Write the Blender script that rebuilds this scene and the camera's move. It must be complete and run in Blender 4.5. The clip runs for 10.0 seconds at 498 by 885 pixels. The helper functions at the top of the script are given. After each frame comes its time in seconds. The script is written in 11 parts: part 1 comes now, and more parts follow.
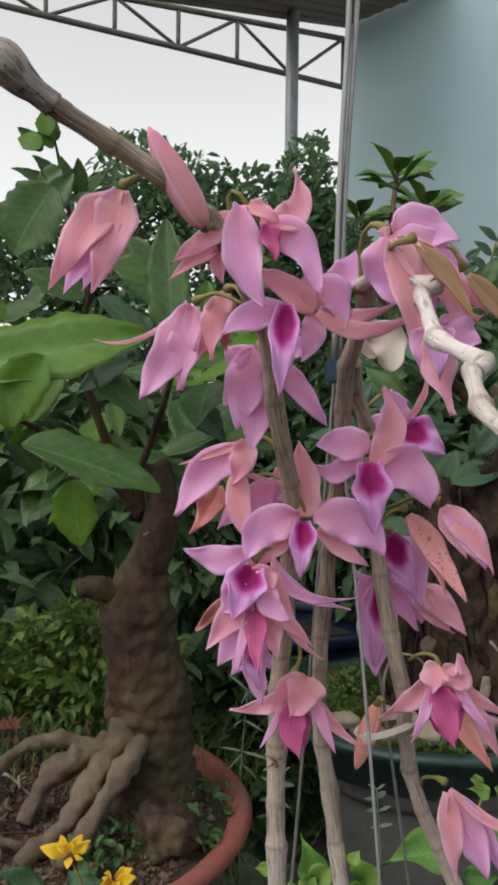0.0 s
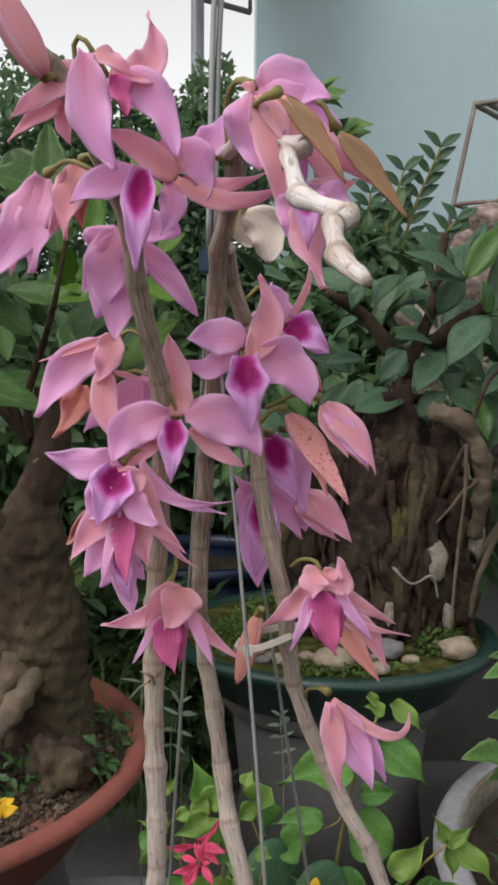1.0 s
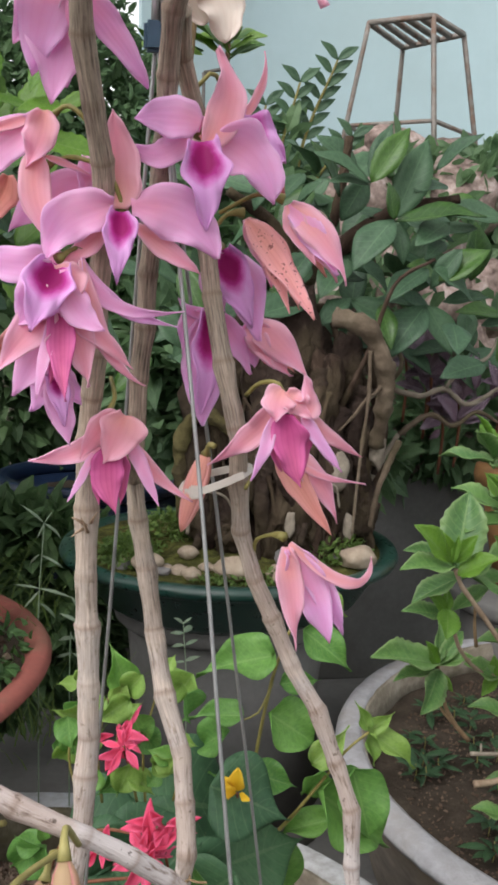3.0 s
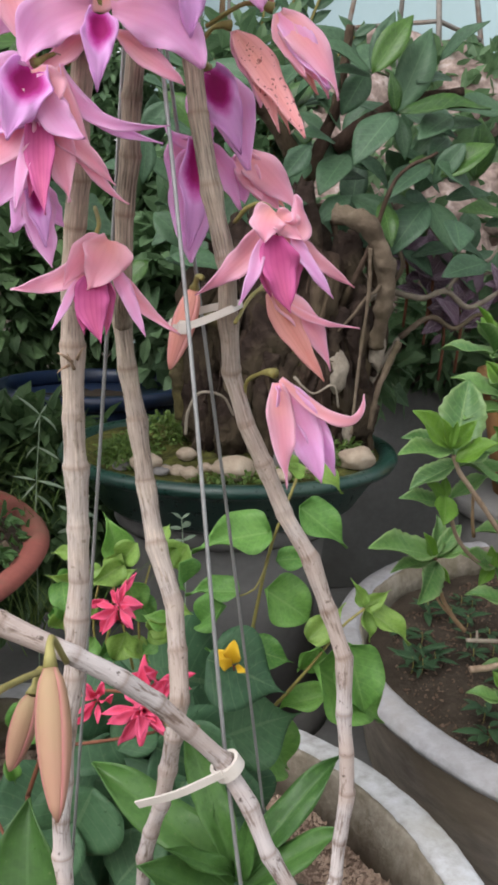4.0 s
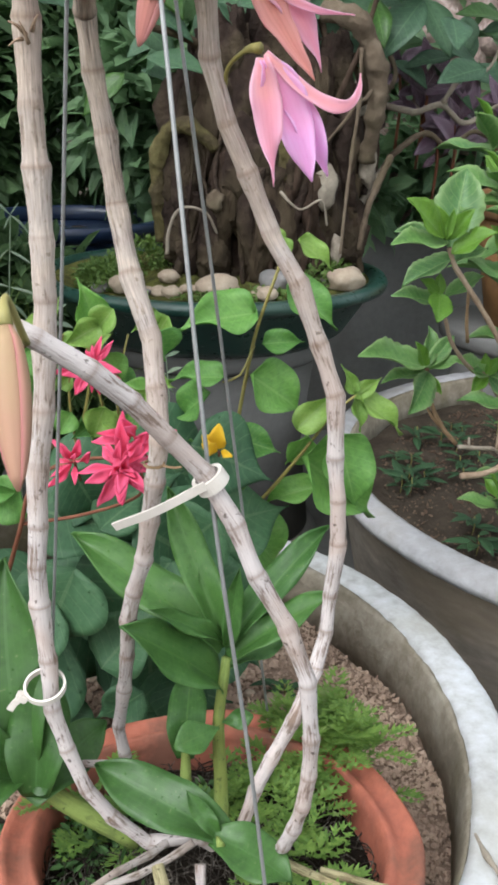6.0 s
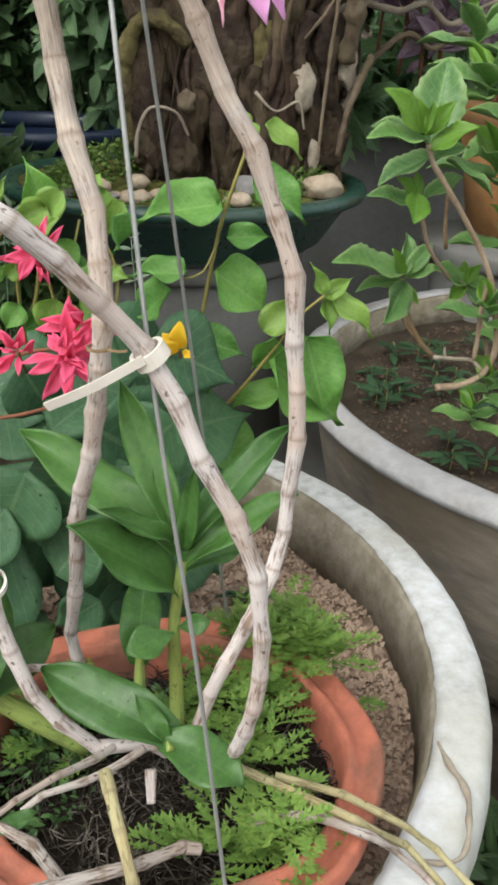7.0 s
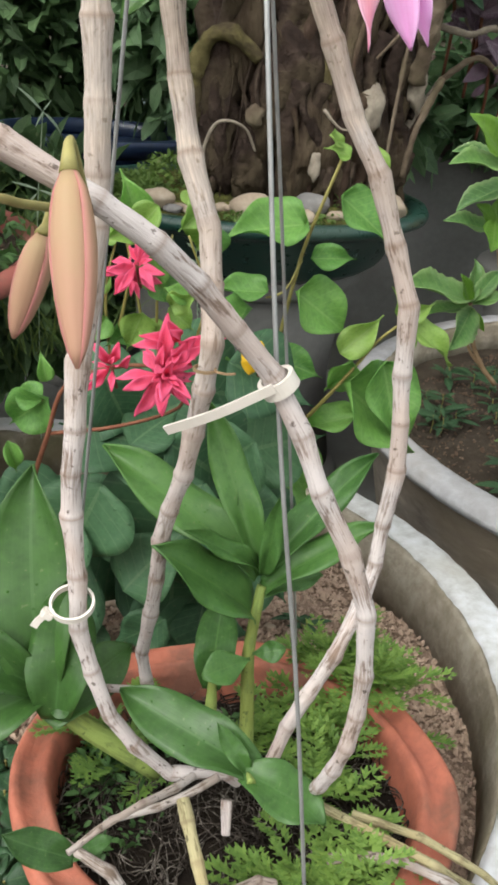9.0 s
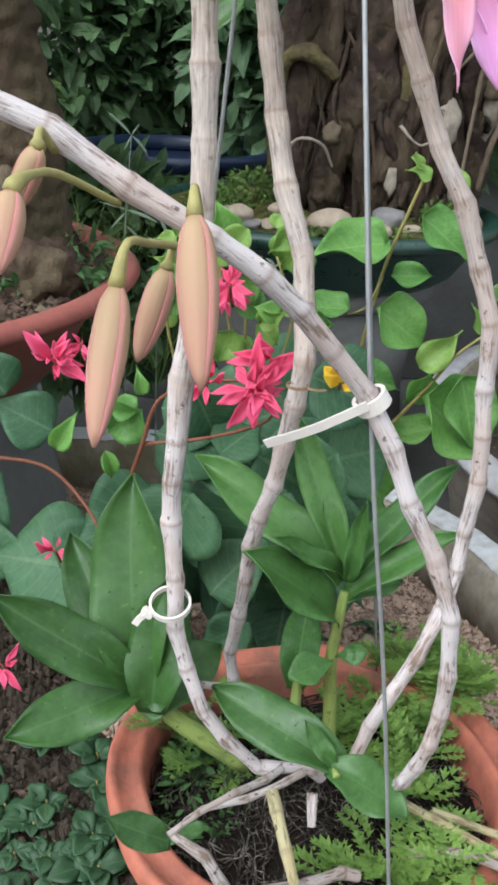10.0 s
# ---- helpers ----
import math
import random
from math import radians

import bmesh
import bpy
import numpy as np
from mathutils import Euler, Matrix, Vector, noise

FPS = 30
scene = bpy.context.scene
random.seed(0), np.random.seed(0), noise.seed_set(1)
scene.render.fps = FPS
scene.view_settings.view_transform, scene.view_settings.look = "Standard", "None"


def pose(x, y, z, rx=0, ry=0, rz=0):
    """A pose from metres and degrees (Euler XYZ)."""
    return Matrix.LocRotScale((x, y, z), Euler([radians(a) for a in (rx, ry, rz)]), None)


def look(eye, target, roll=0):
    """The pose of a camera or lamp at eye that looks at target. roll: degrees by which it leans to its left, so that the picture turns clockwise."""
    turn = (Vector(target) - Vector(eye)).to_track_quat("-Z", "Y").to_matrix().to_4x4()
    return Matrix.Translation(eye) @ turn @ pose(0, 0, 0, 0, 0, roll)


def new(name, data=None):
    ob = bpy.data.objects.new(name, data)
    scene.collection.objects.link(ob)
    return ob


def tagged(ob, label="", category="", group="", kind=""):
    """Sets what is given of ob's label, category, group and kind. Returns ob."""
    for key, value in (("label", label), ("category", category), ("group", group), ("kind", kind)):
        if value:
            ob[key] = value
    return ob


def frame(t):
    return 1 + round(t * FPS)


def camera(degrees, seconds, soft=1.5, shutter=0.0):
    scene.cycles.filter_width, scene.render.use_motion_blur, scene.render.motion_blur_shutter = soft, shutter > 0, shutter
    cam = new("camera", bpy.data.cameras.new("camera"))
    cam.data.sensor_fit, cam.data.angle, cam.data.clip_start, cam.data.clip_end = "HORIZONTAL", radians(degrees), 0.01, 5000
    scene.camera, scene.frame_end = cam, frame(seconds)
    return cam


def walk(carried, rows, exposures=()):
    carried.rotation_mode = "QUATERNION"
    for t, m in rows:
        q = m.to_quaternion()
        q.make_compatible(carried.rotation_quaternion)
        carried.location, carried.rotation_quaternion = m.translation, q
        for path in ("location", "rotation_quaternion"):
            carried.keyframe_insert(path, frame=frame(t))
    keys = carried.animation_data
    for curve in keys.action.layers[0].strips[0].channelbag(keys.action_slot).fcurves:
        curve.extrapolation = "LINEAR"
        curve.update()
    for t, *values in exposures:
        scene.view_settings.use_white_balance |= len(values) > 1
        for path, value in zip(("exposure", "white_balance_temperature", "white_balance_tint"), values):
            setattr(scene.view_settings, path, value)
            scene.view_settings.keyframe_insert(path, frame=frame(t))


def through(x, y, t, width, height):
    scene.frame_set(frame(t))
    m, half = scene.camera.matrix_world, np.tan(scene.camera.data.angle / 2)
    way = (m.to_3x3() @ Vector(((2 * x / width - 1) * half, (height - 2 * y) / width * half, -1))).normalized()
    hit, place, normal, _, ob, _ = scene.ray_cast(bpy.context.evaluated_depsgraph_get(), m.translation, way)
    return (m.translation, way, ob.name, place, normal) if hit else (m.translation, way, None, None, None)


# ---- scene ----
cam = camera(29.5, 10.0, 3.2)
PATH = [
    (0, (0.046, -0.007, 1.243), (-0.021, 1.99, 1.171), 0.8),
    (0.5, (0.06, 0.005, 1.233), (0.052, 2.001, 1.111), 0.1),
    (1, (0.076, 0.036, 1.21), (0.185, 2.024, 1.023), 0.5),
    (1.5, (0.063, 0.071, 1.182), (0.323, 2.042, 0.96), 1.6),
    (2, (0.036, 0.086, 1.17), (0.382, 2.043, 0.944), 2.6),
    (2.5, (0.021, 0.104, 1.148), (0.384, 2.055, 0.901), 2.6),
    (2.7, (0.027, 0.103, 1.139), (0.395, 2.052, 0.876), 2.2),
    (3.8, (0.045, 0.103, 1.078), (0.413, 2.027, 0.674), 1.5),
    (4, (0.046, 0.104, 1.066), (0.411, 2.021, 0.629), 1.5),
    (4.5, (0.05, 0.111, 1.039), (0.412, 2.009, 0.521), 1.4),
    (5, (0.047, 0.109, 1.013), (0.414, 1.986, 0.429), 1.5),
    (5.5, (0.048, 0.112, 0.991), (0.426, 1.969, 0.352), 1.8),
    (5.7, (0.05, 0.118, 0.978), (0.43, 1.969, 0.323), 1.2),
    (6.8, (0.073, 0.15, 0.927), (0.476, 1.935, 0.119), 2.1),
    (7, (0.079, 0.153, 0.921), (0.493, 1.926, 0.095), 2.2),
    (7.5, (0.091, 0.155, 0.913), (0.528, 1.918, 0.074), 2.4),
    (8, (0.085, 0.164, 0.926), (0.514, 1.941, 0.113), 2.6),
    (8.5, (0.068, 0.18, 0.914), (0.476, 1.959, 0.098), 3.5),
    (9, (0.035, 0.177, 0.922), (0.402, 1.97, 0.116), 4.5),
    (9.5, (0.014, 0.163, 0.935), (0.316, 1.979, 0.153), 4.6),
    (10, (0.015, 0.147, 0.938), (0.241, 1.967, 0.139), 3.1),
]
EXPOSURES = [(0.0, 0.58, 6450, 9), (1.0, 0.70, 6450, 11), (1.7, 0.94, 6400, 12), (2.5, 1.13, 6400, 11), (4.5, 1.37, 6250, 12), (5.5, 1.56, 5950, 9), (7.0, 1.55, 6500, 5), (8.5, 1.55, 6500, 4), (9.5, 1.56, 6300, 8), (10.0, 1.57, 5850, 7)]
walk(cam, [(t, look(eye, target, roll)) for t, eye, target, roll in PATH], EXPOSURES)

# ---- daylight under a bright overcast sky ----
world = bpy.data.worlds.new("overcast_sky")
scene.world = world
world.use_nodes = True
wn, wl = world.node_tree.nodes, world.node_tree.links
sky = wn.new("ShaderNodeTexSky")
sky.sky_type, sky.sun_disc = "NISHITA", False
sky.sun_elevation, sky.sun_rotation = radians(51), radians(-129)
sky.air_density, sky.dust_density, sky.ozone_density = 1.0, 1.5, 1.0
pale = wn.new("ShaderNodeHueSaturation")
pale.inputs["Saturation"].default_value = 0.10
wl.new(sky.outputs["Color"], pale.inputs["Color"])
cloud = wn.new("ShaderNodeMix")
cloud.data_type, cloud.blend_type = "RGBA", "MULTIPLY"
cloud.inputs[0].default_value, cloud.inputs[7].default_value = 1.0, (1.02, 1.0, 0.965, 1)
wl.new(pale.outputs["Color"], cloud.inputs[6])
wl.new(cloud.outputs[2], wn["Background"].inputs["Color"])
wn["Background"].inputs["Strength"].default_value = 0.14

sun = new("sun", bpy.data.lights.new("sun", "SUN"))
sun.data.energy, sun.data.angle, sun.data.color = 0.8, radians(40), (1.0, 0.98, 0.95)
sun.matrix_world = look((-2.2, -1.2, 4.0), (0, 0.6, 0.5))

# ---- building tools ----
TAU = 2 * math.pi


def mesh_from(name, verts, faces, attrs=None, smooth=True):
    me = bpy.data.meshes.new(name)
    me.from_pydata([tuple(v) for v in verts], [], faces)
    for key, values in (attrs or {}).items():
        me.attributes.new(key, "FLOAT", "POINT").data.foreach_set("value", values)
    if smooth:
        me.polygons.foreach_set("use_smooth", [True] * len(me.polygons))
    me.update()
    return me


def part(name, me, material, parent=None, label="", m=None):
    """One mesh object under a thing or a part; me is a mesh or a bmesh."""
    if isinstance(me, bmesh.types.BMesh):
        bm, me = me, bpy.data.meshes.new(name)
        bm.to_mesh(me)
        bm.free()
    if material and not me.materials:
        me.materials.append(material)
    ob = new(name, me)
    if parent:
        ob.parent = parent
    if m is not None:
        ob.matrix_basis = m
    return tagged(ob, label)


def thing(name, label, category, at=(0, 0, 0), group="", kind=""):
    ob = new(name)
    ob.empty_display_size = 0.02
    ob.location = at
    return tagged(ob, label, category, group, kind)


def spline(points, step):
    """Points at even steps along a smooth curve through the given ones, with their lengths along it."""
    p = [Vector(q) for q in points]
    p = [2 * p[0] - p[1]] + p + [2 * p[-1] - p[-2]]
    out = []
    for a, b, c, d in zip(p, p[1:], p[2:], p[3:]):
        n = max(2, int((c - b).length / step))
        for k in range(n):
            s = k / n
            out.append(0.5 * (2 * b + (c - a) * s + (2 * a - 5 * b + 4 * c - d) * s * s + (3 * b - a - 3 * c + d) * s**3))
    out.append(p[-2])
    far, run = [0.0], 0.0
    for a, b in zip(out, out[1:]):
        run += (b - a).length
        far.append(run)
    return out, far


def tube(name, points, radius, sides=8, step=0.01, rough=0.0, seed=0):
    """A closed tube along a smooth curve; radius(u, length) in metres."""
    line, far = spline(points, step)
    rad = radius if callable(radius) else (lambda u, s: radius)
    t0 = (line[1] - line[0]).normalized()
    up = t0.orthogonal().normalized()
    verts, us, vs = [], [], []
    for k, q in enumerate(line):
        t = (line[min(k + 1, len(line) - 1)] - line[max(k - 1, 0)]).normalized()
        up = (up - up.dot(t) * t).normalized()
        side = t.cross(up)
        for j in range(sides):
            a = TAU * j / sides
            r = rad(far[k] / far[-1], far[k])
            way = math.cos(a) * up + math.sin(a) * side
            if rough:
                r *= 1 + rough * noise.noise((q + way * r) * 60 + Vector((seed, 0, 0)))
            verts.append(q + way * r)
            us.append(far[k])
            vs.append(j / sides)
    n = len(line)
    faces = [(k * sides + j, k * sides + (j + 1) % sides, (k + 1) * sides + (j + 1) % sides, (k + 1) * sides + j) for k in range(n - 1) for j in range(sides)]
    faces += [tuple(range(sides))[::-1], tuple((n - 1) * sides + j for j in range(sides))]
    return mesh_from(name, verts, faces, {"u": us, "v": vs})


def sheet(name, fn, nu, nv, thick):
    """A thin closed skin: fn(u, v) with u from 0 to 1 and v from -1 to 1."""
    grid = [[fn(i / (nu - 1), 2 * j / (nv - 1) - 1) for j in range(nv)] for i in range(nu)]
    front, back, us, vs = [], [], [], []
    for i in range(nu):
        for j in range(nv):
            du = grid[min(i + 1, nu - 1)][j] - grid[max(i - 1, 0)][j]
            dv = grid[i][min(j + 1, nv - 1)] - grid[i][max(j - 1, 0)]
            nrm = du.cross(dv)
            nrm = nrm.normalized() if nrm.length > 1e-12 else Vector((0, 0, 1))
            front.append(grid[i][j] + nrm * thick / 2)
            back.append(grid[i][j] - nrm * thick / 2)
            us.append(i / (nu - 1))
            vs.append(2 * j / (nv - 1) - 1)
    size = nu * nv
    faces = []
    for i in range(nu - 1):
        for j in range(nv - 1):
            a, b, c, d = i * nv + j, i * nv + j + 1, (i + 1) * nv + j + 1, (i + 1) * nv + j
            faces += [(a, d, c, b), (a + size, b + size, c + size, d + size)]
    ring = [j for j in range(nv)] + [i * nv + nv - 1 for i in range(1, nu)] + [(nu - 1) * nv + j for j in range(nv - 2, -1, -1)] + [i * nv for i in range(nu - 2, 0, -1)]
    for a, b in zip(ring, ring[1:] + ring[:1]):
        faces.append((a, b, b + size, a + size))
    return mesh_from(name, front + back, faces, {"u": us + us, "v": vs + vs})


def lathe(name, profile, sides=64, wobble=0.0, squash=1.0, seed=0, frill=0.0, waves=9, ring=False, chips=0.0):
    """A turned body from (radius, height) pairs; the ends close on the axis when their radius is 0."""
    verts, faces = [], []
    for r, z in profile:
        for j in range(sides):
            a = TAU * j / sides
            w = 1 + wobble * noise.noise(Vector((math.cos(a) * 1.5 + seed, math.sin(a) * 1.5, z * 4)))
            w += frill * math.sin(waves * a + seed) * (0.6 + 0.4 * noise.noise(Vector((math.cos(a), math.sin(a), seed))))
            p = Vector((r * w * math.cos(a), r * w * math.sin(a) * squash, z))
            if chips:
                dent = chips * (noise.noise(p * 28 + Vector((seed, 0, 0))) + 0.7 * noise.noise(p * 75))
                p += Vector((math.cos(a) * dent, math.sin(a) * dent, 0.6 * chips * noise.noise(p * 40 + Vector((0, 5, seed)))))
            verts.append(tuple(p))
    n = len(profile)
    for k in range(n - 1):
        for j in range(sides):
            a, b = k * sides + j, k * sides + (j + 1) % sides
            faces.append((a, b, b + sides, a + sides))
    if ring:
        for j in range(sides):
            a, b = (n - 1) * sides + j, (n - 1) * sides + (j + 1) % sides
            faces.append((a, b, (j + 1) % sides, j))
    else:
        faces += [tuple(range(sides))[::-1], tuple((n - 1) * sides + j for j in range(sides))]
    me = mesh_from(name, verts, faces)
    bm = bmesh.new()
    bm.from_mesh(me)
    bmesh.ops.remove_doubles(bm, verts=bm.verts, dist=1e-6)
    bm.to_mesh(me)
    bm.free()
    return me


def disc(name, radius, rings, sides, height, squash=1.0):
    """A soil surface: rings of points whose heights come from height(x, y)."""
    verts, faces = [(0, 0, height(0, 0))], []
    for i in range(1, rings + 1):
        for j in range(sides):
            a, r = TAU * j / sides, radius * i / rings
            x, y = r * math.cos(a), r * math.sin(a) * squash
            verts.append((x, y, height(x, y)))
    for j in range(sides):
        faces.append((0, 1 + j, 1 + (j + 1) % sides))
    for i in range(rings - 1):
        for j in range(sides):
            a, b = 1 + i * sides + j, 1 + i * sides + (j + 1) % sides
            faces.append((a, a + sides, b + sides, b))
    return mesh_from(name, verts, faces)


def rock(name, size, seed, rough=0.25, cuts=3):
    """An uneven stone of about the given half sizes."""
    bm = bmesh.new()
    bmesh.ops.create_icosphere(bm, subdivisions=cuts, radius=1.0)
    for v in bm.verts:
        q = v.co.copy()
        v.co = q * (1 + rough * noise.noise(q * 1.3 + Vector((seed * 7.1, 0, 0))) + rough * 0.4 * noise.noise(q * 3.5 + Vector((0, seed * 3.3, 0))))
        v.co.x *= size[0]
        v.co.y *= size[1]
        v.co.z *= size[2]
    me = bpy.data.meshes.new(name)
    bm.to_mesh(me)
    bm.free()
    me.polygons.foreach_set("use_smooth", [True] * len(me.polygons))
    return me


def gnarled(name, size, seed, cuts=4):
    """A knotted woody or stony lump with ridges and hollows."""
    bm = bmesh.new()
    bmesh.ops.create_icosphere(bm, subdivisions=cuts, radius=1.0)
    o = Vector((seed * 3.7, seed * 1.9, seed * 0.7))
    for v in bm.verts:
        q = v.co.copy()
        f = 1 + 0.40 * noise.noise(q * 1.5 + o) + 0.45 * (0.3 - abs(noise.noise(q * 2.8 + o))) + 0.20 * (0.3 - abs(noise.noise(q * 6.5 + o))) + 0.06 * noise.noise(q * 15 + o)
        v.co = Vector((q.x * size[0], q.y * size[1], q.z * size[2])) * f
    for f in bm.faces:
        f.smooth = True
    return bm


def box(name, size, bevel=0.0):
    bm = bmesh.new()
    bmesh.ops.create_cube(bm, size=1.0)
    for v in bm.verts:
        v.co = Vector((v.co.x * size[0], v.co.y * size[1], v.co.z * size[2]))
    if bevel:
        bmesh.ops.bevel(bm, geom=bm.edges[:], offset=bevel, segments=2, affect="EDGES")
    me = bpy.data.meshes.new(name)
    bm.to_mesh(me)
    bm.free()
    return me


def bar_between(name, a, b, radius, material, parent, sides=8):
    return part(name, tube(name, [a, (Vector(a) + Vector(b)) / 2, b], radius, sides, 1.0), material, parent)


def blade(kind, L=1.0, W=0.4, fold=0.25, droop=0.2, wave=0.0, seed=0, nu=9, nv=5, thick=0.004):
    """A leaf blade of unit length along +y, facing +z. kind: heart, strap, lance, paddle, serrate or toothed."""
    rnd = random.Random(seed)
    ph, twist = rnd.uniform(0, TAU), rnd.uniform(-0.25, 0.25)

    def width(u):
        if kind == "heart":
            return max(0.012, math.sin(math.pi * u**0.62) ** (0.70 + 1.15 * u) * (1.08 - 0.30 * u * u))
        if kind == "strap":
            return max(0.03, min(1.0, 0.42 + 1.6 * u) * (1 - max(0, (u - 0.50) / 0.50) ** 2.4))
        if kind == "paddle":
            return max(0.10, math.sin(math.pi * u**1.45) ** 0.8)
        if kind == "serrate":
            return max(0.03, math.sin(math.pi * u**0.88) ** 0.85 * (1 + 0.045 * math.sin(u * 48 + ph)))
        if kind == "toothed":
            return max(0.03, math.sin(math.pi * u**0.8) ** 0.75 * (1 + 0.055 * math.sin(u * 36 + ph) + 0.06 * math.sin(u * 13 + 2 * ph)))
        return max(0.03, math.sin(math.pi * u**0.85) ** 0.9)

    def fn(u, v):
        w = W / 2 * width(u)
        z = abs(v) * w * fold * 1.6 - droop * u * u * 0.6 + wave * W * math.sin(u * 9 + ph) * v * v
        x = v * w
        return Vector((x * math.cos(twist * u) - z * math.sin(twist * u), L * u * (1 - 0.15 * abs(droop) * u), z * math.cos(twist * u) + x * math.sin(twist * u)))

    return sheet(kind + "_leaf", fn, nu, nv, thick)


TINTED = {}


def tinted(me, material):
    """The shared leaf mesh in one material."""
    key = (me.name, material.name)
    if key not in TINTED:
        TINTED[key] = me.copy()
        TINTED[key].materials.append(material)
    return TINTED[key]


def put_leaf(name, me, material, parent, base, tip, face=(0, -0.5, 1), wide=1.0, label=""):
    """Lays a unit leaf from base to tip, its upper side towards face."""
    base, tip = Vector(base), Vector(tip)
    y = (tip - base).normalized()
    z = Vector(face)
    z = (z - z.dot(y) * y).normalized()
    x = y.cross(z)
    s = (tip - base).length
    m = Matrix((x * s * wide, y * s, z * s)).transposed().to_4x4()
    m.translation = base
    if parent:
        m = Matrix.Translation(-Vector(parent.location)) @ m
    return part(name, tinted(me, material), None, parent, label, m)


def leaf_cloud(name, blobs, size, material, seed, label, category, long=2.2, kind="stuff", shell=0.55):
    """Many small folded leaves in soft ellipsoids (x, y, z, rx, ry, rz, count), one mesh."""
    rs = np.random.RandomState(seed)
    verts, faces, us, vs = [], [], [], []
    for cx, cy, cz, rx, ry, rz, count in blobs:
        d = rs.normal(size=(count, 3))
        d /= np.linalg.norm(d, axis=1)[:, None]
        far = (shell + (1 - shell) * rs.rand(count)) * (1 + 0.18 * np.sin(d[:, 0] * 5 + cx * 9) * np.cos(d[:, 2] * 6 + cz * 5))
        at = np.array([cx, cy, cz]) + d * far[:, None] * [rx, ry, rz]
        ahead = d * 0.6 + rs.normal(size=(count, 3)) * 0.6 + [0, 0, -0.15]
        ahead /= np.linalg.norm(ahead, axis=1)[:, None]
        side = np.cross(ahead, rs.normal(size=(count, 3)) * 0.6 + [0, 0, 1])
        side /= np.linalg.norm(side, axis=1)[:, None] + 1e-9
        up = np.cross(side, ahead)
        s = size * (0.6 + 0.8 * rs.rand(count))[:, None]
        w = s / long
        b = len(verts)
        pts = np.stack([at, at + ahead * s * 0.35 + side * w * 0.5 + up * w * 0.16, at + ahead * s * 0.35 - side * w * 0.5 + up * w * 0.16,
                        at + ahead * s * 0.75 + side * w * 0.36 + up * w * 0.08 - up * s * 0.06, at + ahead * s * 0.75 - side * w * 0.36 + up * w * 0.08 - up * s * 0.06,
                        at + ahead * s * 0.55, at + ahead * s - up * s * 0.16], 1).reshape(-1, 3)
        verts += pts.tolist()
        us += [0, 0.35, 0.35, 0.75, 0.75, 0.55, 1.0] * count
        vs += [0, 1, -1, 1, -1, 0, 0] * count
        for k in range(count):
            q = b + 7 * k
            faces += [(q, q + 1, q + 5), (q, q + 5, q + 2), (q + 1, q + 3, q + 5), (q + 5, q + 4, q + 2), (q + 3, q + 6, q + 5), (q + 5, q + 6, q + 4)]
    ob = part(name, mesh_from(name, verts, faces, {"u": us, "v": vs}, smooth=False), material)
    return tagged(ob, label, category, kind=kind)

# ---- materials ----
def material(name, rough=0.6, metal=0.0, spec=0.5):
    mat = bpy.data.materials.new(name)
    mat.use_nodes = True
    b = mat.node_tree.nodes["Principled BSDF"]
    b.inputs["Roughness"].default_value, b.inputs["Metallic"].default_value = rough, metal
    b.inputs["Specular IOR Level"].default_value = spec
    return mat, mat.node_tree.nodes, mat.node_tree.links, b


def node(nodes, kind, **values):
    n = nodes.new(kind)
    for key, value in values.items():
        n.inputs[key.replace("_", " ")].default_value = value
    return n


def coords(nodes, links, scale=1.0, space="Object"):
    tc = nodes.new("ShaderNodeTexCoord")
    mp = node(nodes, "ShaderNodeMapping")
    mp.inputs["Scale"].default_value = scale if isinstance(scale, tuple) else (scale,) * 3
    links.new(tc.outputs[space], mp.inputs["Vector"])
    return mp.outputs["Vector"]


def ramp(nodes, links, value, stops):
    r = nodes.new("ShaderNodeValToRGB")
    while len(r.color_ramp.elements) < len(stops):
        r.color_ramp.elements.new(0.5)
    for e, (pos, col) in zip(r.color_ramp.elements, stops):
        e.position, e.color = pos, (*col, 1) if len(col) == 3 else col
    links.new(value, r.inputs["Fac"])
    return r.outputs["Color"]


def noisy(nodes, links, vec, scale, detail=4.0, rough=0.55):
    n = node(nodes, "ShaderNodeTexNoise", Scale=scale, Detail=detail, Roughness=rough)
    links.new(vec, n.inputs["Vector"])
    return n.outputs["Fac"]


def mix(nodes, links, fac, a, b, how="MIX"):
    m = nodes.new("ShaderNodeMix")
    m.data_type, m.blend_type = "RGBA", how
    for socket, value in ((m.inputs[0], fac), (m.inputs[6], a), (m.inputs[7], b)):
        if isinstance(value, bpy.types.NodeSocket):
            links.new(value, socket)
        else:
            socket.default_value = value if isinstance(value, (int, float)) else (*value, 1)
    return m.outputs[2]


def calc(nodes, links, op, a, b=0.0):
    m = nodes.new("ShaderNodeMath")
    m.operation = op
    for socket, value in ((m.inputs[0], a), (m.inputs[1], b)):
        if isinstance(value, bpy.types.NodeSocket):
            links.new(value, socket)
        else:
            socket.default_value = value
    return m.outputs[0]


def attr(nodes, name):
    n = nodes.new("ShaderNodeAttribute")
    n.attribute_name = name
    return n.outputs["Fac"]


def bump(nodes, links, b, height, strength=0.4, distance=0.002):
    n = node(nodes, "ShaderNodeBump", Strength=strength, Distance=distance)
    links.new(height, n.inputs["Height"])
    links.new(n.outputs["Normal"], b.inputs["Normal"])


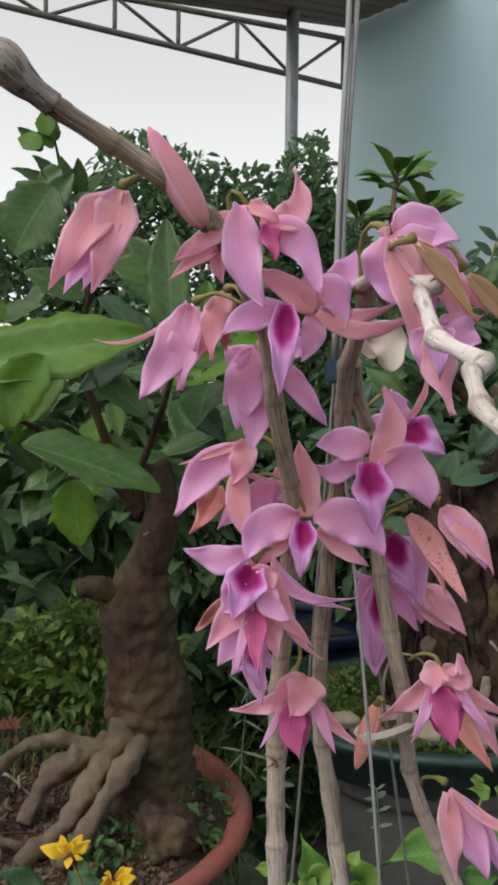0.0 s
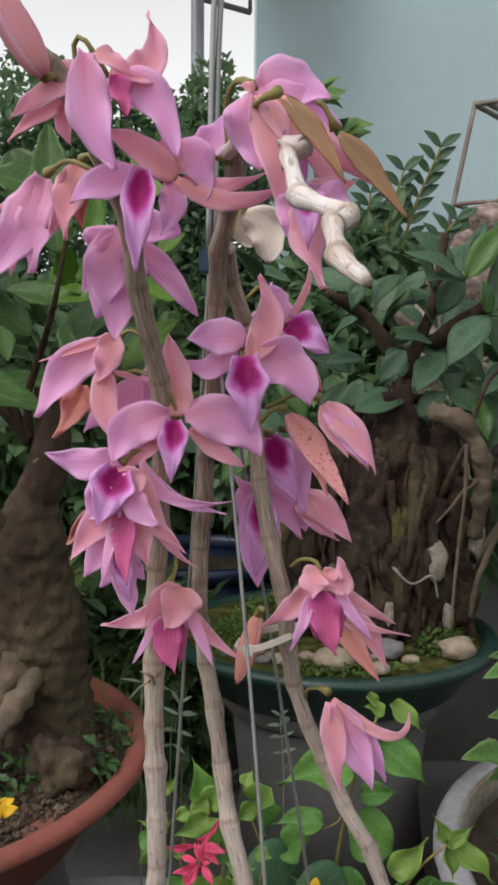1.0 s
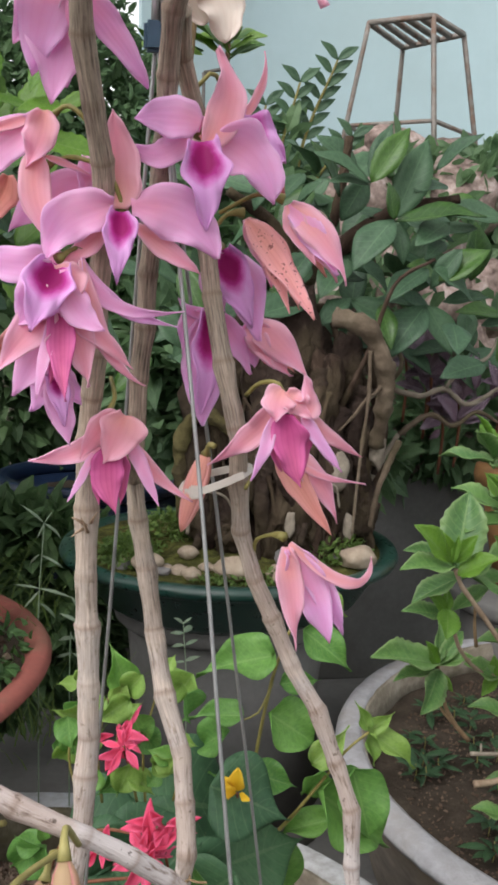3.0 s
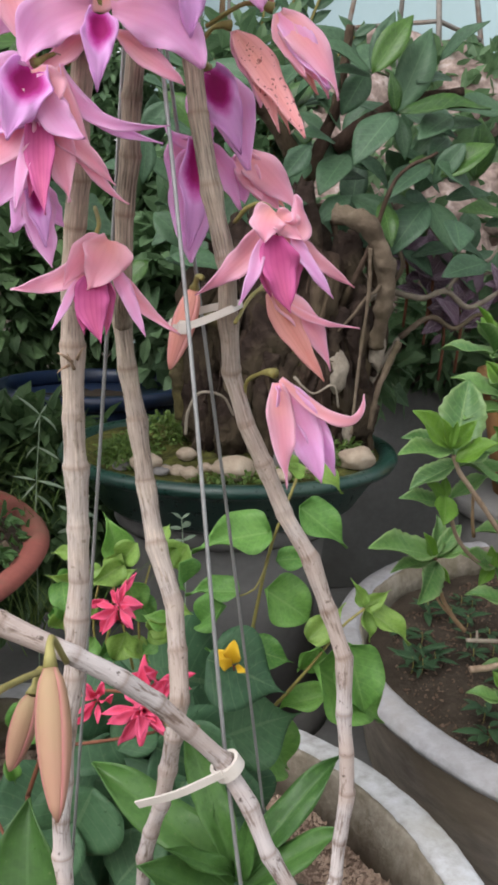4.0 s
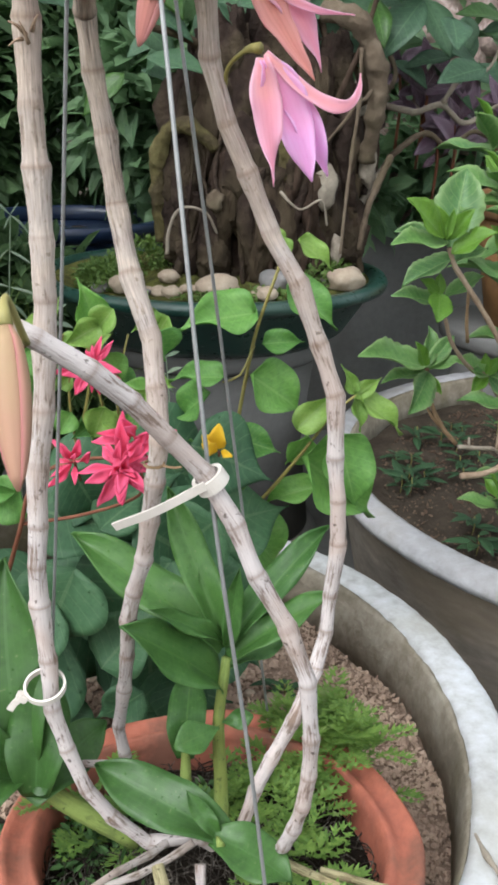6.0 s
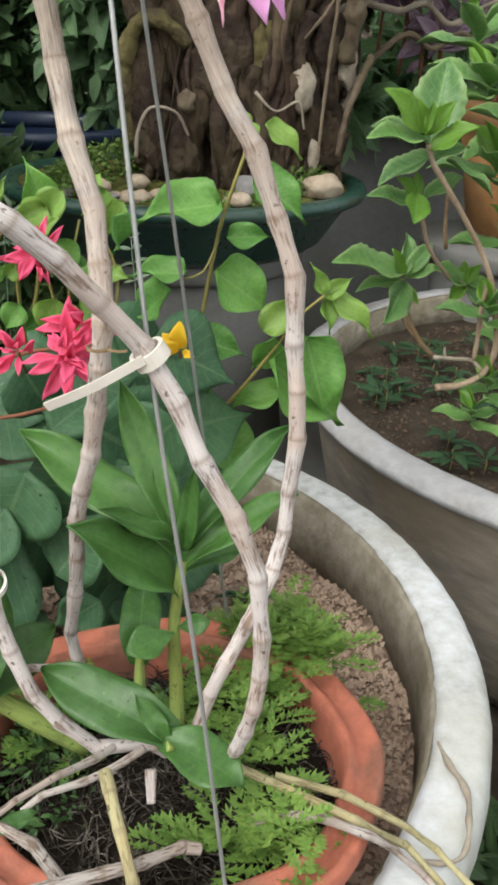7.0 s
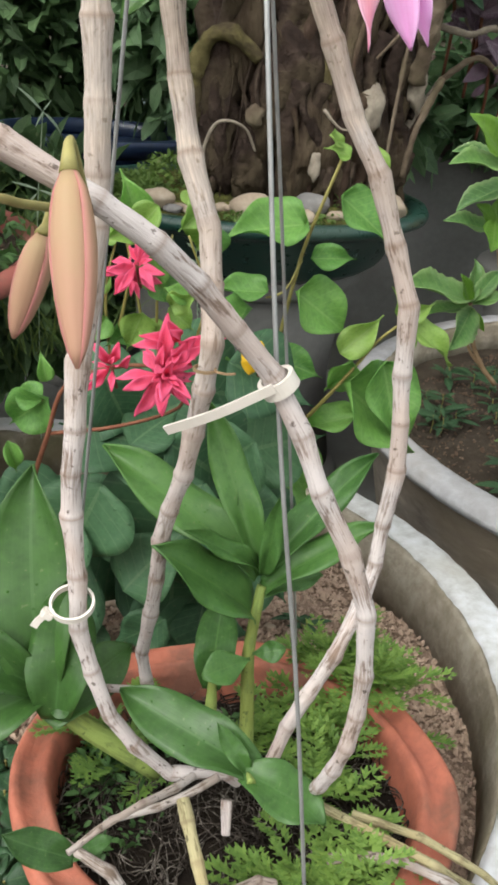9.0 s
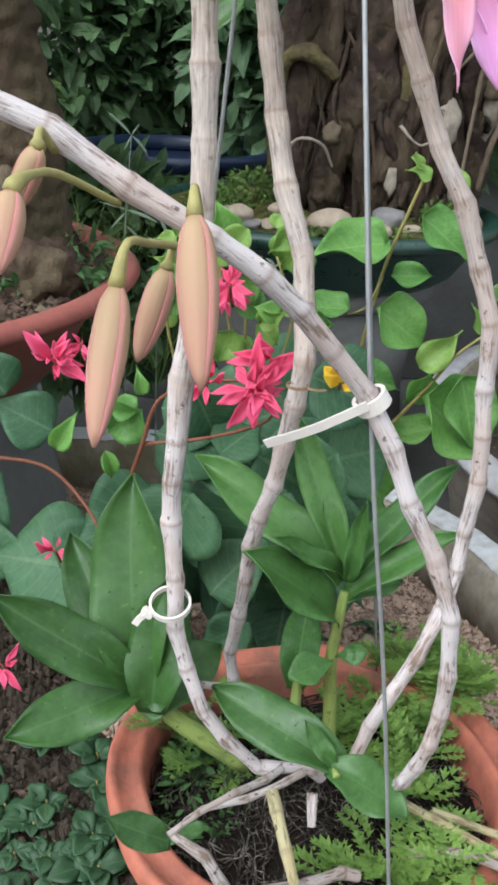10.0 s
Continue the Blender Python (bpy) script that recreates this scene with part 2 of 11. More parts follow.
def sheer(mat, b, colour, amount):
    """Lets light through a thin leaf or petal."""
    nodes, links = mat.node_tree.nodes, mat.node_tree.links
    t = nodes.new("ShaderNodeBsdfTranslucent")
    links.new(colour, t.inputs["Color"])
    m = node(nodes, "ShaderNodeMixShader")
    m.inputs[0].default_value = amount
    links.new(b.outputs[0], m.inputs[1])
    links.new(t.outputs[0], m.inputs[2])
    links.new(m.outputs[0], nodes["Material Output"].inputs["Surface"])


def surface(name, stops, scale, fine, rough=0.8, relief=0.4, distance=0.003, spec=0.3, metal=0.0, stain=None, stretch=(1, 1, 1)):
    """A worn plain surface: colours by broad and fine noise, relief by the fine one, with stains."""
    mat, n, l, b = material(name, rough, metal, spec)
    vec = coords(n, l, stretch)
    broad, small = noisy(n, l, vec, scale), noisy(n, l, vec, fine, 6.0, 0.65)
    both = calc(n, l, "ADD", calc(n, l, "MULTIPLY", broad, 0.6), calc(n, l, "MULTIPLY", small, 0.4))
    col = ramp(n, l, both, stops)
    if stain:
        mask = ramp(n, l, noisy(n, l, vec, stain[1], 5.0, 0.6), [(0.48, (0, 0, 0)), (0.62, (1, 1, 1))])
        col = mix(n, l, calc(n, l, "MULTIPLY", mask, stain[2]), col, stain[0])
    l.new(col, b.inputs["Base Color"])
    rr = calc(n, l, "ADD", rough - 0.12, calc(n, l, "MULTIPLY", small, 0.24))
    l.new(rr, b.inputs["Roughness"])
    bump(n, l, b, small, relief, distance)
    return mat


def leafy(name, dark, light, vein, rough=0.4, through=0.3, island=False, streaks=0.0, edge=None, drops=0.0):
    """A leaf: midrib and side veins along its own length and width, shade varied from leaf to leaf."""
    mat, n, l, b = material(name, rough, 0.0, 0.45)
    u, v = attr(n, "u"), attr(n, "v")
    if island:
        g = n.new("ShaderNodeNewGeometry")
        rand = g.outputs["Random Per Island"]
    else:
        g = n.new("ShaderNodeObjectInfo")
        rand = g.outputs["Random"]
    vec = coords(n, l, 1.0)
    blotch = noisy(n, l, vec, 5.0, 3.0)
    base = mix(n, l, calc(n, l, "ADD", calc(n, l, "MULTIPLY", rand, 0.62), calc(n, l, "MULTIPLY", calc(n, l, "SUBTRACT", blotch, 0.28), 0.75)), dark, light)
    mottle = noisy(n, l, vec, 17.0, 4.0, 0.6)
    base = mix(n, l, ramp(n, l, mottle, [(0.36, (0.26, 0.26, 0.26)), (0.50, (0, 0, 0))]), base, tuple(0.62 * c for c in dark))
    base = mix(n, l, ramp(n, l, mottle, [(0.54, (0, 0, 0)), (0.68, (0.32, 0.32, 0.32))]), base, tuple(1.12 * c for c in light))
    av = calc(n, l, "ABSOLUTE", v)
    rib = calc(n, l, "LESS_THAN", av, 0.045)
    run = calc(n, l, "FRACT", calc(n, l, "ADD", calc(n, l, "MULTIPLY", u, 9.0), calc(n, l, "MULTIPLY", av, -2.0)))
    side = calc(n, l, "MULTIPLY", calc(n, l, "LESS_THAN", run, 0.12), 0.24)
    if streaks:
        side = calc(n, l, "MULTIPLY", calc(n, l, "LESS_THAN", calc(n, l, "FRACT", calc(n, l, "MULTIPLY", av, 5.0)), 0.2), streaks)
    veins = calc(n, l, "MINIMUM", calc(n, l, "ADD", calc(n, l, "MULTIPLY", rib, 0.45), side), 0.8)
    col = mix(n, l, veins, base, vein)
    if edge:
        col = mix(n, l, calc(n, l, "MULTIPLY", calc(n, l, "POWER", av, 4.0), 0.5), col, edge)
    spots = calc(n, l, "GREATER_THAN", noisy(n, l, vec, 34.0, 2.0), 0.71)
    col = mix(n, l, calc(n, l, "MULTIPLY", spots, 0.3), col, (0.25, 0.24, 0.14))
    l.new(col, b.inputs["Base Color"])
    height = veins
    if drops:
        cells = node(n, "ShaderNodeTexVoronoi", Scale=drops)
        l.new(vec, cells.inputs["Vector"])
        bead = calc(n, l, "MAXIMUM", calc(n, l, "SUBTRACT", 0.15, cells.outputs["Distance"]), 0.0)
        wet = calc(n, l, "GREATER_THAN", noisy(n, l, vec, 4.0, 2.0), 0.51)
        height = calc(n, l, "ADD", veins, calc(n, l, "MULTIPLY", calc(n, l, "MULTIPLY", bead, 3.5), wet))
        height = calc(n, l, "ADD", height, calc(n, l, "MULTIPLY", noisy(n, l, vec, 2.2, 1.0), 0.9))
        on = calc(n, l, "MULTIPLY", calc(n, l, "GREATER_THAN", bead, 0.01), wet)
        l.new(calc(n, l, "SUBTRACT", calc(n, l, "ADD", rough, calc(n, l, "MULTIPLY", calc(n, l, "SUBTRACT", blotch, 0.5), 0.3)), calc(n, l, "MULTIPLY", on, 0.25)), b.inputs["Roughness"])
    bump(n, l, b, height, 0.5, 0.02)
    sheer(mat, b, col, through)
    return mat


def petal(name, base, tip, edge, vein, through=0.3, spots=0.0, drift=(0.82, 0.42, 0.46), lined=0.26, rim=1.6):
    mat, n, l, b = material(name, 0.55, 0.0, 0.2)
    u, v = attr(n, "u"), attr(n, "v")
    av = calc(n, l, "ABSOLUTE", v)
    vec = coords(n, l, 1.0)
    blotch = noisy(n, l, vec, 60.0, 3.0)
    along = calc(n, l, "ADD", u, calc(n, l, "MULTIPLY", calc(n, l, "SUBTRACT", blotch, 0.5), 0.9))
    col = ramp(n, l, along, [(0.05, base), (0.75, tip)])
    col = mix(n, l, calc(n, l, "MULTIPLY", calc(n, l, "POWER", av, rim), 0.8), col, edge)
    lines = calc(n, l, "PINGPONG", calc(n, l, "ADD", calc(n, l, "MULTIPLY", v, 6.0), calc(n, l, "MULTIPLY", blotch, 0.8)), 1.0)
    col = mix(n, l, calc(n, l, "MULTIPLY", calc(n, l, "POWER", lines, 4.0), lined), col, vein)
    rnd = n.new("ShaderNodeObjectInfo")
    col = mix(n, l, calc(n, l, "MULTIPLY", rnd.outputs["Random"], 0.25), col, drift)
    if spots:
        dots = calc(n, l, "GREATER_THAN", noisy(n, l, vec, 420.0, 1.0), 0.66)
        col = mix(n, l, calc(n, l, "MULTIPLY", dots, spots), col, (0.16, 0.03, 0.03))
    l.new(col, b.inputs["Base Color"])
    l.new(calc(n, l, "ADD", 0.42, calc(n, l, "MULTIPLY", blotch, 0.2)), b.inputs["Roughness"])
    bump(n, l, b, calc(n, l, "ADD", lines, blotch), 0.16 if lined > 0.05 else 0.06, 0.0008)
    sheer(mat, b, col, through)
    return mat


def throat_material():
    mat, n, l, b = material("lip_magenta_throat", 0.55, 0.0, 0.3)
    u, v = attr(n, "u"), attr(n, "v")
    vec = coords(n, l, 1.0)
    du = calc(n, l, "DIVIDE", calc(n, l, "SUBTRACT", u, 0.24), 0.40)
    dv = calc(n, l, "DIVIDE", v, 0.85)
    d = calc(n, l, "SQRT", calc(n, l, "ADD", calc(n, l, "MULTIPLY", du, du), calc(n, l, "MULTIPLY", dv, dv)))
    d = calc(n, l, "ADD", d, calc(n, l, "MULTIPLY", calc(n, l, "SUBTRACT", noisy(n, l, vec, 140.0, 3.0), 0.5), 0.35))
    col = ramp(n, l, d, [(0.42, (0.34, 0.003, 0.14)), (0.60, (0.50, 0.03, 0.29)), (0.80, (0.72, 0.23, 0.62)), (1.10, (0.82, 0.46, 0.82))])
    l.new(col, b.inputs["Base Color"])
    lines = calc(n, l, "FRACT", calc(n, l, "MULTIPLY", v, 7.0))
    bump(n, l, b, lines, 0.12, 0.0005)
    sheer(mat, b, col, 0.35)
    return mat


def cane_material(name, light, dark, ring, aged=None):
    """A papery cane: fine fibres along it, sparse brown flecks and scuffs, thin dark node lines."""
    mat, n, l, b = material(name, 0.75, 0.0, 0.2)
    u, v = attr(n, "u"), attr(n, "v")
    turn = calc(n, l, "MULTIPLY", v, TAU)
    sine, cosine = calc(n, l, "SINE", turn), calc(n, l, "COSINE", turn)

    def streak_noise(along, around, detail):
        comb = n.new("ShaderNodeCombineXYZ")
        l.new(calc(n, l, "MULTIPLY", u, along), comb.inputs[0])
        l.new(calc(n, l, "MULTIPLY", sine, around), comb.inputs[1])
        l.new(calc(n, l, "MULTIPLY", cosine, around), comb.inputs[2])
        return noisy(n, l, comb.outputs[0], 2.0, detail, 0.62)

    fibre, fleck = streak_noise(26.0, 2.8, 4.0), streak_noise(30.0, 0.8, 4.0)
    vec = coords(n, l, 1.0)
    patch = noisy(n, l, vec, 30.0, 5.0)
    mid = tuple(0.55 * a + 0.45 * c for a, c in zip(light, dark))
    col = ramp(n, l, calc(n, l, "ADD", calc(n, l, "MULTIPLY", fibre, 0.5), calc(n, l, "MULTIPLY", patch, 0.5)), [(0.325, dark), (0.40, mid), (0.47, light), (0.66, tuple(min(1, 1.15 * c) for c in light))])
    scuff = ramp(n, l, calc(n, l, "ADD", calc(n, l, "MULTIPLY", fleck, 0.75), calc(n, l, "MULTIPLY", patch, 0.25)), [(0.38, (1, 1, 1)), (0.465, (0, 0, 0))])
    blush = ramp(n, l, noisy(n, l, vec, 17.0, 3.0), [(0.47, (0, 0, 0)), (0.60, (0.55, 0.55, 0.55))])
    col = mix(n, l, blush, col, (0.80 * light[0], 0.66 * light[1], 0.56 * light[2]))
    col = mix(n, l, calc(n, l, "MULTIPLY", scuff, 0.85), col, dark)
    specks = ramp(n, l, noisy(n, l, vec, 210.0, 3.0), [(0.30, (1, 1, 1)), (0.36, (0, 0, 0))])
    col = mix(n, l, calc(n, l, "MULTIPLY", specks, 0.8), col, tuple(0.45 * c for c in dark))
    if aged:
        older = ramp(n, l, calc(n, l, "ADD", calc(n, l, "MULTIPLY", fibre, 0.6), calc(n, l, "MULTIPLY", patch, 0.4)), [(0.36, tuple(0.28 * c for c in aged)), (0.46, tuple(0.75 * c for c in aged)), (0.54, aged), (0.66, tuple(1.65 * c for c in aged))])
        along = ramp(n, l, calc(n, l, "ADD", u, calc(n, l, "MULTIPLY", patch, 0.3)), [(0.46, (0, 0, 0)), (0.88, (1, 1, 1))])
        col = mix(n, l, along, col, older)
    near = attr(n, "node")
    col = mix(n, l, calc(n, l, "MULTIPLY", near, 0.6), col, ring)
    l.new(col, b.inputs["Base Color"])
    bump(n, l, b, calc(n, l, "ADD", fibre, calc(n, l, "ADD", patch, fleck)), 0.7, 0.0012)
    return mat


PETAL = petal("petal_lilac_pink", (0.90, 0.45, 0.66), (0.88, 0.50, 0.83), (0.92, 0.68, 0.94), (0.80, 0.30, 0.64), 0.52, drift=(0.92, 0.54, 0.66), lined=0.20)
SEPAL = petal("sepal_salmon_pink", (0.90, 0.48, 0.47), (0.90, 0.45, 0.60), (0.92, 0.65, 0.81), (0.76, 0.30, 0.42), 0.50, drift=(0.92, 0.52, 0.52), lined=0.20)
FADED = petal("sepal_faded_orange", (0.76, 0.36, 0.26), (0.74, 0.31, 0.25), (0.80, 0.40, 0.38), (0.46, 0.15, 0.10), 0.25)
SPOTTED = petal("sepal_spotted_orange", (0.88, 0.45, 0.38), (0.88, 0.42, 0.42), (0.90, 0.50, 0.54), (0.6, 0.2, 0.18), 0.3, 0.7)
BROWNED = petal("sepal_withered_brown", (0.27, 0.175, 0.10), (0.30, 0.17, 0.09), (0.34, 0.17, 0.10), (0.17, 0.09, 0.05), 0.15, drift=(0.30, 0.22, 0.13))
BUD = petal("bud_peach", (0.45, 0.33, 0.19), (0.49, 0.29, 0.20), (0.54, 0.19, 0.22), (0.42, 0.22, 0.16), 0.3, drift=(0.52, 0.27, 0.20), lined=0.03, rim=4.0)
CREAM = petal("petal_faded_cream", (0.80, 0.70, 0.62), (0.84, 0.76, 0.68), (0.84, 0.74, 0.68), (0.72, 0.58, 0.50), 0.4, drift=(0.84, 0.78, 0.7))
LIP = throat_material()
LIP_ROSE = petal("lip_rose", (0.40, 0.03, 0.17), (0.70, 0.17, 0.34), (0.66, 0.16, 0.40), (0.30, 0.01, 0.12), 0.25, drift=(0.62, 0.08, 0.32))
POT_MIX = surface("potting_mix_black", [(0.25, (0.006, 0.005, 0.004)), (0.5, (0.016, 0.012, 0.009)), (0.8, (0.045, 0.034, 0.025))], 20, 130, 0.95, 1.0, 0.006, 0.1)
STALK_PALE = surface("stalk_yellow_green", [(0.3, (0.20, 0.18, 0.06)), (0.7, (0.33, 0.29, 0.11))], 60, 300, 0.5, 0.2, 0.0005)
STALK = surface("stalk_olive", [(0.3, (0.14, 0.12, 0.035)), (0.7, (0.27, 0.24, 0.075))], 60, 300, 0.5, 0.2, 0.0005)
CANE = cane_material("cane_papery_white", (0.51, 0.460, 0.452), (0.160, 0.110, 0.085), (0.195, 0.135, 0.10))
CANE_OLD = cane_material("cane_old_grey", (0.36, 0.32, 0.30), (0.10, 0.07, 0.052), (0.13, 0.09, 0.065))
CANE_OLIVE = cane_material("cane_old_olive", (0.34, 0.30, 0.17), (0.15, 0.125, 0.065), (0.17, 0.13, 0.075))
CANE_AGED = cane_material("cane_white_to_brown", (0.50, 0.447, 0.435), (0.155, 0.107, 0.082), (0.18, 0.118, 0.082), (0.37, 0.30, 0.235))
CANE_BROWN = cane_material("cane_brown_sheath", (0.42, 0.33, 0.24), (0.10, 0.06, 0.035), (0.14, 0.08, 0.05))
CANE_DEAD = cane_material("cane_dead_chalky", (0.68, 0.65, 0.64), (0.36, 0.29, 0.24), (0.38, 0.29, 0.22))
CANE_GREEN = cane_material("cane_young_green", (0.20, 0.26, 0.07), (0.13, 0.17, 0.05), (0.30, 0.28, 0.14))
WIRE = surface("wire_zinc", [(0.3, (0.22, 0.22, 0.22)), (0.7, (0.36, 0.36, 0.36))], 40, 220, 0.5, 0.2, 0.0004, 0.5, 0.6)
NYLON = surface("nylon_white", [(0.3, (0.54, 0.49, 0.44)), (0.7, (0.64, 0.59, 0.54))], 30, 200, 0.42, 0.1, 0.0003, 0.5)
BLUE = surface("plastic_blue", [(0.3, (0.015, 0.04, 0.07)), (0.7, (0.03, 0.07, 0.11))], 30, 200, 0.45, 0.1, 0.0003, 0.5)
TERRACOTTA = surface("terracotta_orange", [(0.28, (0.19, 0.066, 0.046)), (0.5, (0.37, 0.118, 0.074)), (0.78, (0.50, 0.19, 0.13))], 11, 70, 0.75, 0.7, 0.003, 0.3, stain=((0.12, 0.065, 0.045), 12, 0.75))
TERRACOTTA_OLD = surface("terracotta_dull_red", [(0.25, (0.15, 0.046, 0.038)), (0.55, (0.25, 0.078, 0.062)), (0.8, (0.33, 0.125, 0.10))], 7, 80, 0.8, 0.4, 0.0015, 0.25, stain=((0.18, 0.095, 0.065), 9, 0.6))
OCHRE_CLAY = surface("clay_ochre", [(0.25, (0.17, 0.085, 0.035)), (0.5, (0.30, 0.155, 0.06)), (0.8, (0.40, 0.23, 0.105))], 9, 80, 0.8, 0.5, 0.002, 0.25, stain=((0.16, 0.09, 0.05), 10, 0.6))
CONCRETE = surface("concrete_pale", [(0.32, (0.27, 0.262, 0.245)), (0.45, (0.43, 0.43, 0.43)), (0.60, (0.575, 0.59, 0.625))], 5, 60, 0.88, 0.55, 0.003, 0.22, stain=((0.36, 0.345, 0.30), 3.5, 0.7))
CONCRETE_GREY = surface("concrete_grey_rim", [(0.28, (0.20, 0.19, 0.185)), (0.48, (0.31, 0.305, 0.315)), (0.72, (0.46, 0.46, 0.49))], 5, 48, 0.85, 0.8, 0.004, 0.25, stain=((0.23, 0.205, 0.175), 5, 0.6))
CONCRETE_MUD = surface("concrete_mud_streaked", [(0.30, (0.12, 0.100, 0.082)), (0.48, (0.22, 0.19, 0.16)), (0.66, (0.37, 0.325, 0.275))], 5, 22, 0.9, 0.8, 0.003, 0.2, stain=((0.155, 0.12, 0.08), 2.5, 0.65), stretch=(1, 1, 3.5))
CONCRETE_INNER = surface("concrete_mud_stained", [(0.30, (0.11, 0.092, 0.066)), (0.48, (0.22, 0.19, 0.145)), (0.68, (0.37, 0.335, 0.28))], 7, 60, 0.9, 1.0, 0.005, 0.2, stain=((0.13, 0.115, 0.06), 5, 0.7))
CEMENT = surface("cement_grey", [(0.25, (0.092, 0.090, 0.086)), (0.5, (0.135, 0.132, 0.127)), (0.8, (0.19, 0.186, 0.178))], 3, 60, 0.85, 0.4, 0.003, 0.25, stain=((0.085, 0.08, 0.07), 2.5, 0.6))
GLAZE = surface("glaze_dark_green", [(0.3, (0.008, 0.030, 0.024)), (0.7, (0.016, 0.055, 0.042))], 6, 60, 0.3, 0.15, 0.001, 0.5, stain=((0.08, 0.10, 0.08), 8, 0.25))
GLAZE_BLUE = surface("glaze_navy", [(0.3, (0.006, 0.011, 0.026)), (0.7, (0.014, 0.030, 0.080))], 5, 60, 0.35, 0.15, 0.001, 0.5)
SOIL = surface("soil_brown", [(0.25, (0.055, 0.036, 0.026)), (0.5, (0.125, 0.085, 0.062)), (0.8, (0.22, 0.16, 0.12))], 22, 140, 0.95, 1.0, 0.006, 0.1)
SOIL_GRITTY = surface("soil_reddish", [(0.25, (0.11, 0.075, 0.056)), (0.5, (0.225, 0.158, 0.12)), (0.8, (0.37, 0.275, 0.215))], 26, 150, 0.95, 1.0, 0.008, 0.1)
SOIL_DARK = surface("soil_dark", [(0.25, (0.022, 0.017, 0.012)), (0.5, (0.050, 0.039, 0.029)), (0.8, (0.10, 0.08, 0.060))], 18, 120, 0.95, 1.0, 0.006, 0.1)
GRAVEL = surface("grit_tan", [(0.3, (0.22, 0.15, 0.115)), (0.55, (0.40, 0.295, 0.225)), (0.8, (0.58, 0.47, 0.38))], 30, 200, 0.9, 0.5, 0.002, 0.2)
STONE = surface("pebble_tan", [(0.3, (0.20, 0.145, 0.105)), (0.55, (0.33, 0.265, 0.20)), (0.8, (0.45, 0.39, 0.32))], 18, 120, 0.75, 0.4, 0.002, 0.3)
STONE_GREY = surface("pebble_grey", [(0.3, (0.10, 0.10, 0.10)), (0.55, (0.18, 0.17, 0.165)), (0.8, (0.28, 0.26, 0.25))], 18, 120, 0.75, 0.4, 0.002, 0.3)
BARK = surface("bark_brown", [(0.34, (0.022, 0.014, 0.010)), (0.5, (0.050, 0.032, 0.023)), (0.72, (0.120, 0.085, 0.064))], 13, 60, 0.95, 1.0, 0.009, 0.15, stretch=(1, 1, 0.6), stain=((0.11, 0.095, 0.05), 7, 0.4))
BARK_PALE = surface("root_bark_tan", [(0.3, (0.060, 0.044, 0.030)), (0.5, (0.125, 0.095, 0.068)), (0.75, (0.22, 0.178, 0.134))], 12, 60, 0.95, 1.0, 0.006, 0.15, stain=((0.09, 0.08, 0.04), 9, 0.4))
BARK_DARK = surface("bark_near_black", [(0.32, (0.013, 0.008, 0.007)), (0.5, (0.036, 0.024, 0.019)), (0.78, (0.13, 0.097, 0.074))], 8, 40, 0.95, 1.0, 0.016, 0.15, stain=((0.07, 0.055, 0.03), 7, 0.5))
BARK_UMBER = surface("bark_dark_umber", [(0.34, (0.015, 0.009, 0.007)), (0.5, (0.045, 0.029, 0.021)), (0.76, (0.135, 0.10, 0.077))], 15, 60, 0.95, 1.0, 0.014, 0.15, stretch=(1, 1, 0.4), stain=((0.08, 0.065, 0.035), 9, 0.4))
BARK_MOSSY = surface("bark_olive_moss", [(0.32, (0.040, 0.032, 0.016)), (0.5, (0.105, 0.088, 0.038)), (0.72, (0.19, 0.165, 0.075))], 14, 60, 0.95, 1.0, 0.010, 0.12, stain=((0.05, 0.036, 0.026), 16, 0.7))
TWIG = surface("twig_brown", [(0.3, (0.12, 0.075, 0.04)), (0.7, (0.28, 0.19, 0.11))], 30, 200, 0.8, 0.5, 0.001, 0.2)
SHRUB_STEM = surface("shrub_stem_tan", [(0.3, (0.17, 0.115, 0.075)), (0.55, (0.30, 0.225, 0.16)), (0.75, (0.42, 0.34, 0.26))], 30, 160, 0.8, 0.6, 0.001, 0.2)
TWIG_RED = surface("twig_reddish", [(0.3, (0.10, 0.035, 0.02)), (0.7, (0.20, 0.08, 0.045))], 30, 200, 0.7, 0.4, 0.001, 0.25)
ROOT = surface("root_fibre", [(0.42, (0.015, 0.011, 0.009)), (0.52, (0.05, 0.04, 0.032)), (0.64, (0.27, 0.24, 0.21))], 45, 300, 0.9, 0.4, 0.001, 0.15)
WALL = surface("wall_pale_blue", [(0.3, (0.36, 0.475, 0.50)), (0.7, (0.41, 0.525, 0.55))], 0.8, 14, 0.85, 0.12, 0.002, 0.2, stain=((0.33, 0.415, 0.425), 1.2, 0.4))
SOFFIT = surface("roof_sheet_brown", [(0.3, (0.16, 0.12, 0.10)), (0.7, (0.24, 0.19, 0.165))], 2, 30, 0.7, 0.2, 0.002, 0.3)
STEEL = surface("steel_painted_grey", [(0.3, (0.10, 0.09, 0.085)), (0.7, (0.20, 0.185, 0.17))], 8, 60, 0.6, 0.2, 0.001, 0.4, 0.3)
STEEL_PALE = surface("steel_galvanised", [(0.3, (0.22, 0.23, 0.25)), (0.7, (0.33, 0.34, 0.36))], 8, 60, 0.5, 0.2, 0.001, 0.4, 0.4)
STEEL_RUST = surface("steel_rusty_grey", [(0.3, (0.13, 0.11, 0.095)), (0.7, (0.30, 0.275, 0.25))], 14, 90, 0.7, 0.4, 0.001, 0.3, 0.2, stain=((0.16, 0.08, 0.045), 20, 0.6))
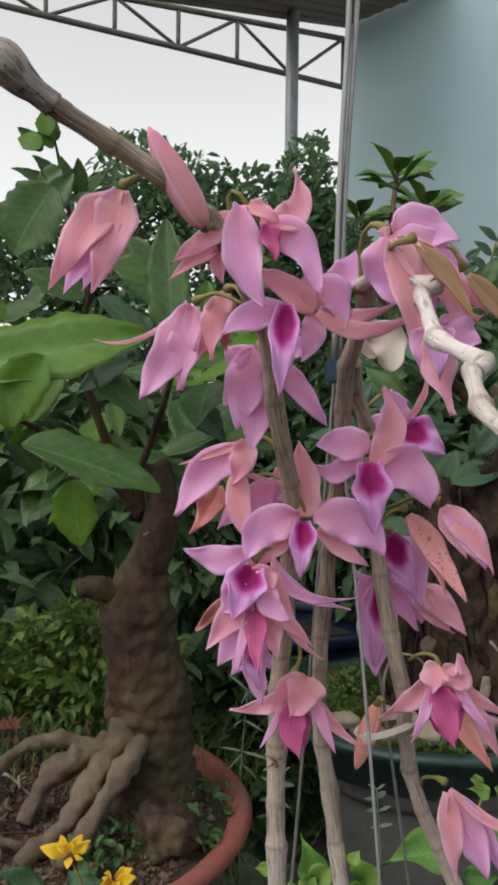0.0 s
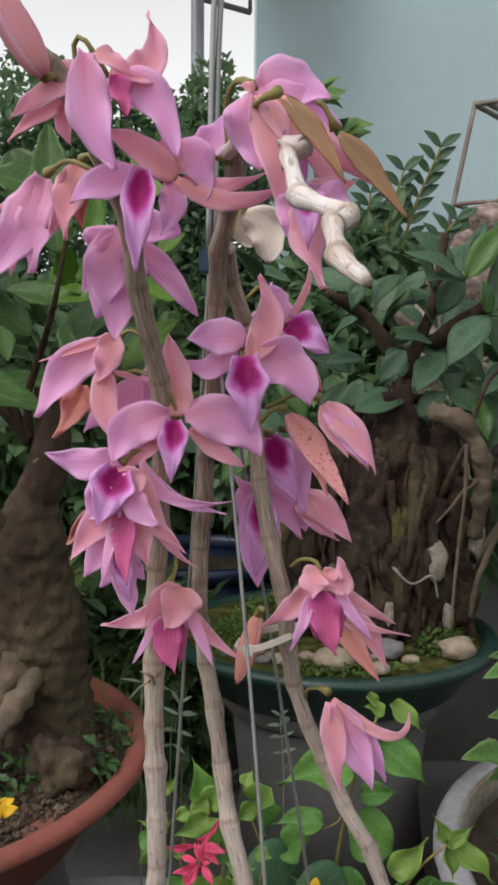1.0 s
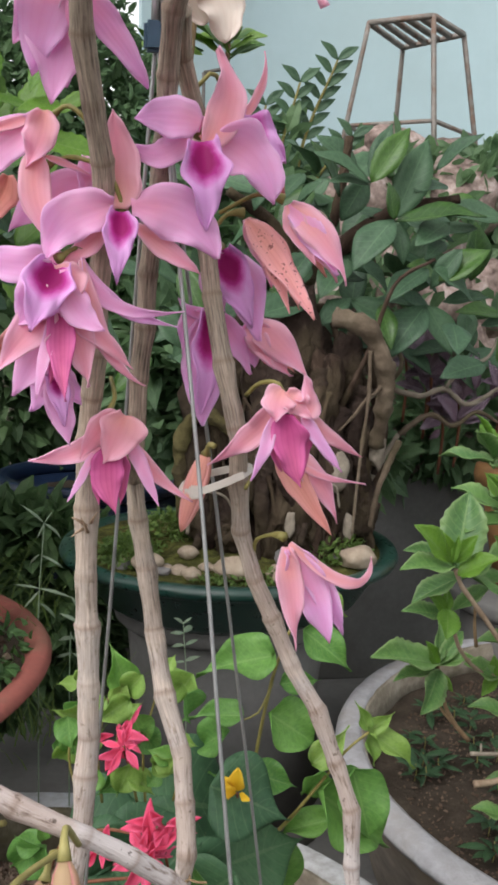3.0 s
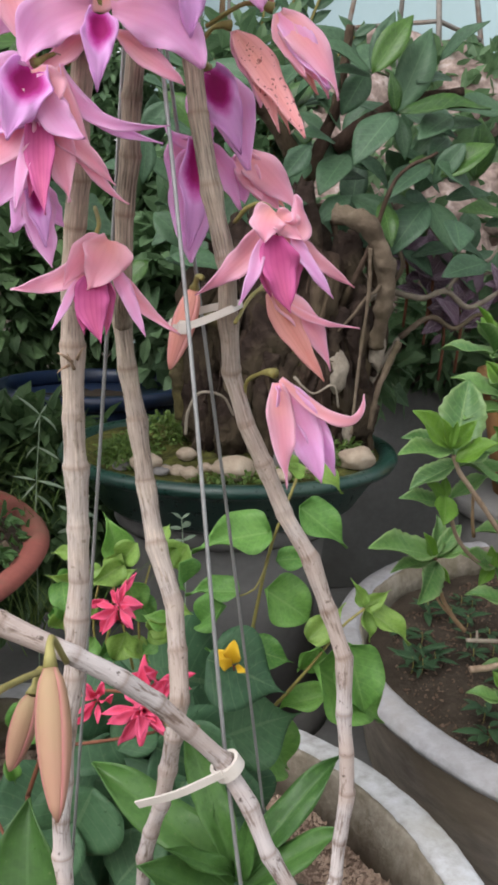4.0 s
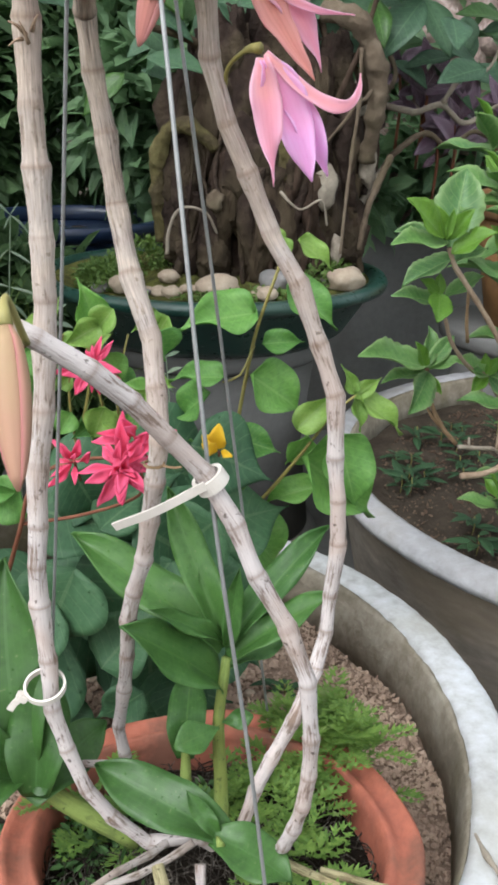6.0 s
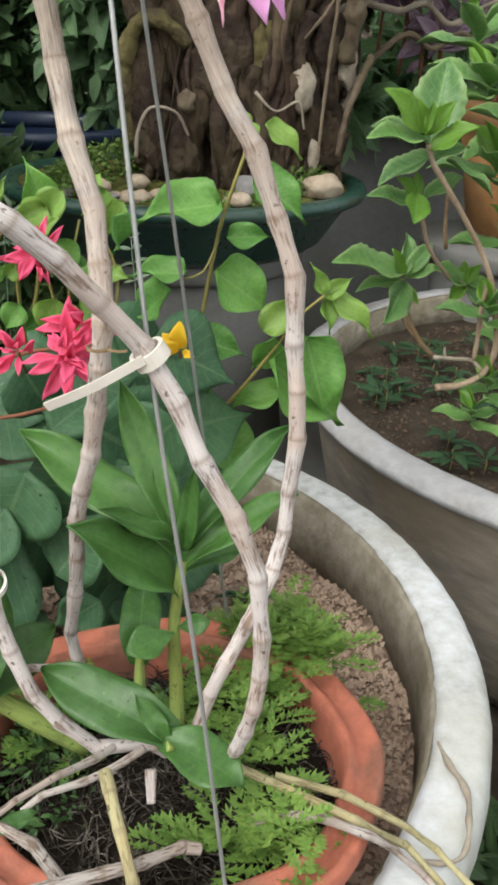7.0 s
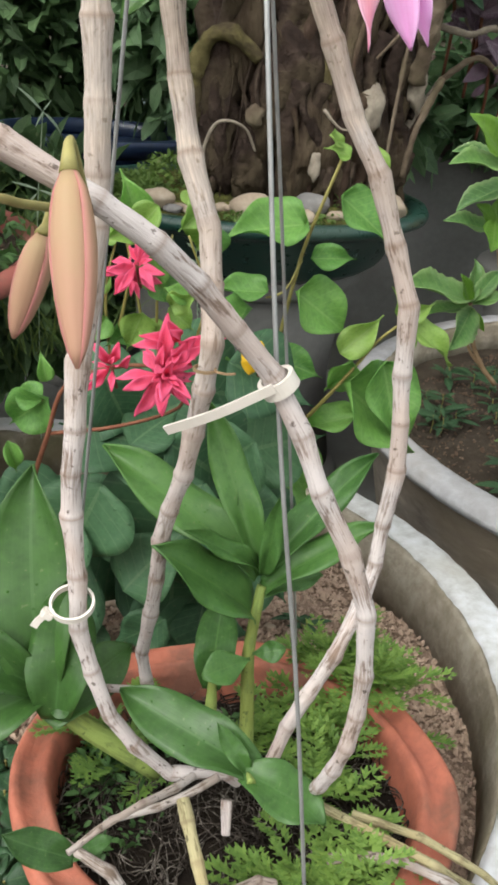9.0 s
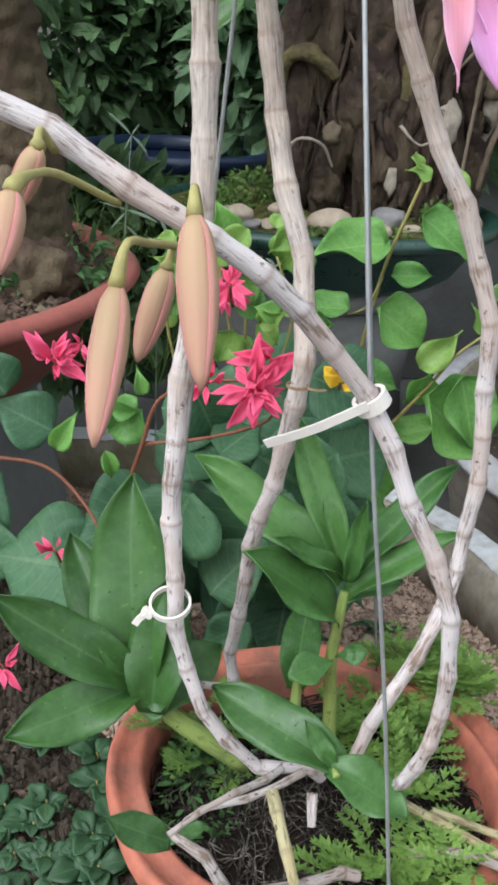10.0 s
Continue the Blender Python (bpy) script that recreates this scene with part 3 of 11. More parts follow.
PINK_ROCK = surface("rock_pink_brown", [(0.34, (0.08, 0.055, 0.045)), (0.52, (0.28, 0.21, 0.185)), (0.72, (0.62, 0.53, 0.50))], 12, 50, 0.9, 0.8, 0.006, 0.2)
ROOT_PALE = surface("root_pale", [(0.3, (0.14, 0.11, 0.085)), (0.6, (0.30, 0.26, 0.21)), (0.8, (0.42, 0.38, 0.32))], 20, 120, 0.9, 0.6, 0.002, 0.15)
MOSS = surface("moss_olive", [(0.36, (0.030, 0.030, 0.012)), (0.5, (0.085, 0.085, 0.025)), (0.62, (0.16, 0.165, 0.045)), (0.75, (0.20, 0.17, 0.10))], 34, 160, 0.95, 1.0, 0.010, 0.1)

LEAF_ORCHID_YOUNG = leafy("leaf_orchid_young", (0.050, 0.135, 0.031), (0.115, 0.250, 0.060), (0.12, 0.25, 0.06), 0.40, 0.36, streaks=0.12, drops=24.0)
LEAF_ORCHID = leafy("leaf_orchid", (0.033, 0.085, 0.020), (0.072, 0.170, 0.036), (0.080, 0.17, 0.050), 0.40, 0.32, streaks=0.12, drops=24.0)
LEAF_BOUGAIN = leafy("leaf_bougainvillea", (0.105, 0.275, 0.070), (0.25, 0.47, 0.105), (0.30, 0.50, 0.15), 0.45, 0.5)
LEAF_YOUNG = leafy("leaf_lime", (0.18, 0.34, 0.060), (0.31, 0.46, 0.11), (0.34, 0.47, 0.17), 0.45, 0.45)
LEAF_BROAD = leafy("leaf_broad_green", (0.048, 0.125, 0.062), (0.105, 0.225, 0.100), (0.18, 0.30, 0.15), 0.55, 0.45, drops=9.0)
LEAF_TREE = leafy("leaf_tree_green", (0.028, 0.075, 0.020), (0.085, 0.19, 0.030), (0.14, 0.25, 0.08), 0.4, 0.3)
# brighter copy of the tree green: the look of lit leaves put into the colour
LEAF_LIT = leafy("leaf_lit_green", (0.10, 0.23, 0.025), (0.16, 0.31, 0.035), (0.2, 0.34, 0.09), 0.4, 0.45)
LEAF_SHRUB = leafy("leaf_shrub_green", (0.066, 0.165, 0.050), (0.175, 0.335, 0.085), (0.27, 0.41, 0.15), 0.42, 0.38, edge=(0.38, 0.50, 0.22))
LEAF_DARK = leafy("leaf_dark_green", (0.048, 0.106, 0.060), (0.108, 0.205, 0.104), (0.14, 0.26, 0.13), 0.48, 0.38)
FOLIAGE = leafy("foliage_dark", (0.072, 0.135, 0.070), (0.170, 0.280, 0.128), (0.18, 0.29, 0.145), 0.55, 0.45, island=True)
FOLIAGE_MID = leafy("foliage_mid", (0.062, 0.118, 0.054), (0.132, 0.222, 0.086), (0.15, 0.23, 0.10), 0.6, 0.45, island=True)
FERN = leafy("fern_bright", (0.072, 0.160, 0.026), (0.22, 0.34, 0.066), (0.2, 0.3, 0.08), 0.55, 0.3, island=True)
WEED = leafy("weed_green", (0.036, 0.088, 0.026), (0.09, 0.185, 0.052), (0.12, 0.21, 0.075), 0.5, 0.3, island=True)
WEED_LEAF = leafy("weed_leaf_green", (0.020, 0.056, 0.024), (0.052, 0.122, 0.048), (0.10, 0.18, 0.07), 0.5, 0.3)
GRASS = leafy("grass_green", (0.06, 0.12, 0.02), (0.18, 0.27, 0.06), (0.2, 0.3, 0.1), 0.55, 0.3, island=True)
SPRIG_LEAF = leafy("sprig_grey_green", (0.17, 0.25, 0.16), (0.34, 0.42, 0.30), (0.36, 0.44, 0.33), 0.55, 0.3)
MAUVE = leafy("leaf_mauve", (0.055, 0.030, 0.050), (0.26, 0.15, 0.24), (0.60, 0.52, 0.57), 0.42, 0.2, streaks=0.85)
BRACT = petal("bract_crimson", (0.74, 0.045, 0.11), (0.82, 0.09, 0.20), (0.84, 0.15, 0.30), (0.44, 0.02, 0.06), 0.4, drift=(0.85, 0.24, 0.44))
BRACT_YELLOW = petal("bract_yellow", (0.74, 0.44, 0.015), (0.80, 0.52, 0.03), (0.80, 0.55, 0.06), (0.66, 0.34, 0.02), 0.3, drift=(0.85, 0.62, 0.05))

# ---- the setting ----
def ground_height(x, y):
    return 0.012 * noise.noise(Vector((x * 2.5, y * 2.5, 0))) + 0.006 * noise.noise(Vector((x * 11, y * 11, 3)))


def ground():
    """One sheet from the garden to the horizon, finer near the pots."""
    near = [-400, -120, -40, -14, -7, -4, *np.arange(-2.5, 3.51, 0.1).tolist(), 5, 8, 15, 40, 120, 400]
    xs, ys = near, [v + 1.0 for v in near]
    verts = [(x, y, ground_height(x, y) if abs(x) < 6 and abs(y) < 7 else 0.0) for y in ys for x in xs]
    n = len(xs)
    faces = [(j * n + i, j * n + i + 1, (j + 1) * n + i + 1, (j + 1) * n + i) for j in range(len(ys) - 1) for i in range(n - 1)]
    ob = part("ground", mesh_from("ground", verts, faces), SOIL_DARK)
    tagged(ob, "dark bare garden soil with grit and litter", "ground", kind="structure")


def slab(name, x0, x1, y0, y1, z0, z1, mat, label, category):
    ob = part(name, box(name, (x1 - x0, y1 - y0, z1 - z0), 0.004), mat, None, "", Matrix.Translation(((x0 + x1) / 2, (y0 + y1) / 2, (z0 + z1) / 2)))
    return tagged(ob, label, category, kind="structure")


ground()
slab("wall_house", 0.34, 7.0, 4.5, 4.7, 0.0, 4.15, WALL, "smooth pale blue painted house wall", "wall")
slab("wall_side", 7.0, 7.2, -4.0, 4.7, 0.0, 3.4, WALL, "plain pale blue house wall at the side", "wall")
slab("pavement", -2.2, 3.0, 1.55, 4.4, 0.0, 0.05, CEMENT, "grey worn cement yard floor", "pavement")
slab("planter_ledge", 0.55, 2.6, 3.2, 4.3, 0.05, 1.62, CEMENT, "raised grey cement planter ledge before the wall", "ledge")
slab("planter_ledge_low", 0.52, 2.6, 2.62, 3.196, 0.05, 0.64, CEMENT, "low grey cement ledge before the planter", "ledge")


def roof():
    """The sloping roof sheet beside the truss: ribbed, rising along the house wall."""
    near, corner, along = Vector((-0.72, 3.054, 2.589)), Vector((0.315, 4.49, 3.025)), Vector((1.0, 0.0, 0.415))
    n, verts, faces = 18, [], []
    for i in range(n + 1):
        for q in (near, corner):
            verts.append(q + along * (0.50 * i / n) + Vector((0, 0, 0.008 * (i % 2))))
    m = len(verts)
    verts += [v + Vector((0, 0, 0.02)) for v in verts]
    for i in range(n):
        a, b, c, d = 2 * i, 2 * i + 1, 2 * i + 3, 2 * i + 2
        faces += [(a, b, c, d), (a + m, d + m, c + m, b + m), (a, d, d + m, a + m), (b, b + m, c + m, c)]
    faces += [(0, m, m + 1, 1), (2 * n, 2 * n + 1, 2 * n + 1 + m, 2 * n + m)]
    tagged(part("roof_sheet", mesh_from("roof_sheet", verts, faces, smooth=False), SOFFIT), "brown ribbed roof sheet over the yard", "roof", kind="structure")


roof()


def truss():
    """The steel roof truss that runs away towards the house."""
    top = thing("roof_truss", "dark steel roof truss with diagonal web bars", "truss", kind="structure")
    a, b = Vector((-1.55, 3.09, 2.70)), Vector((0.30, 4.335, 2.70))
    a2, b2 = Vector((-1.55, 3.09, 2.76)), Vector((0.30, 4.335, 2.915))
    bar_between("lower_chord", a, b, 0.013, STEEL, top)
    bar_between("upper_chord", a2, b2, 0.013, STEEL, top)
    n = 8
    for k in range(n + 1):
        p, q = a.lerp(b, k / n), a2.lerp(b2, k / n)
        bar_between("web_post", p, q, 0.009, STEEL, top)
        if k < n:
            r, s = (p, a2.lerp(b2, (k + 1) / n)) if k % 2 else (q, a.lerp(b, (k + 1) / n))
            bar_between("web_diagonal", r, s, 0.008, STEEL, top)


truss()
post = thing("roof_post", "slim grey steel roof post", "post", kind="structure")
bar_between("post_tube", (0.075, 4.05, 0.03), (0.070, 4.05, 2.92), 0.027, STEEL_PALE, post, 16)
part("base_plate", box("base_plate", (0.12, 0.12, 0.012), 0.002), STEEL_PALE, post, m=Matrix.Translation((0.075, 4.05, 0.056)))


def stool():
    """A small welded steel stand with splayed legs and a slatted top."""
    st = thing("metal_stand", "rusty grey welded steel stand with slatted top and splayed legs", "stool", (1.25, 3.49, 1.62))
    z = 0.48
    a, b, c, d = (Vector(q) for q in ((-0.193, -0.04, z), (-0.01, -0.18, z), (0.176, 0.0, z), (0.028, 0.23, z)))
    for p, q in ((a, b), (b, c), (c, d), (d, a)):
        bar_between("top_frame", p, q, 0.011, STEEL_RUST, st, 4)
    for k in range(1, 5):
        bar_between("slat", a.lerp(b, k / 5), d.lerp(c, k / 5), 0.012, STEEL_RUST, st, 4)
    feet = []
    for p in (a, b, c, d):
        f = Vector((p.x * 1.5, p.y * 1.5, 0.003))
        feet.append(f)
        bar_between("leg", p, f, 0.010, STEEL_RUST, st, 4)
    for i, j in ((0, 3), (1, 2), (0, 1), (2, 3)):
        tops = (a, b, c, d)
        bar_between("crossbar", feet[i].lerp(tops[i], 0.26), feet[j].lerp(tops[j], 0.26), 0.008, STEEL_RUST, st, 4)


stool()


def stone_at(name, label, category, at, size, seed, mat, rough=0.3):
    ob = part(name, rock(name, size, seed, rough), mat, None, label, Matrix.Translation(at))
    return tagged(ob, "", category)


stone_at("rock", "pale pink and brown mottled rock on the ledge", "rock", (1.12, 3.30, 1.66), (0.13, 0.08, 0.07), 3, PINK_ROCK)
stone_at("rock", "pale pink and brown mottled rock on the ledge", "rock", (1.36, 3.36, 1.66), (0.11, 0.08, 0.06), 5, PINK_ROCK)


# ---- the two large concrete pots ----
def concrete_pot(at, outer, inner, rim, soil, seed, label, body):
    pot = thing("concrete_pot", label, "plant pot", (at[0], at[1], 0.0))
    drop = 0.030 if seed == 4 else 0.058
    wall = [(outer * 0.74, 0.004), (outer * 0.80, 0.05), (outer * 0.90, rim * 0.5), (outer * 0.95, rim - drop - 0.017), (outer * 0.958, rim - drop), (inner + 0.050, rim - drop),
            (inner + 0.045, soil - 0.03), (inner, soil - 0.035), (inner * 0.90, soil - 0.05), (0.02, soil - 0.06)]
    part("pot_body", lathe("pot_body", wall, 96, 0.006, seed=seed), body, pot)
    lip = [(inner + 0.028, soil - 0.01), (inner + 0.033, rim - 0.030), (inner + 0.037, rim - 0.010), (inner + 0.042, rim - 0.002), (inner + 0.050, rim + 0.002), (outer - 0.014, rim + 0.001), (outer - 0.006, rim - 0.004),
           (outer - 0.001, rim - 0.014), (outer, rim - drop * 0.58), (outer - 0.005, rim - drop * 0.86), (outer * 0.960, rim - drop - 0.002), (inner + 0.040, rim - drop - 0.002)]
    part("rim", lathe("rim", lip[3:], 360, 0.012, seed=seed + 2, ring=True, chips=0.0018), CONCRETE_GREY if seed == 4 else CONCRETE, pot, "grey weathered concrete rim" if seed == 4 else "pale lime-washed concrete rim")
    part("inner_wall", lathe("inner_wall", lip[:4] + [(inner + 0.042, rim - 0.02), (inner + 0.03, soil - 0.01)], 192, 0.012, seed=seed + 2, ring=True), CONCRETE_INNER, pot, "mud-stained inner face")
    h = lambda x, y: soil + 0.010 * noise.noise(Vector((x * 9 + seed, y * 9, 0))) + 0.006 * noise.noise(Vector((x * 40, y * 40, seed)))  # noqa: E731
    part("soil", disc("soil", inner + 0.034, 26, 80, h), SOIL_DARK if seed == 4 else SOIL_GRITTY, pot, "brown crumbly soil")
    return pot, h


FRONT, FRONT_R = (-0.057, 0.957), 0.456
front_pot, front_soil = concrete_pot(FRONT, 0.549, FRONT_R, 0.370, 0.290, 1, "large round concrete pot with a thick pale rim", CONCRETE_MUD)
BACK, BACK_R = (1.085, 1.41), 0.535
back_pot, back_soil = concrete_pot(BACK, 0.622, BACK_R, 0.400, 0.345, 4, "very large round concrete pot with a mud-streaked side", CONCRETE_MUD)


def grit(parent, radius, height, count, size, seed, mat, name="grit", label="scattered tan grit and crumbs", span=(0.0, TAU)):
    """Loose crumbs on a soil surface, too small to pick apart."""
    rs = np.random.RandomState(seed)
    verts, faces = [], []
    shape = np.array([(1, 0, 0), (-1, 0, 0), (0, 1, 0), (0, -1, 0), (0, 0, 1), (0, 0, -1)], float)
    tri = [(0, 2, 4), (2, 1, 4), (1, 3, 4), (3, 0, 4), (2, 0, 5), (1, 2, 5), (3, 1, 5), (0, 3, 5)]
    for k in range(count):
        a, r = span[0] + rs.rand() * (span[1] - span[0]), radius * math.sqrt(rs.rand())
        x, y = r * math.cos(a), r * math.sin(a)
        s = size * (0.4 + 1.1 * rs.rand() ** 2)
        p = shape * s * rs.uniform(0.6, 1.2, 3) + rs.normal(size=(6, 3)) * s * 0.2
        b = len(verts)
        verts += (p + [x, y, height(x, y) + s * 0.45]).tolist()
        faces += [(b + i, b + j, b + m) for i, j, m in tri]
    return tagged(part(name, mesh_from(name, verts, faces, smooth=False), mat, parent, label), kind="stuff")


grit(front_pot, FRONT_R + 0.030, front_soil, 30000, 0.0028, 1, GRAVEL, span=(-1.0, 1.75))
grit(front_pot, FRONT_R + 0.024, front_soil, 1100, 0.0052, 31, GRAVEL, "clod", "crumbly reddish clods of soil", (-1.0, 1.75))
# darker crumbs over the left part of the soil
grit(front_pot, FRONT_R, front_soil, 22000, 0.0055, 6, SOIL_DARK, "dark_grit", "dark brown crumbs", (1.75, 5.28))
grit(back_pot, BACK_R * 0.97, back_soil, 9000, 0.0028, 2, SOIL)
rs = random.Random(5)
for k in range(44):
    a, r = rs.uniform(-0.9, 1.6), rs.uniform(0.20, 0.38)
    x, y = r * math.cos(a), r * math.sin(a)
    s = rs.uniform(0.004, 0.011)
    stone_at("pebble", "small tan pebble on the pot soil", "pebble", (FRONT[0] + x, FRONT[1] + y, front_soil(x, y) + s * 0.35), (s, s * rs.uniform(0.7, 1.2), s * 0.6), k, STONE if k % 3 else STONE_GREY, 0.3)


# ---- terracotta pot of the orchid ----
POT = Vector((0.152, 0.704, 0.0))


def orchid_pot():
    pot = thing("terracotta_pot", "orange terracotta pot with a wavy thick rim", "plant pot", (POT.x, POT.y, 0.285))
    prof = [(0.02, 0.002), (0.105, 0.0), (0.112, 0.006), (0.142, 0.095), (0.150, 0.101), (0.161, 0.108), (0.1655, 0.120), (0.1645, 0.131), (0.1610, 0.1345), (0.1565, 0.1320), (0.150, 0.1275), (0.1445, 0.1290), (0.1405, 0.1340), (0.1365, 0.1320),
            (0.134, 0.122), (0.131, 0.095), (0.120, 0.060), (0.02, 0.055)]
    part("pot_body", lathe("pot_body", prof, 160, 0.04, seed=3, frill=0.016, waves=8), TERRACOTTA, pot)
    h = lambda x, y: 0.094 + 0.022 * math.exp(-((x + 0.01) ** 2 + (y + 0.01) ** 2) / 0.005) + 0.008 * noise.noise(Vector((x * 30, y * 30, 1)))  # noqa: E731
    part("potting_mix", disc("potting_mix", 0.135, 14, 48, h), POT_MIX, pot, "dark fibrous potting mix")
    return pot, h


orchid_pot_thing, mix_height = orchid_pot()


def root_mat():
    """Matted dry roots over the potting mix."""
    rs = np.random.RandomState(11)
    verts, faces = [], []
    for k in range(950):
        a, r = rs.rand() * TAU, 0.128 * math.sqrt(rs.rand())
        p = Vector((r * math.cos(a), r * math.sin(a), 0.0))
        d = Vector((rs.normal(), rs.normal(), 0)).normalized()
        w = 0.00025 + 0.0005 * rs.rand()
        n = 6
        bend = rs.normal() * 0.5
        base = len(verts)
        lift = 0.002 + 0.014 * rs.rand()
        for i in range(n):
            d = Matrix.Rotation(bend + rs.normal() * 0.2, 3, "Z") @ d if i else d
            p = p + d * 0.008
            if p.length > 0.131:
                p = p.normalized() * 0.131
            z = mix_height(p.x, p.y) + lift * math.sin(math.pi * i / (n - 1)) + w
            side = Vector((-d.y, d.x, 0)) * w
            q = Vector((p.x, p.y, z))
            verts += [q + side, q + Vector((0, 0, w * 1.4)), q - side]
        for i in range(n - 1):
            o = base + 3 * i
            faces += [(o, o + 1, o + 4, o + 3), (o + 1, o + 2, o + 5, o + 4), (o + 2, o, o + 3, o + 5)]
    tagged(part("root_mat", mesh_from("root_mat", verts, faces), ROOT, orchid_pot_thing, "matted pale dry roots"), kind="stuff")


root_mat()

# ---- the orchid: canes and flowers ----
ORCHID = thing("orchid", "leafless orchid with pale jointed canes and many pink flowers", "orchid")
KINDS = {"closed_lip": LIP_ROSE, "petal": PETAL, "sepal": SEPAL, "faded_sepal": FADED, "spotted_sepal": SPOTTED, "withered_sepal": BROWNED, "bud": BUD, "cream_petal": CREAM}


def jointed(points, r0, r1, gap, seed, step=0.0022, sides=14, flare=1.0, zigzag=0.0011, swell=0.0):
    """A jointed cane: nearly straight between its nodes, a little kinked and collared at each."""
    rnd = random.Random(seed)
    fine, far = spline(points, 0.002)
    rings, s = [], gap * rnd.uniform(0.3, 0.9)
    while s < far[-1] - 0.3 * gap:
        rings.append(s)
        s += gap * rnd.uniform(0.75, 1.25)

    def on(s):
        k = min(range(len(far)), key=lambda i: abs(far[i] - s))
        return fine[k]

    knees = [fine[0]] + [on(q) + Vector((rnd.gauss(0, zigzag), rnd.gauss(0, zigzag), rnd.gauss(0, zigzag))) for q in rings] + [fine[-1]]
    line = [knees[0]]
    for p, q in zip(knees, knees[1:]):
        line += [p.lerp(q, 0.15), p.lerp(q, 0.5), p.lerp(q, 0.85), q]
    if not rings:
        line = points
    rings = rings or [-gap]

    def radius(u, s):
        below = max((q for q in rings if q <= s), default=rings[0] - gap)
        up = min(1.0, (s - below) / gap)
        d = min(abs(s - q) for q in rings)
        waist = 1 - 0.05 * flare * math.sin(math.pi * min(1, up))
        return (r0 + (r1 - r0) * u + swell * math.sin(math.pi * min(1.0, u * 1.08)) ** 2) * (0.94 + 0.10 * flare * up**4) * waist * (1 + 0.05 * flare * math.exp(-((d / 0.0022) ** 2)) + 0.03 * math.sin(s * 70 + seed))

    me = tube("cane", line, radius, sides, step, 0.10 * flare, seed)
    u = np.zeros(len(me.vertices), np.float32)
    me.attributes["u"].data.foreach_get("value", u)
    near = np.exp(-(np.min(np.abs(u[:, None] - np.array(rings)[None]), 1) / 0.0016) ** 2)
    me.attributes.new("node", "FLOAT", "POINT").data.foreach_set("value", near.astype(np.float32))
    return me


def cane(points, r0, r1, seed, mat=CANE, gap=0.034, parent=ORCHID, label="", name="cane", swell=0.0):
    return part(name, jointed(points, r0, r1, gap, seed, flare=1.9 if mat == CANE_DEAD else 1.0, zigzag=0.003 if mat == CANE_DEAD else 0.0011, swell=swell), mat, parent, label)


def dead_cane(knees, r0, r1, seed, label):
    """A dead bone-white stub: short straight joints, each ending in a ragged collar."""
    knees = [Vector(q) for q in knees]
    line, rings, run = [knees[0]], [], 0.0
    for p, q in zip(knees, knees[1:]):
        line += [p.lerp(q, 0.08), p.lerp(q, 0.35), p.lerp(q, 0.65), p.lerp(q, 0.92), q]
        run += (q - p).length
        rings.append(run)

    def radius(u, s):
        a = max((q for q in rings if q <= s), default=0.0)
        b = min((q for q in rings if q > s), default=run)
        up = min(1.0, (s - a) / (b - a)) if b - a > 1e-4 else 1.0
        return (r0 + (r1 - r0) * u) * (0.92 - 0.14 * math.sin(math.pi * min(1, up * 1.1)) + 0.30 * up**7) * max(0.15, min(1.0, (1 - u) / 0.04)) ** 0.5

    me = tube("dead_cane", line, radius, 16, 0.0016, 0.34, seed)
    u = np.zeros(len(me.vertices), np.float32)
    me.attributes["u"].data.foreach_get("value", u)
    near = np.exp(-(np.min(np.abs(u[:, None] - np.array(rings)[None]), 1) / 0.0022) ** 2)
    me.attributes.new("node", "FLOAT", "POINT").data.foreach_set("value", near.astype(np.float32))
    return part("dead_cane", me, CANE_DEAD, ORCHID, label)


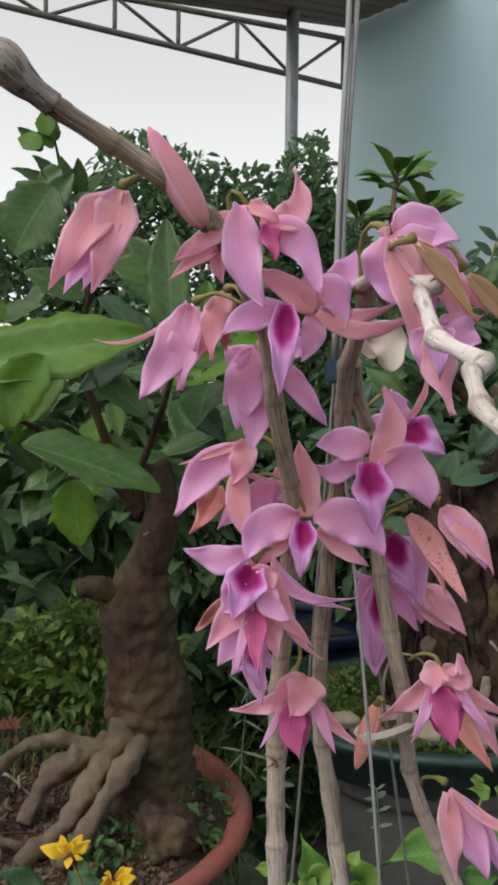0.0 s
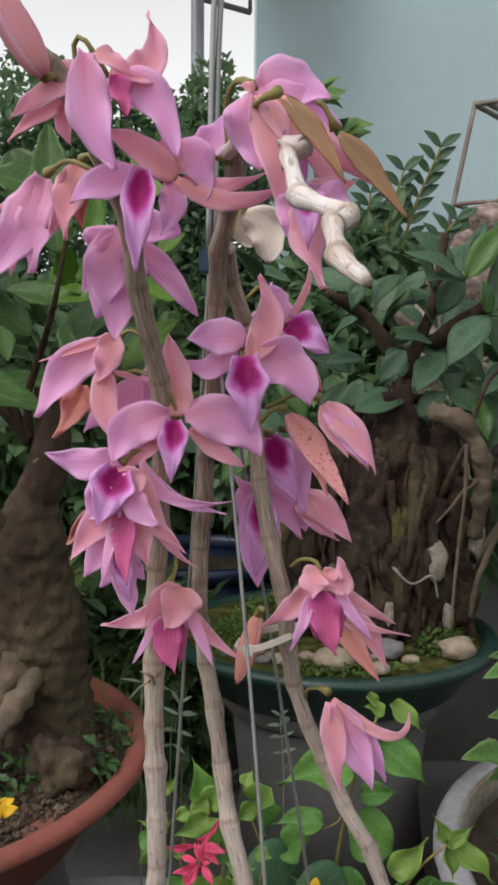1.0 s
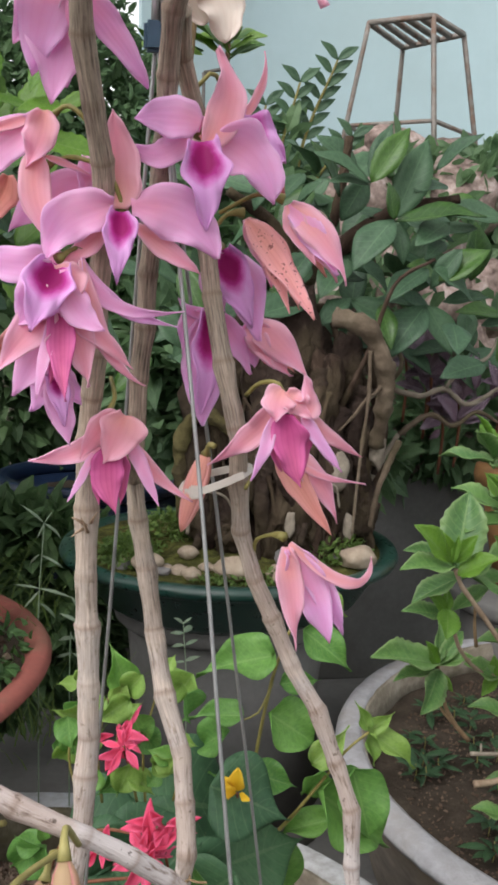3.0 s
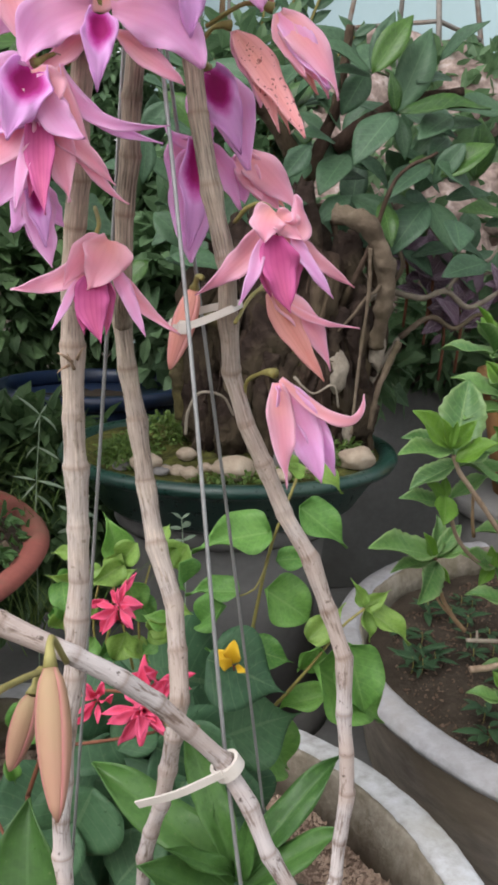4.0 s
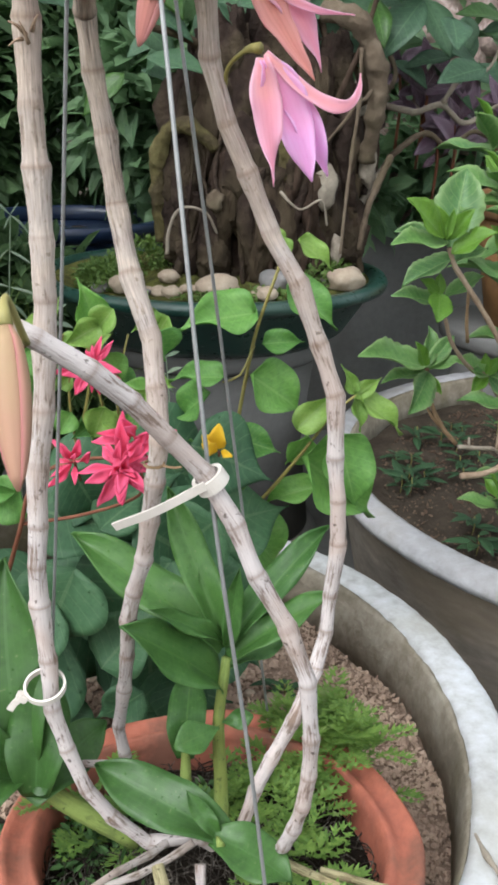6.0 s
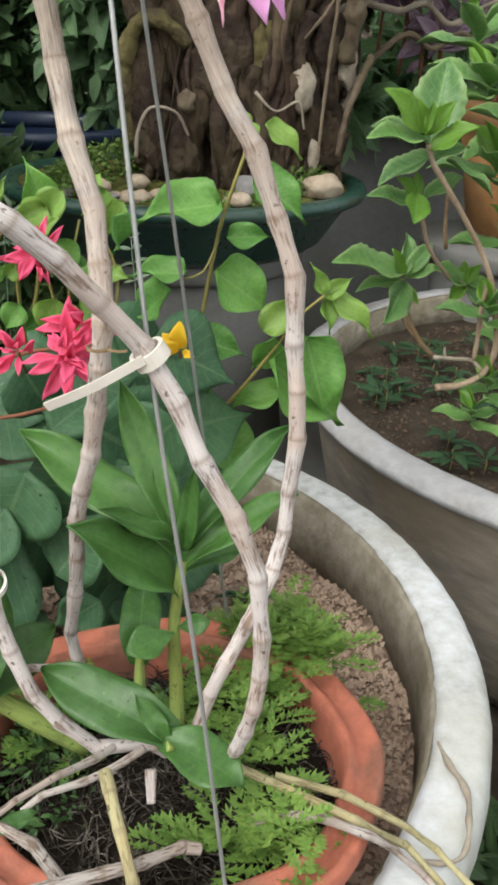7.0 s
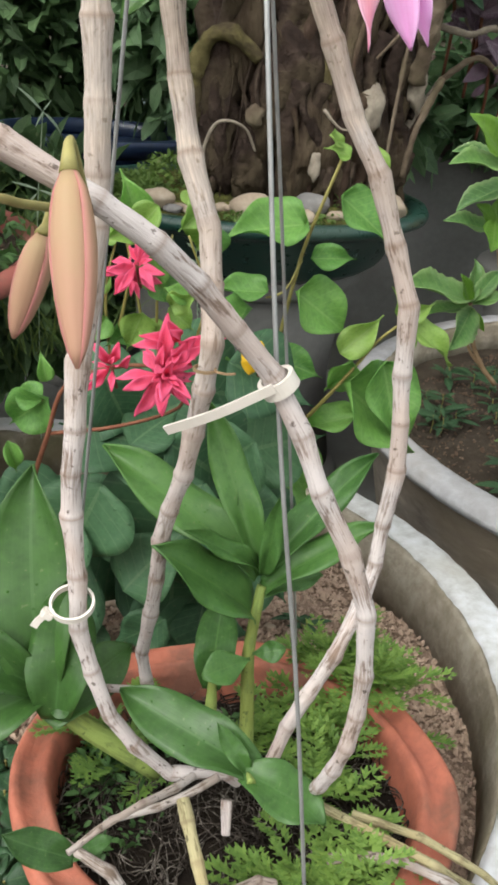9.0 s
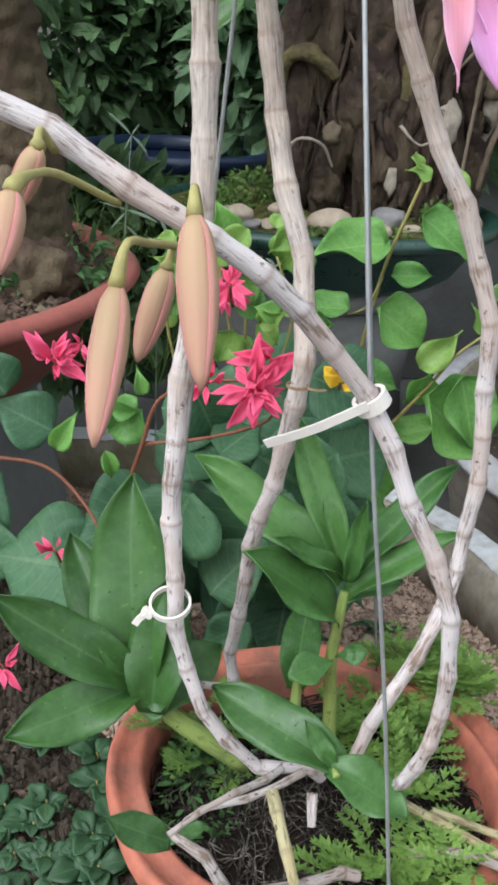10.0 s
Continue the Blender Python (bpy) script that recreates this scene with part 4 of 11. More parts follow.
def tepal(kind, base, mid, tip, width, face, seed, loose=1.0):
    """One petal or sepal: a pointed blade bent from base over mid to tip, keeled, with rolled and rippled edges."""
    rnd = random.Random(seed)
    base, mid, tip, face = Vector(base), Vector(mid), Vector(tip), Vector(face).normalized()
    cup, keel, ph, roll = rnd.uniform(-0.2, 0.35), rnd.uniform(0.0, 0.22), rnd.uniform(0, TAU), rnd.uniform(-0.6, 0.6) * loose
    if kind in ("faded_sepal", "spotted_sepal", "withered_sepal"):
        keel, cup = rnd.uniform(0.6, 1.0), rnd.uniform(-0.3, 0.0)
    rise, fall = {"petal": (0.66, 0.98), "cream_petal": (0.55, 0.62)}.get(kind, (0.58, 1.15))
    curl = rnd.uniform(-0.5, 0.5) * (mid - base).length * loose
    most = (rise / (rise + fall)) ** rise * (fall / (rise + fall)) ** fall
    wave, lean = rnd.uniform(0.06, 0.17), rnd.uniform(-0.18, 0.18) * loose

    def fn(u, v):
        q = (1 - u) ** 2 * base + 2 * u * (1 - u) * mid + u * u * tip
        t = ((1 - u) * (mid - base) + u * (tip - mid)).normalized()
        n = face - face.dot(t) * t
        n = n.normalized() if n.length > 1e-4 else t.orthogonal().normalized()
        n = Matrix.Rotation(roll * (u - 0.3) + 0.9 * roll * max(0, u - 0.6), 3, t) @ n
        q = q + n * curl * max(0, u - 0.62) ** 2 * 2.0
        w = width / 2 * max(0.34 * (1 - u) ** 2, 0.015, u**rise * (1 - u) ** fall / most)
        w *= 1 + 0.22 * min(1, 4 * (1 - u)) * noise.noise(Vector((u * 4.5, 3.0 if v > 0 else 9.0, seed * 1.7))) * min(1, abs(v) * 3)
        side = t.cross(n)
        edge = wave * width * math.sin(11 * u + ph + 1.3 * v) * v * v + 0.03 * width * math.sin(23 * u + 2 * ph) * abs(v) ** 3
        bend = lean * width * math.sin(math.pi * u)
        return q + side * (w * v * (1 - 0.12 * abs(cup)) + bend) + n * (cup * w * (v * v - 0.4) - keel * w * (1 - abs(v)) * 0.6 + edge)

    return sheet(kind, fn, 23, 11, 0.0006)


def lip_mesh(base, tip, width, face, seed):
    """The lip: rolled into a throat at its base, flared, frilled and drawn out to a point."""
    rnd = random.Random(seed)
    base, tip, face = Vector(base), Vector(tip), Vector(face).normalized()
    t = (tip - base).normalized()
    n = (face - face.dot(t) * t).normalized()
    side, long, ph = t.cross(n), (tip - base).length, rnd.uniform(0, TAU)

    def fn(u, v):
        shape = 0.50 + 0.50 * math.sin(math.pi / 2 * min(1, u / 0.42)) if u < 0.40 else (1 - ((u - 0.40) / 0.60) ** 1.15) ** 0.9
        w = width / 2 * max(0.03, shape)
        arc = 0.45 + 1.30 * (1 - min(1, u / 0.8)) ** 1.2
        a = v * arc
        x = w * (1 + 0.08 * math.sin(15 * u + ph * (2 if v > 0 else 3)) * min(1, abs(v) * 2)) * math.sin(a) / math.sin(min(arc, 1.5))
        z = w * (1 - math.cos(a)) * 0.9
        frill = 0.15 * width * math.sin(13 * u + 5 * v + ph) * max(0, abs(v) - 0.4) * 1.7
        crease = -0.10 * w * math.exp(-((v / 0.16) ** 2))
        return base + t * (long * u) + side * x + n * (z - 0.003 + frill + crease + 0.13 * long * math.sin(math.pi * u) - 0.5 * long * max(0, u - 0.6) ** 1.5)

    return sheet("lip", fn, 25, 13, 0.0007)


COUNT = iter(range(1, 1000))


def bloom(centre, stalk, tepals, lip=None, face=(0.0, -1.0, 0.1), label="", parent=ORCHID):
    """One flower: a stalk with its swollen top, which carries the tepals and the lip."""
    seed = next(COUNT)
    c = Vector(centre)
    stalk = [*stalk[:-1], c + Vector((0, 0.006, 0.002))]
    body = tube("flower", stalk, lambda u, s: 0.0013 + 0.0020 * max(0, u - 0.72) / 0.28, 8, 0.004)
    fl = part("flower", body, STALK, parent, label)
    f = Vector(face)
    for k, (kind, mid, tip, width, *own) in enumerate(tepals):
        tip = Vector(tip)
        base = Vector(own[0]) if own else c + (tip - c) * 0.04
        spread = Vector((tip.x - c.x, 0, tip.z - c.z)).normalized()
        me = tepal(kind, base, mid, tip, width, f + 0.35 * spread, seed * 10 + k, 0.35 if own else 1.0)
        part(kind, me, KINDS[kind], fl)
    if lip:
        part("lip", lip_mesh(lip[2] if len(lip) > 2 else c + f.normalized() * 0.002, lip[0], lip[1] * 0.88, f, seed), LIP, fl, "pale lilac lip with a dark magenta throat")
    return fl


def closed_bud(base, tip, radius, stalk, seed, mat=BUD, label="closed peach and pink bud", parent=ORCHID):
    """A closed bud: three overlapping scales round a spindle."""
    fl = part("flower_bud", tube("flower_bud", stalk, lambda u, s: 0.0017 + 0.0018 * max(0, u - 0.8) / 0.2, 8, 0.004), STALK_PALE, parent, label)
    base, tip = Vector(base), Vector(tip)
    t = (tip - base).normalized()
    n0 = Vector((0, -1, 0.2))
    n0 = (n0 - n0.dot(t) * t).normalized()
    for k, a in enumerate((0.35, 2.45, 4.5)):
        n = Matrix.Rotation(a, 3, t) @ n0
        side = t.cross(n)

        def fn(u, v):
            r = radius * max(0.04, math.sin(math.pi * min(1, 0.06 + 0.94 * u ** 0.8)) ** 0.62) * (1.0 + 0.06 * k)
            b = v * 1.25
            return base + t * ((tip - base).length * u) + (n * math.cos(b) + side * math.sin(b)) * r * (1 + 0.06 * noise.noise(Vector((u * 4, v * 2, seed + k))))

        part("bud_scale", sheet("bud_scale", fn, 12, 7, 0.0008), mat, fl)
    return fl

cane([(0.1510, 0.6892, 0.4245), (0.1331, 0.6850, 0.4415), (0.0941, 0.6825, 0.4460), (0.0655, 0.6819, 0.4834), (0.0455, 0.6836, 0.5324), (0.0382, 0.6841, 0.5789), (0.0349, 0.6843, 0.6311), (0.0339, 0.6844, 0.6799), (0.0394, 0.6842, 0.7511), (0.0445, 0.6838, 0.7815), (0.0488, 0.6824, 0.8833), (0.0456, 0.6809, 0.9499), (0.0478, 0.6819, 0.9670), (0.0462, 0.6807, 1.0217), (0.0522, 0.6542, 1.1241), (0.0534, 0.6195, 1.1887), (0.0459, 0.5897, 1.2299), (0.0387, 0.5698, 1.2646), (0.0407, 0.5559, 1.2712), (0.0271, 0.5349, 1.3086), (0.0100, 0.5150, 1.3399), (-0.0227, 0.4900, 1.3672), (-0.0516, 0.4700, 1.3803), (-0.0750, 0.4500, 1.3946)], 0.0053, 0.0060, 1, CANE_AGED, 0.036, swell=0.0020, label='long cane turning from white to brown, bent at the top')
cane([(0.1316, 0.7347, 0.3697), (0.1183, 0.7546, 0.3872), (0.0996, 0.7794, 0.4074), (0.0884, 0.7853, 0.4716), (0.0937, 0.7644, 0.5543), (0.1022, 0.7351, 0.6371), (0.1112, 0.7058, 0.7054), (0.1133, 0.6925, 0.7490), (0.1140, 0.7027, 0.7884), (0.1028, 0.7316, 0.8534), (0.0932, 0.7501, 0.9043), (0.0842, 0.7536, 0.9616), (0.0780, 0.7395, 1.0070), (0.0770, 0.7104, 1.0270), (0.0790, 0.6950, 1.0806), (0.0832, 0.6746, 1.1514), (0.0874, 0.6547, 1.2030), (0.0880, 0.6298, 1.2517), (0.0885, 0.5999, 1.2850), (0.0963, 0.5649, 1.3061), (0.0968, 0.5549, 1.3216)], 0.0052, 0.0062, 2, CANE_AGED, 0.036, swell=0.0016)
cane([(0.1618, 0.6720, 0.4348), (0.1770, 0.6800, 0.4688), (0.2009, 0.6656, 0.5451), (0.2268, 0.6878, 0.5851), (0.2347, 0.6927, 0.6396), (0.2344, 0.6914, 0.7252), (0.2274, 0.6899, 0.7735), (0.2116, 0.6930, 0.8298), (0.1839, 0.6939, 0.8835), (0.1594, 0.6924, 0.9338), (0.1468, 0.6909, 0.9646), (0.1394, 0.6692, 1.0100), (0.1345, 0.6554, 1.0386), (0.1241, 0.6469, 1.0876), (0.1147, 0.6512, 1.1398), (0.1092, 0.6607, 1.1887), (0.1054, 0.6655, 1.2277), (0.0997, 0.6553, 1.2512), (0.0934, 0.6253, 1.2747)], 0.0053, 0.0060, 3, CANE_AGED, 0.036, swell=0.0006)
cane([(0.1873, 0.6336, 0.4662), (0.1826, 0.6032, 0.5033), (0.1884, 0.5804, 0.5491), (0.1893, 0.5708, 0.6012), (0.1826, 0.5661, 0.6449), (0.1700, 0.5680, 0.6900), (0.1485, 0.5688, 0.7272), (0.1332, 0.5738, 0.7647), (0.1098, 0.5711, 0.7922), (0.0813, 0.5597, 0.8280), (0.0464, 0.5488, 0.8567), (0.0158, 0.5488, 0.8720), (-0.0090, 0.5486, 0.8883), (-0.0250, 0.5486, 0.8993), (-0.0448, 0.5461, 0.9106), (-0.0664, 0.5408, 0.9177)], 0.0049, 0.006, 4, CANE, 0.034, label='cane arching sideways, hung with closed buds')
dead_cane([(0.0915, 0.5480, 1.3157), (0.0988, 0.5300, 1.3200), (0.1278, 0.5000, 1.3089), (0.1187, 0.4920, 1.3037), (0.1195, 0.4500, 1.2776), (0.1348, 0.4100, 1.2638), (0.1279, 0.4020, 1.2592), (0.1255, 0.3750, 1.2447), (0.1309, 0.3450, 1.2337)], .0053, .0046, 5, 'chalky white dead cane stub, crooked')
part('cane_end', tube('cane_end', [(-0.0671, 0.4560, 1.3890), (-0.0730, 0.4520, 1.3931), (-0.0794, 0.4450, 1.3977), (-0.0874, 0.4400, 1.4049), (-0.0956, 0.4360, 1.4091)], lambda u, s: 0.0064 + 0.0040 * min(1, max(0, u - 0.25) / 0.45) - 0.003 * max(0, u - 0.8) / 0.2, 18, 0.002, 0.10, 9), CANE_OLD, ORCHID, 'swollen grey broken end of the long cane')
part('sheath_flake', tube('sheath_flake', [(0.0460, 0.6720, 0.9870), (0.0413, 0.6683, 0.9913), (0.0375, 0.6690, 0.9930)], lambda u, s: 0.0013 * (1 - 0.7 * u), 6, 0.002, 0.3), CANE_BROWN, ORCHID, 'torn curl of dry brown sheath')
part('sheath_flake', tube('sheath_flake', [(0.0440, 0.6720, 0.9850), (0.0401, 0.6678, 0.9838), (0.0370, 0.6680, 0.9810)], lambda u, s: 0.0013 * (1 - 0.7 * u), 6, 0.002, 0.3), CANE_BROWN, ORCHID, 'torn curl of dry brown sheath')
part('sheath_flake', tube('sheath_flake', [(0.0490, 0.6720, 0.9890), (0.0512, 0.6667, 0.9944), (0.0530, 0.6660, 0.9970)], lambda u, s: 0.0013 * (1 - 0.7 * u), 6, 0.002, 0.3), CANE_BROWN, ORCHID, 'torn curl of dry brown sheath')
part('sheath_flake', tube('sheath_flake', [(0.0470, 0.6720, 0.9830), (0.0448, 0.6673, 0.9895), (0.0430, 0.6670, 0.9930)], lambda u, s: 0.0013 * (1 - 0.7 * u), 6, 0.002, 0.3), CANE_BROWN, ORCHID, 'torn curl of dry brown sheath')
cane([(0.1084, 0.6300, 0.4884), (0.0815, 0.6000, 0.5043), (0.0558, 0.5750, 0.5110), (0.0316, 0.5600, 0.5074)], 0.003, 0.002, 6, CANE_OLD, 0.03, label='old cane lying over the pot', name='old_cane')
cane([(0.1023, 0.6250, 0.4753), (0.1071, 0.6000, 0.4611), (0.1133, 0.5600, 0.4381), (0.1168, 0.5500, 0.4099)], 0.0046, 0.004, 7, CANE_OLIVE, 0.03, label='old cane lying over the pot', name='old_cane')
cane([(0.1607, 0.6000, 0.4214), (0.1261, 0.5850, 0.4349), (0.0841, 0.5700, 0.4438), (0.0519, 0.5600, 0.4508)], 0.0042, 0.005, 8, CANE_OLD, 0.03, label='old cane lying over the pot', name='old_cane')
cane([(0.1770, 0.6430, 0.4550), (0.2020, 0.6320, 0.4500), (0.2330, 0.6130, 0.4420), (0.2580, 0.6010, 0.4340), (0.2770, 0.5970, 0.4240), (0.2960, 0.6000, 0.4050), (0.3180, 0.5960, 0.3840), (0.3300, 0.5770, 0.3760), (0.3350, 0.5580, 0.3700)], 0.004, 0.0026, 9, CANE_OLIVE, 0.03, label='thin dry cane lying across the rim', name='old_cane')
cane([(0.2190, 0.6340, 0.4420), (0.2470, 0.6180, 0.4400), (0.2730, 0.6090, 0.4320), (0.2970, 0.6050, 0.4150), (0.3200, 0.6070, 0.3970), (0.3350, 0.6020, 0.3830), (0.3410, 0.5850, 0.3780), (0.3600, 0.5640, 0.3740), (0.3750, 0.5570, 0.3620)], 0.0034, 0.0024, 10, CANE_OLIVE, 0.03, label='thin dry cane lying across the rim', name='old_cane')
cane([(0.1950, 0.6050, 0.4350), (0.2210, 0.6030, 0.4380), (0.2450, 0.5960, 0.4360), (0.2660, 0.5880, 0.4280), (0.2870, 0.5870, 0.4120), (0.3100, 0.5890, 0.3880), (0.3230, 0.5770, 0.3790), (0.3290, 0.5600, 0.3740)], 0.0042, 0.0022, 11, CANE_OLD, 0.03, label='thin dry cane lying across the rim', name='old_cane')
cane([(0.0471, 0.6600, 0.4155), (0.0722, 0.6600, 0.4351), (0.1049, 0.6650, 0.4337), (0.1331, 0.6700, 0.4485)], 0.0024, 0.0034, 12, CANE_OLD, 0.03, label='old cane lying over the pot', name='old_cane')
cane([(0.0188, 0.6150, 0.4586), (0.0347, 0.6050, 0.4633), (0.0556, 0.5900, 0.4543), (0.0699, 0.5800, 0.4357)], 0.003, 0.005, 13, CANE_OLD, 0.03, label='broken pale cane stub', name='old_cane')
cane([(0.1336, 0.6400, 0.4567), (0.1324, 0.6280, 0.4385)], 0.0036, 0.003, 14, CANE, 0.034, label='broken pale cane stub', name='cane_stub')
cane([(0.0348, 0.7200, 0.4889), (0.0526, 0.7100, 0.4973), (0.0802, 0.7000, 0.5020)], 0.0032, 0.003, 15, CANE, 0.034, label='broken pale cane stub', name='cane_stub')
bloom((-0.0397, 0.4920, 1.3588), [(-0.0141, 0.4920, 1.3625), (-0.0290, 0.4900, 1.3642), (-0.0397, 0.4920, 1.3588)],
      [("sepal", (-0.0575, 0.4813, 1.3340), (-0.0753, 0.4800, 1.3023), 0.0213),
       ("petal", (-0.0545, 0.4855, 1.3336), (-0.0692, 0.4880, 1.3019), 0.0205),
       ("sepal", (-0.0458, 0.4818, 1.3332), (-0.0518, 0.4800, 1.3017), 0.0243),
       ("petal", (-0.0511, 0.4909, 1.3347), (-0.0624, 0.4980, 1.3047), 0.0205),
       ("faded_sepal", (-0.0453, 0.4914, 1.3366), (-0.0509, 0.4980, 1.3093), 0.0149),
       ("sepal", (-0.0436, 0.4948, 1.3391), (-0.0475, 0.5040, 1.3147), 0.0167)], label='half-closed hanging pink flower')
closed_bud((0.0036, 0.5000, 1.3394), (-0.0257, 0.4900, 1.3891), 0.0075, [(0.0134, 0.5119, 1.3363), (0.0082, 0.5080, 1.3419), (0.0036, 0.5000, 1.3394)], 3, mat=SEPAL, label='slim pink bud lying along the cane')
bloom((0.0303, 0.5120, 1.3419), [(0.0193, 0.5199, 1.3316), (0.0155, 0.5150, 1.3584), (0.0219, 0.5100, 1.3588), (0.0303, 0.5120, 1.3419)],
      [("sepal", (0.0620, 0.5100, 1.3420), (0.0510, 0.5160, 1.3750), 0.0179, (0.0330, 0.5120, 1.3460)),
       ("sepal", (0.0070, 0.5060, 1.3370), (-0.0150, 0.5080, 1.3210), 0.0157, (0.0220, 0.5120, 1.3490)),
       ("sepal", (-0.0030, 0.5150, 1.3260), (-0.0180, 0.5180, 1.3130), 0.0101, (0.0150, 0.5200, 1.3360)),
       ("sepal", (0.0080, 0.5150, 1.3210), (0.0130, 0.5200, 1.3120), 0.0101, (0.0120, 0.5180, 1.3320)),
       ("petal", (0.0180, 0.5010, 1.3220), (0.0360, 0.5020, 1.2970), 0.0227, (0.0220, 0.5080, 1.3530)),
       ("petal", (0.0590, 0.5070, 1.3360), (0.0650, 0.5100, 1.3050), 0.0192, (0.0350, 0.5120, 1.3450)),
       ("sepal", (0.0360, 0.5020, 1.3490), (0.0450, 0.5060, 1.3420), 0.0101, (0.0270, 0.5060, 1.3530)),
       ("closed_lip", (0.0400, 0.5000, 1.3330), (0.0420, 0.5040, 1.3220), 0.0110, (0.0360, 0.5040, 1.3420))])
bloom((0.0568, 0.5230, 1.2961), [(0.0938, 0.5559, 1.3124), (0.0747, 0.5400, 1.3122), (0.0568, 0.5230, 1.2961)],
      [("petal", (0.0270, 0.5170, 1.2980), (0.0120, 0.5190, 1.2840), 0.0180, (0.0500, 0.5230, 1.2980)),
       ("sepal", (0.0910, 0.5290, 1.2770), (0.1250, 0.5430, 1.3000), 0.0120, (0.0650, 0.5230, 1.2970)),
       ("sepal", (0.0890, 0.5330, 1.2900), (0.1110, 0.5450, 1.3050), 0.0090, (0.0680, 0.5290, 1.2990)),
       ("petal", (0.0830, 0.5270, 1.3080), (0.0780, 0.5290, 1.2880), 0.0210, (0.0630, 0.5330, 1.3180)),
       ("sepal", (0.0470, 0.5180, 1.3130), (0.0270, 0.5190, 1.3200), 0.0160, (0.0640, 0.5250, 1.2970)),
       ("petal", (0.0680, 0.5240, 1.2860), (0.0570, 0.5290, 1.2700), 0.0140, (0.0600, 0.5270, 1.2970)),
       ("sepal", (0.0600, 0.5230, 1.3120), (0.0640, 0.5270, 1.3240), 0.0140, (0.0660, 0.5270, 1.3000))],
      lip=((0.0450, 0.5050, 1.2520), 0.0192, (0.0480, 0.5170, 1.3010)))
bloom((-0.0080, 0.5750, 1.3075), [(0.0240, 0.5349, 1.3021), (0.0075, 0.5500, 1.3102), (-0.0080, 0.5750, 1.3075)],
      [("petal", (-0.0244, 0.5672, 1.2812), (-0.0407, 0.5690, 1.2481), 0.0270),
       ("petal", (-0.0122, 0.5692, 1.2832), (-0.0164, 0.5710, 1.2533), 0.0232),
       ("sepal", (-0.0190, 0.5769, 1.2838), (-0.0299, 0.5870, 1.2542), 0.0206),
       ("sepal", (-0.0460, 0.5750, 1.2739), (-0.0696, 0.5750, 1.2847), 0.0031)], label='half-closed hanging pink flower')
bloom((0.0120, 0.5700, 1.3144), [(0.0244, 0.5399, 1.3043), (0.0178, 0.5590, 1.3153), (0.0120, 0.5700, 1.3144)],
      [("sepal", (0.0024, 0.5667, 1.2952), (-0.0071, 0.5700, 1.2713), 0.0170),
       ("sepal", (0.0073, 0.5639, 1.2950), (0.0026, 0.5640, 1.2711), 0.0187),
       ("faded_sepal", (0.0121, 0.5694, 1.2980), (0.0122, 0.5740, 1.2780), 0.0153)], label='half-closed hanging pink flower')
bloom((0.0316, 0.6000, 1.2829), [(0.0386, 0.5798, 1.2593), (0.0342, 0.5940, 1.2771), (0.0316, 0.6000, 1.2829)],
      [("petal", (0.0256, 0.6009, 1.2707), (0.0195, 0.6060, 1.2556), 0.0290),
       ("petal", (0.0205, 0.5949, 1.2659), (0.0094, 0.5960, 1.2445), 0.0203),
       ("petal", (0.0489, 0.6034, 1.2838), (0.0662, 0.6120, 1.2810), 0.0223),
       ("petal", (0.0566, 0.6072, 1.2520), (0.0768, 0.6120, 1.2320), 0.0155),
       ("petal", (0.0364, 0.6019, 1.2643), (0.0413, 0.6100, 1.2414), 0.0203),
       ("petal", (0.0295, 0.5903, 1.2532), (0.0275, 0.5900, 1.2167), 0.0311),
       ("petal", (0.0247, 0.5901, 1.2591), (0.0179, 0.5880, 1.2297), 0.0270),
       ("petal", (0.0329, 0.5981, 1.2579), (0.0343, 0.6040, 1.2273), 0.0236)], label='pale lilac flower turned downwards')
bloom((0.0742, 0.5600, 1.3104), [(0.0921, 0.5559, 1.3117), (0.0832, 0.5620, 1.3171), (0.0742, 0.5600, 1.3104)],
      [("petal", (0.0818, 0.5579, 1.3248), (0.0895, 0.5600, 1.3362), 0.0188),
       ("petal", (0.0699, 0.5608, 1.3187), (0.0657, 0.5640, 1.3252), 0.0169),
       ("petal", (0.0780, 0.5618, 1.3040), (0.0819, 0.5660, 1.2960), 0.0188)], label='pale lilac flower seen from behind')
bloom((0.1039, 0.5120, 1.3394), [(0.0918, 0.5519, 1.3129), (0.0904, 0.5400, 1.3387), (0.0953, 0.5250, 1.3461), (0.1039, 0.5120, 1.3394)],
      [("sepal", (0.1000, 0.5094, 1.3398), (0.0962, 0.5080, 1.3392), 0.0062),
       ("petal", (0.1187, 0.5144, 1.3467), (0.1412, 0.5160, 1.3356), 0.0279),
       ("petal", (0.1057, 0.5113, 1.3221), (0.1076, 0.5160, 1.3009), 0.0314),
       ("sepal", (0.1135, 0.5045, 1.3052), (0.1231, 0.5080, 1.2631), 0.0205),
       ("sepal", (0.1263, 0.5049, 1.3145), (0.1488, 0.5080, 1.2823), 0.0186),
       ("sepal", (0.1351, 0.5105, 1.3203), (0.1664, 0.5200, 1.2933), 0.0155),
       ("petal", (0.1172, 0.5143, 1.3202), (0.1305, 0.5240, 1.2958), 0.0279),
       ("petal", (0.1258, 0.5127, 1.3338), (0.1478, 0.5200, 1.3234), 0.0209)], label='pink flower behind the dead cane')
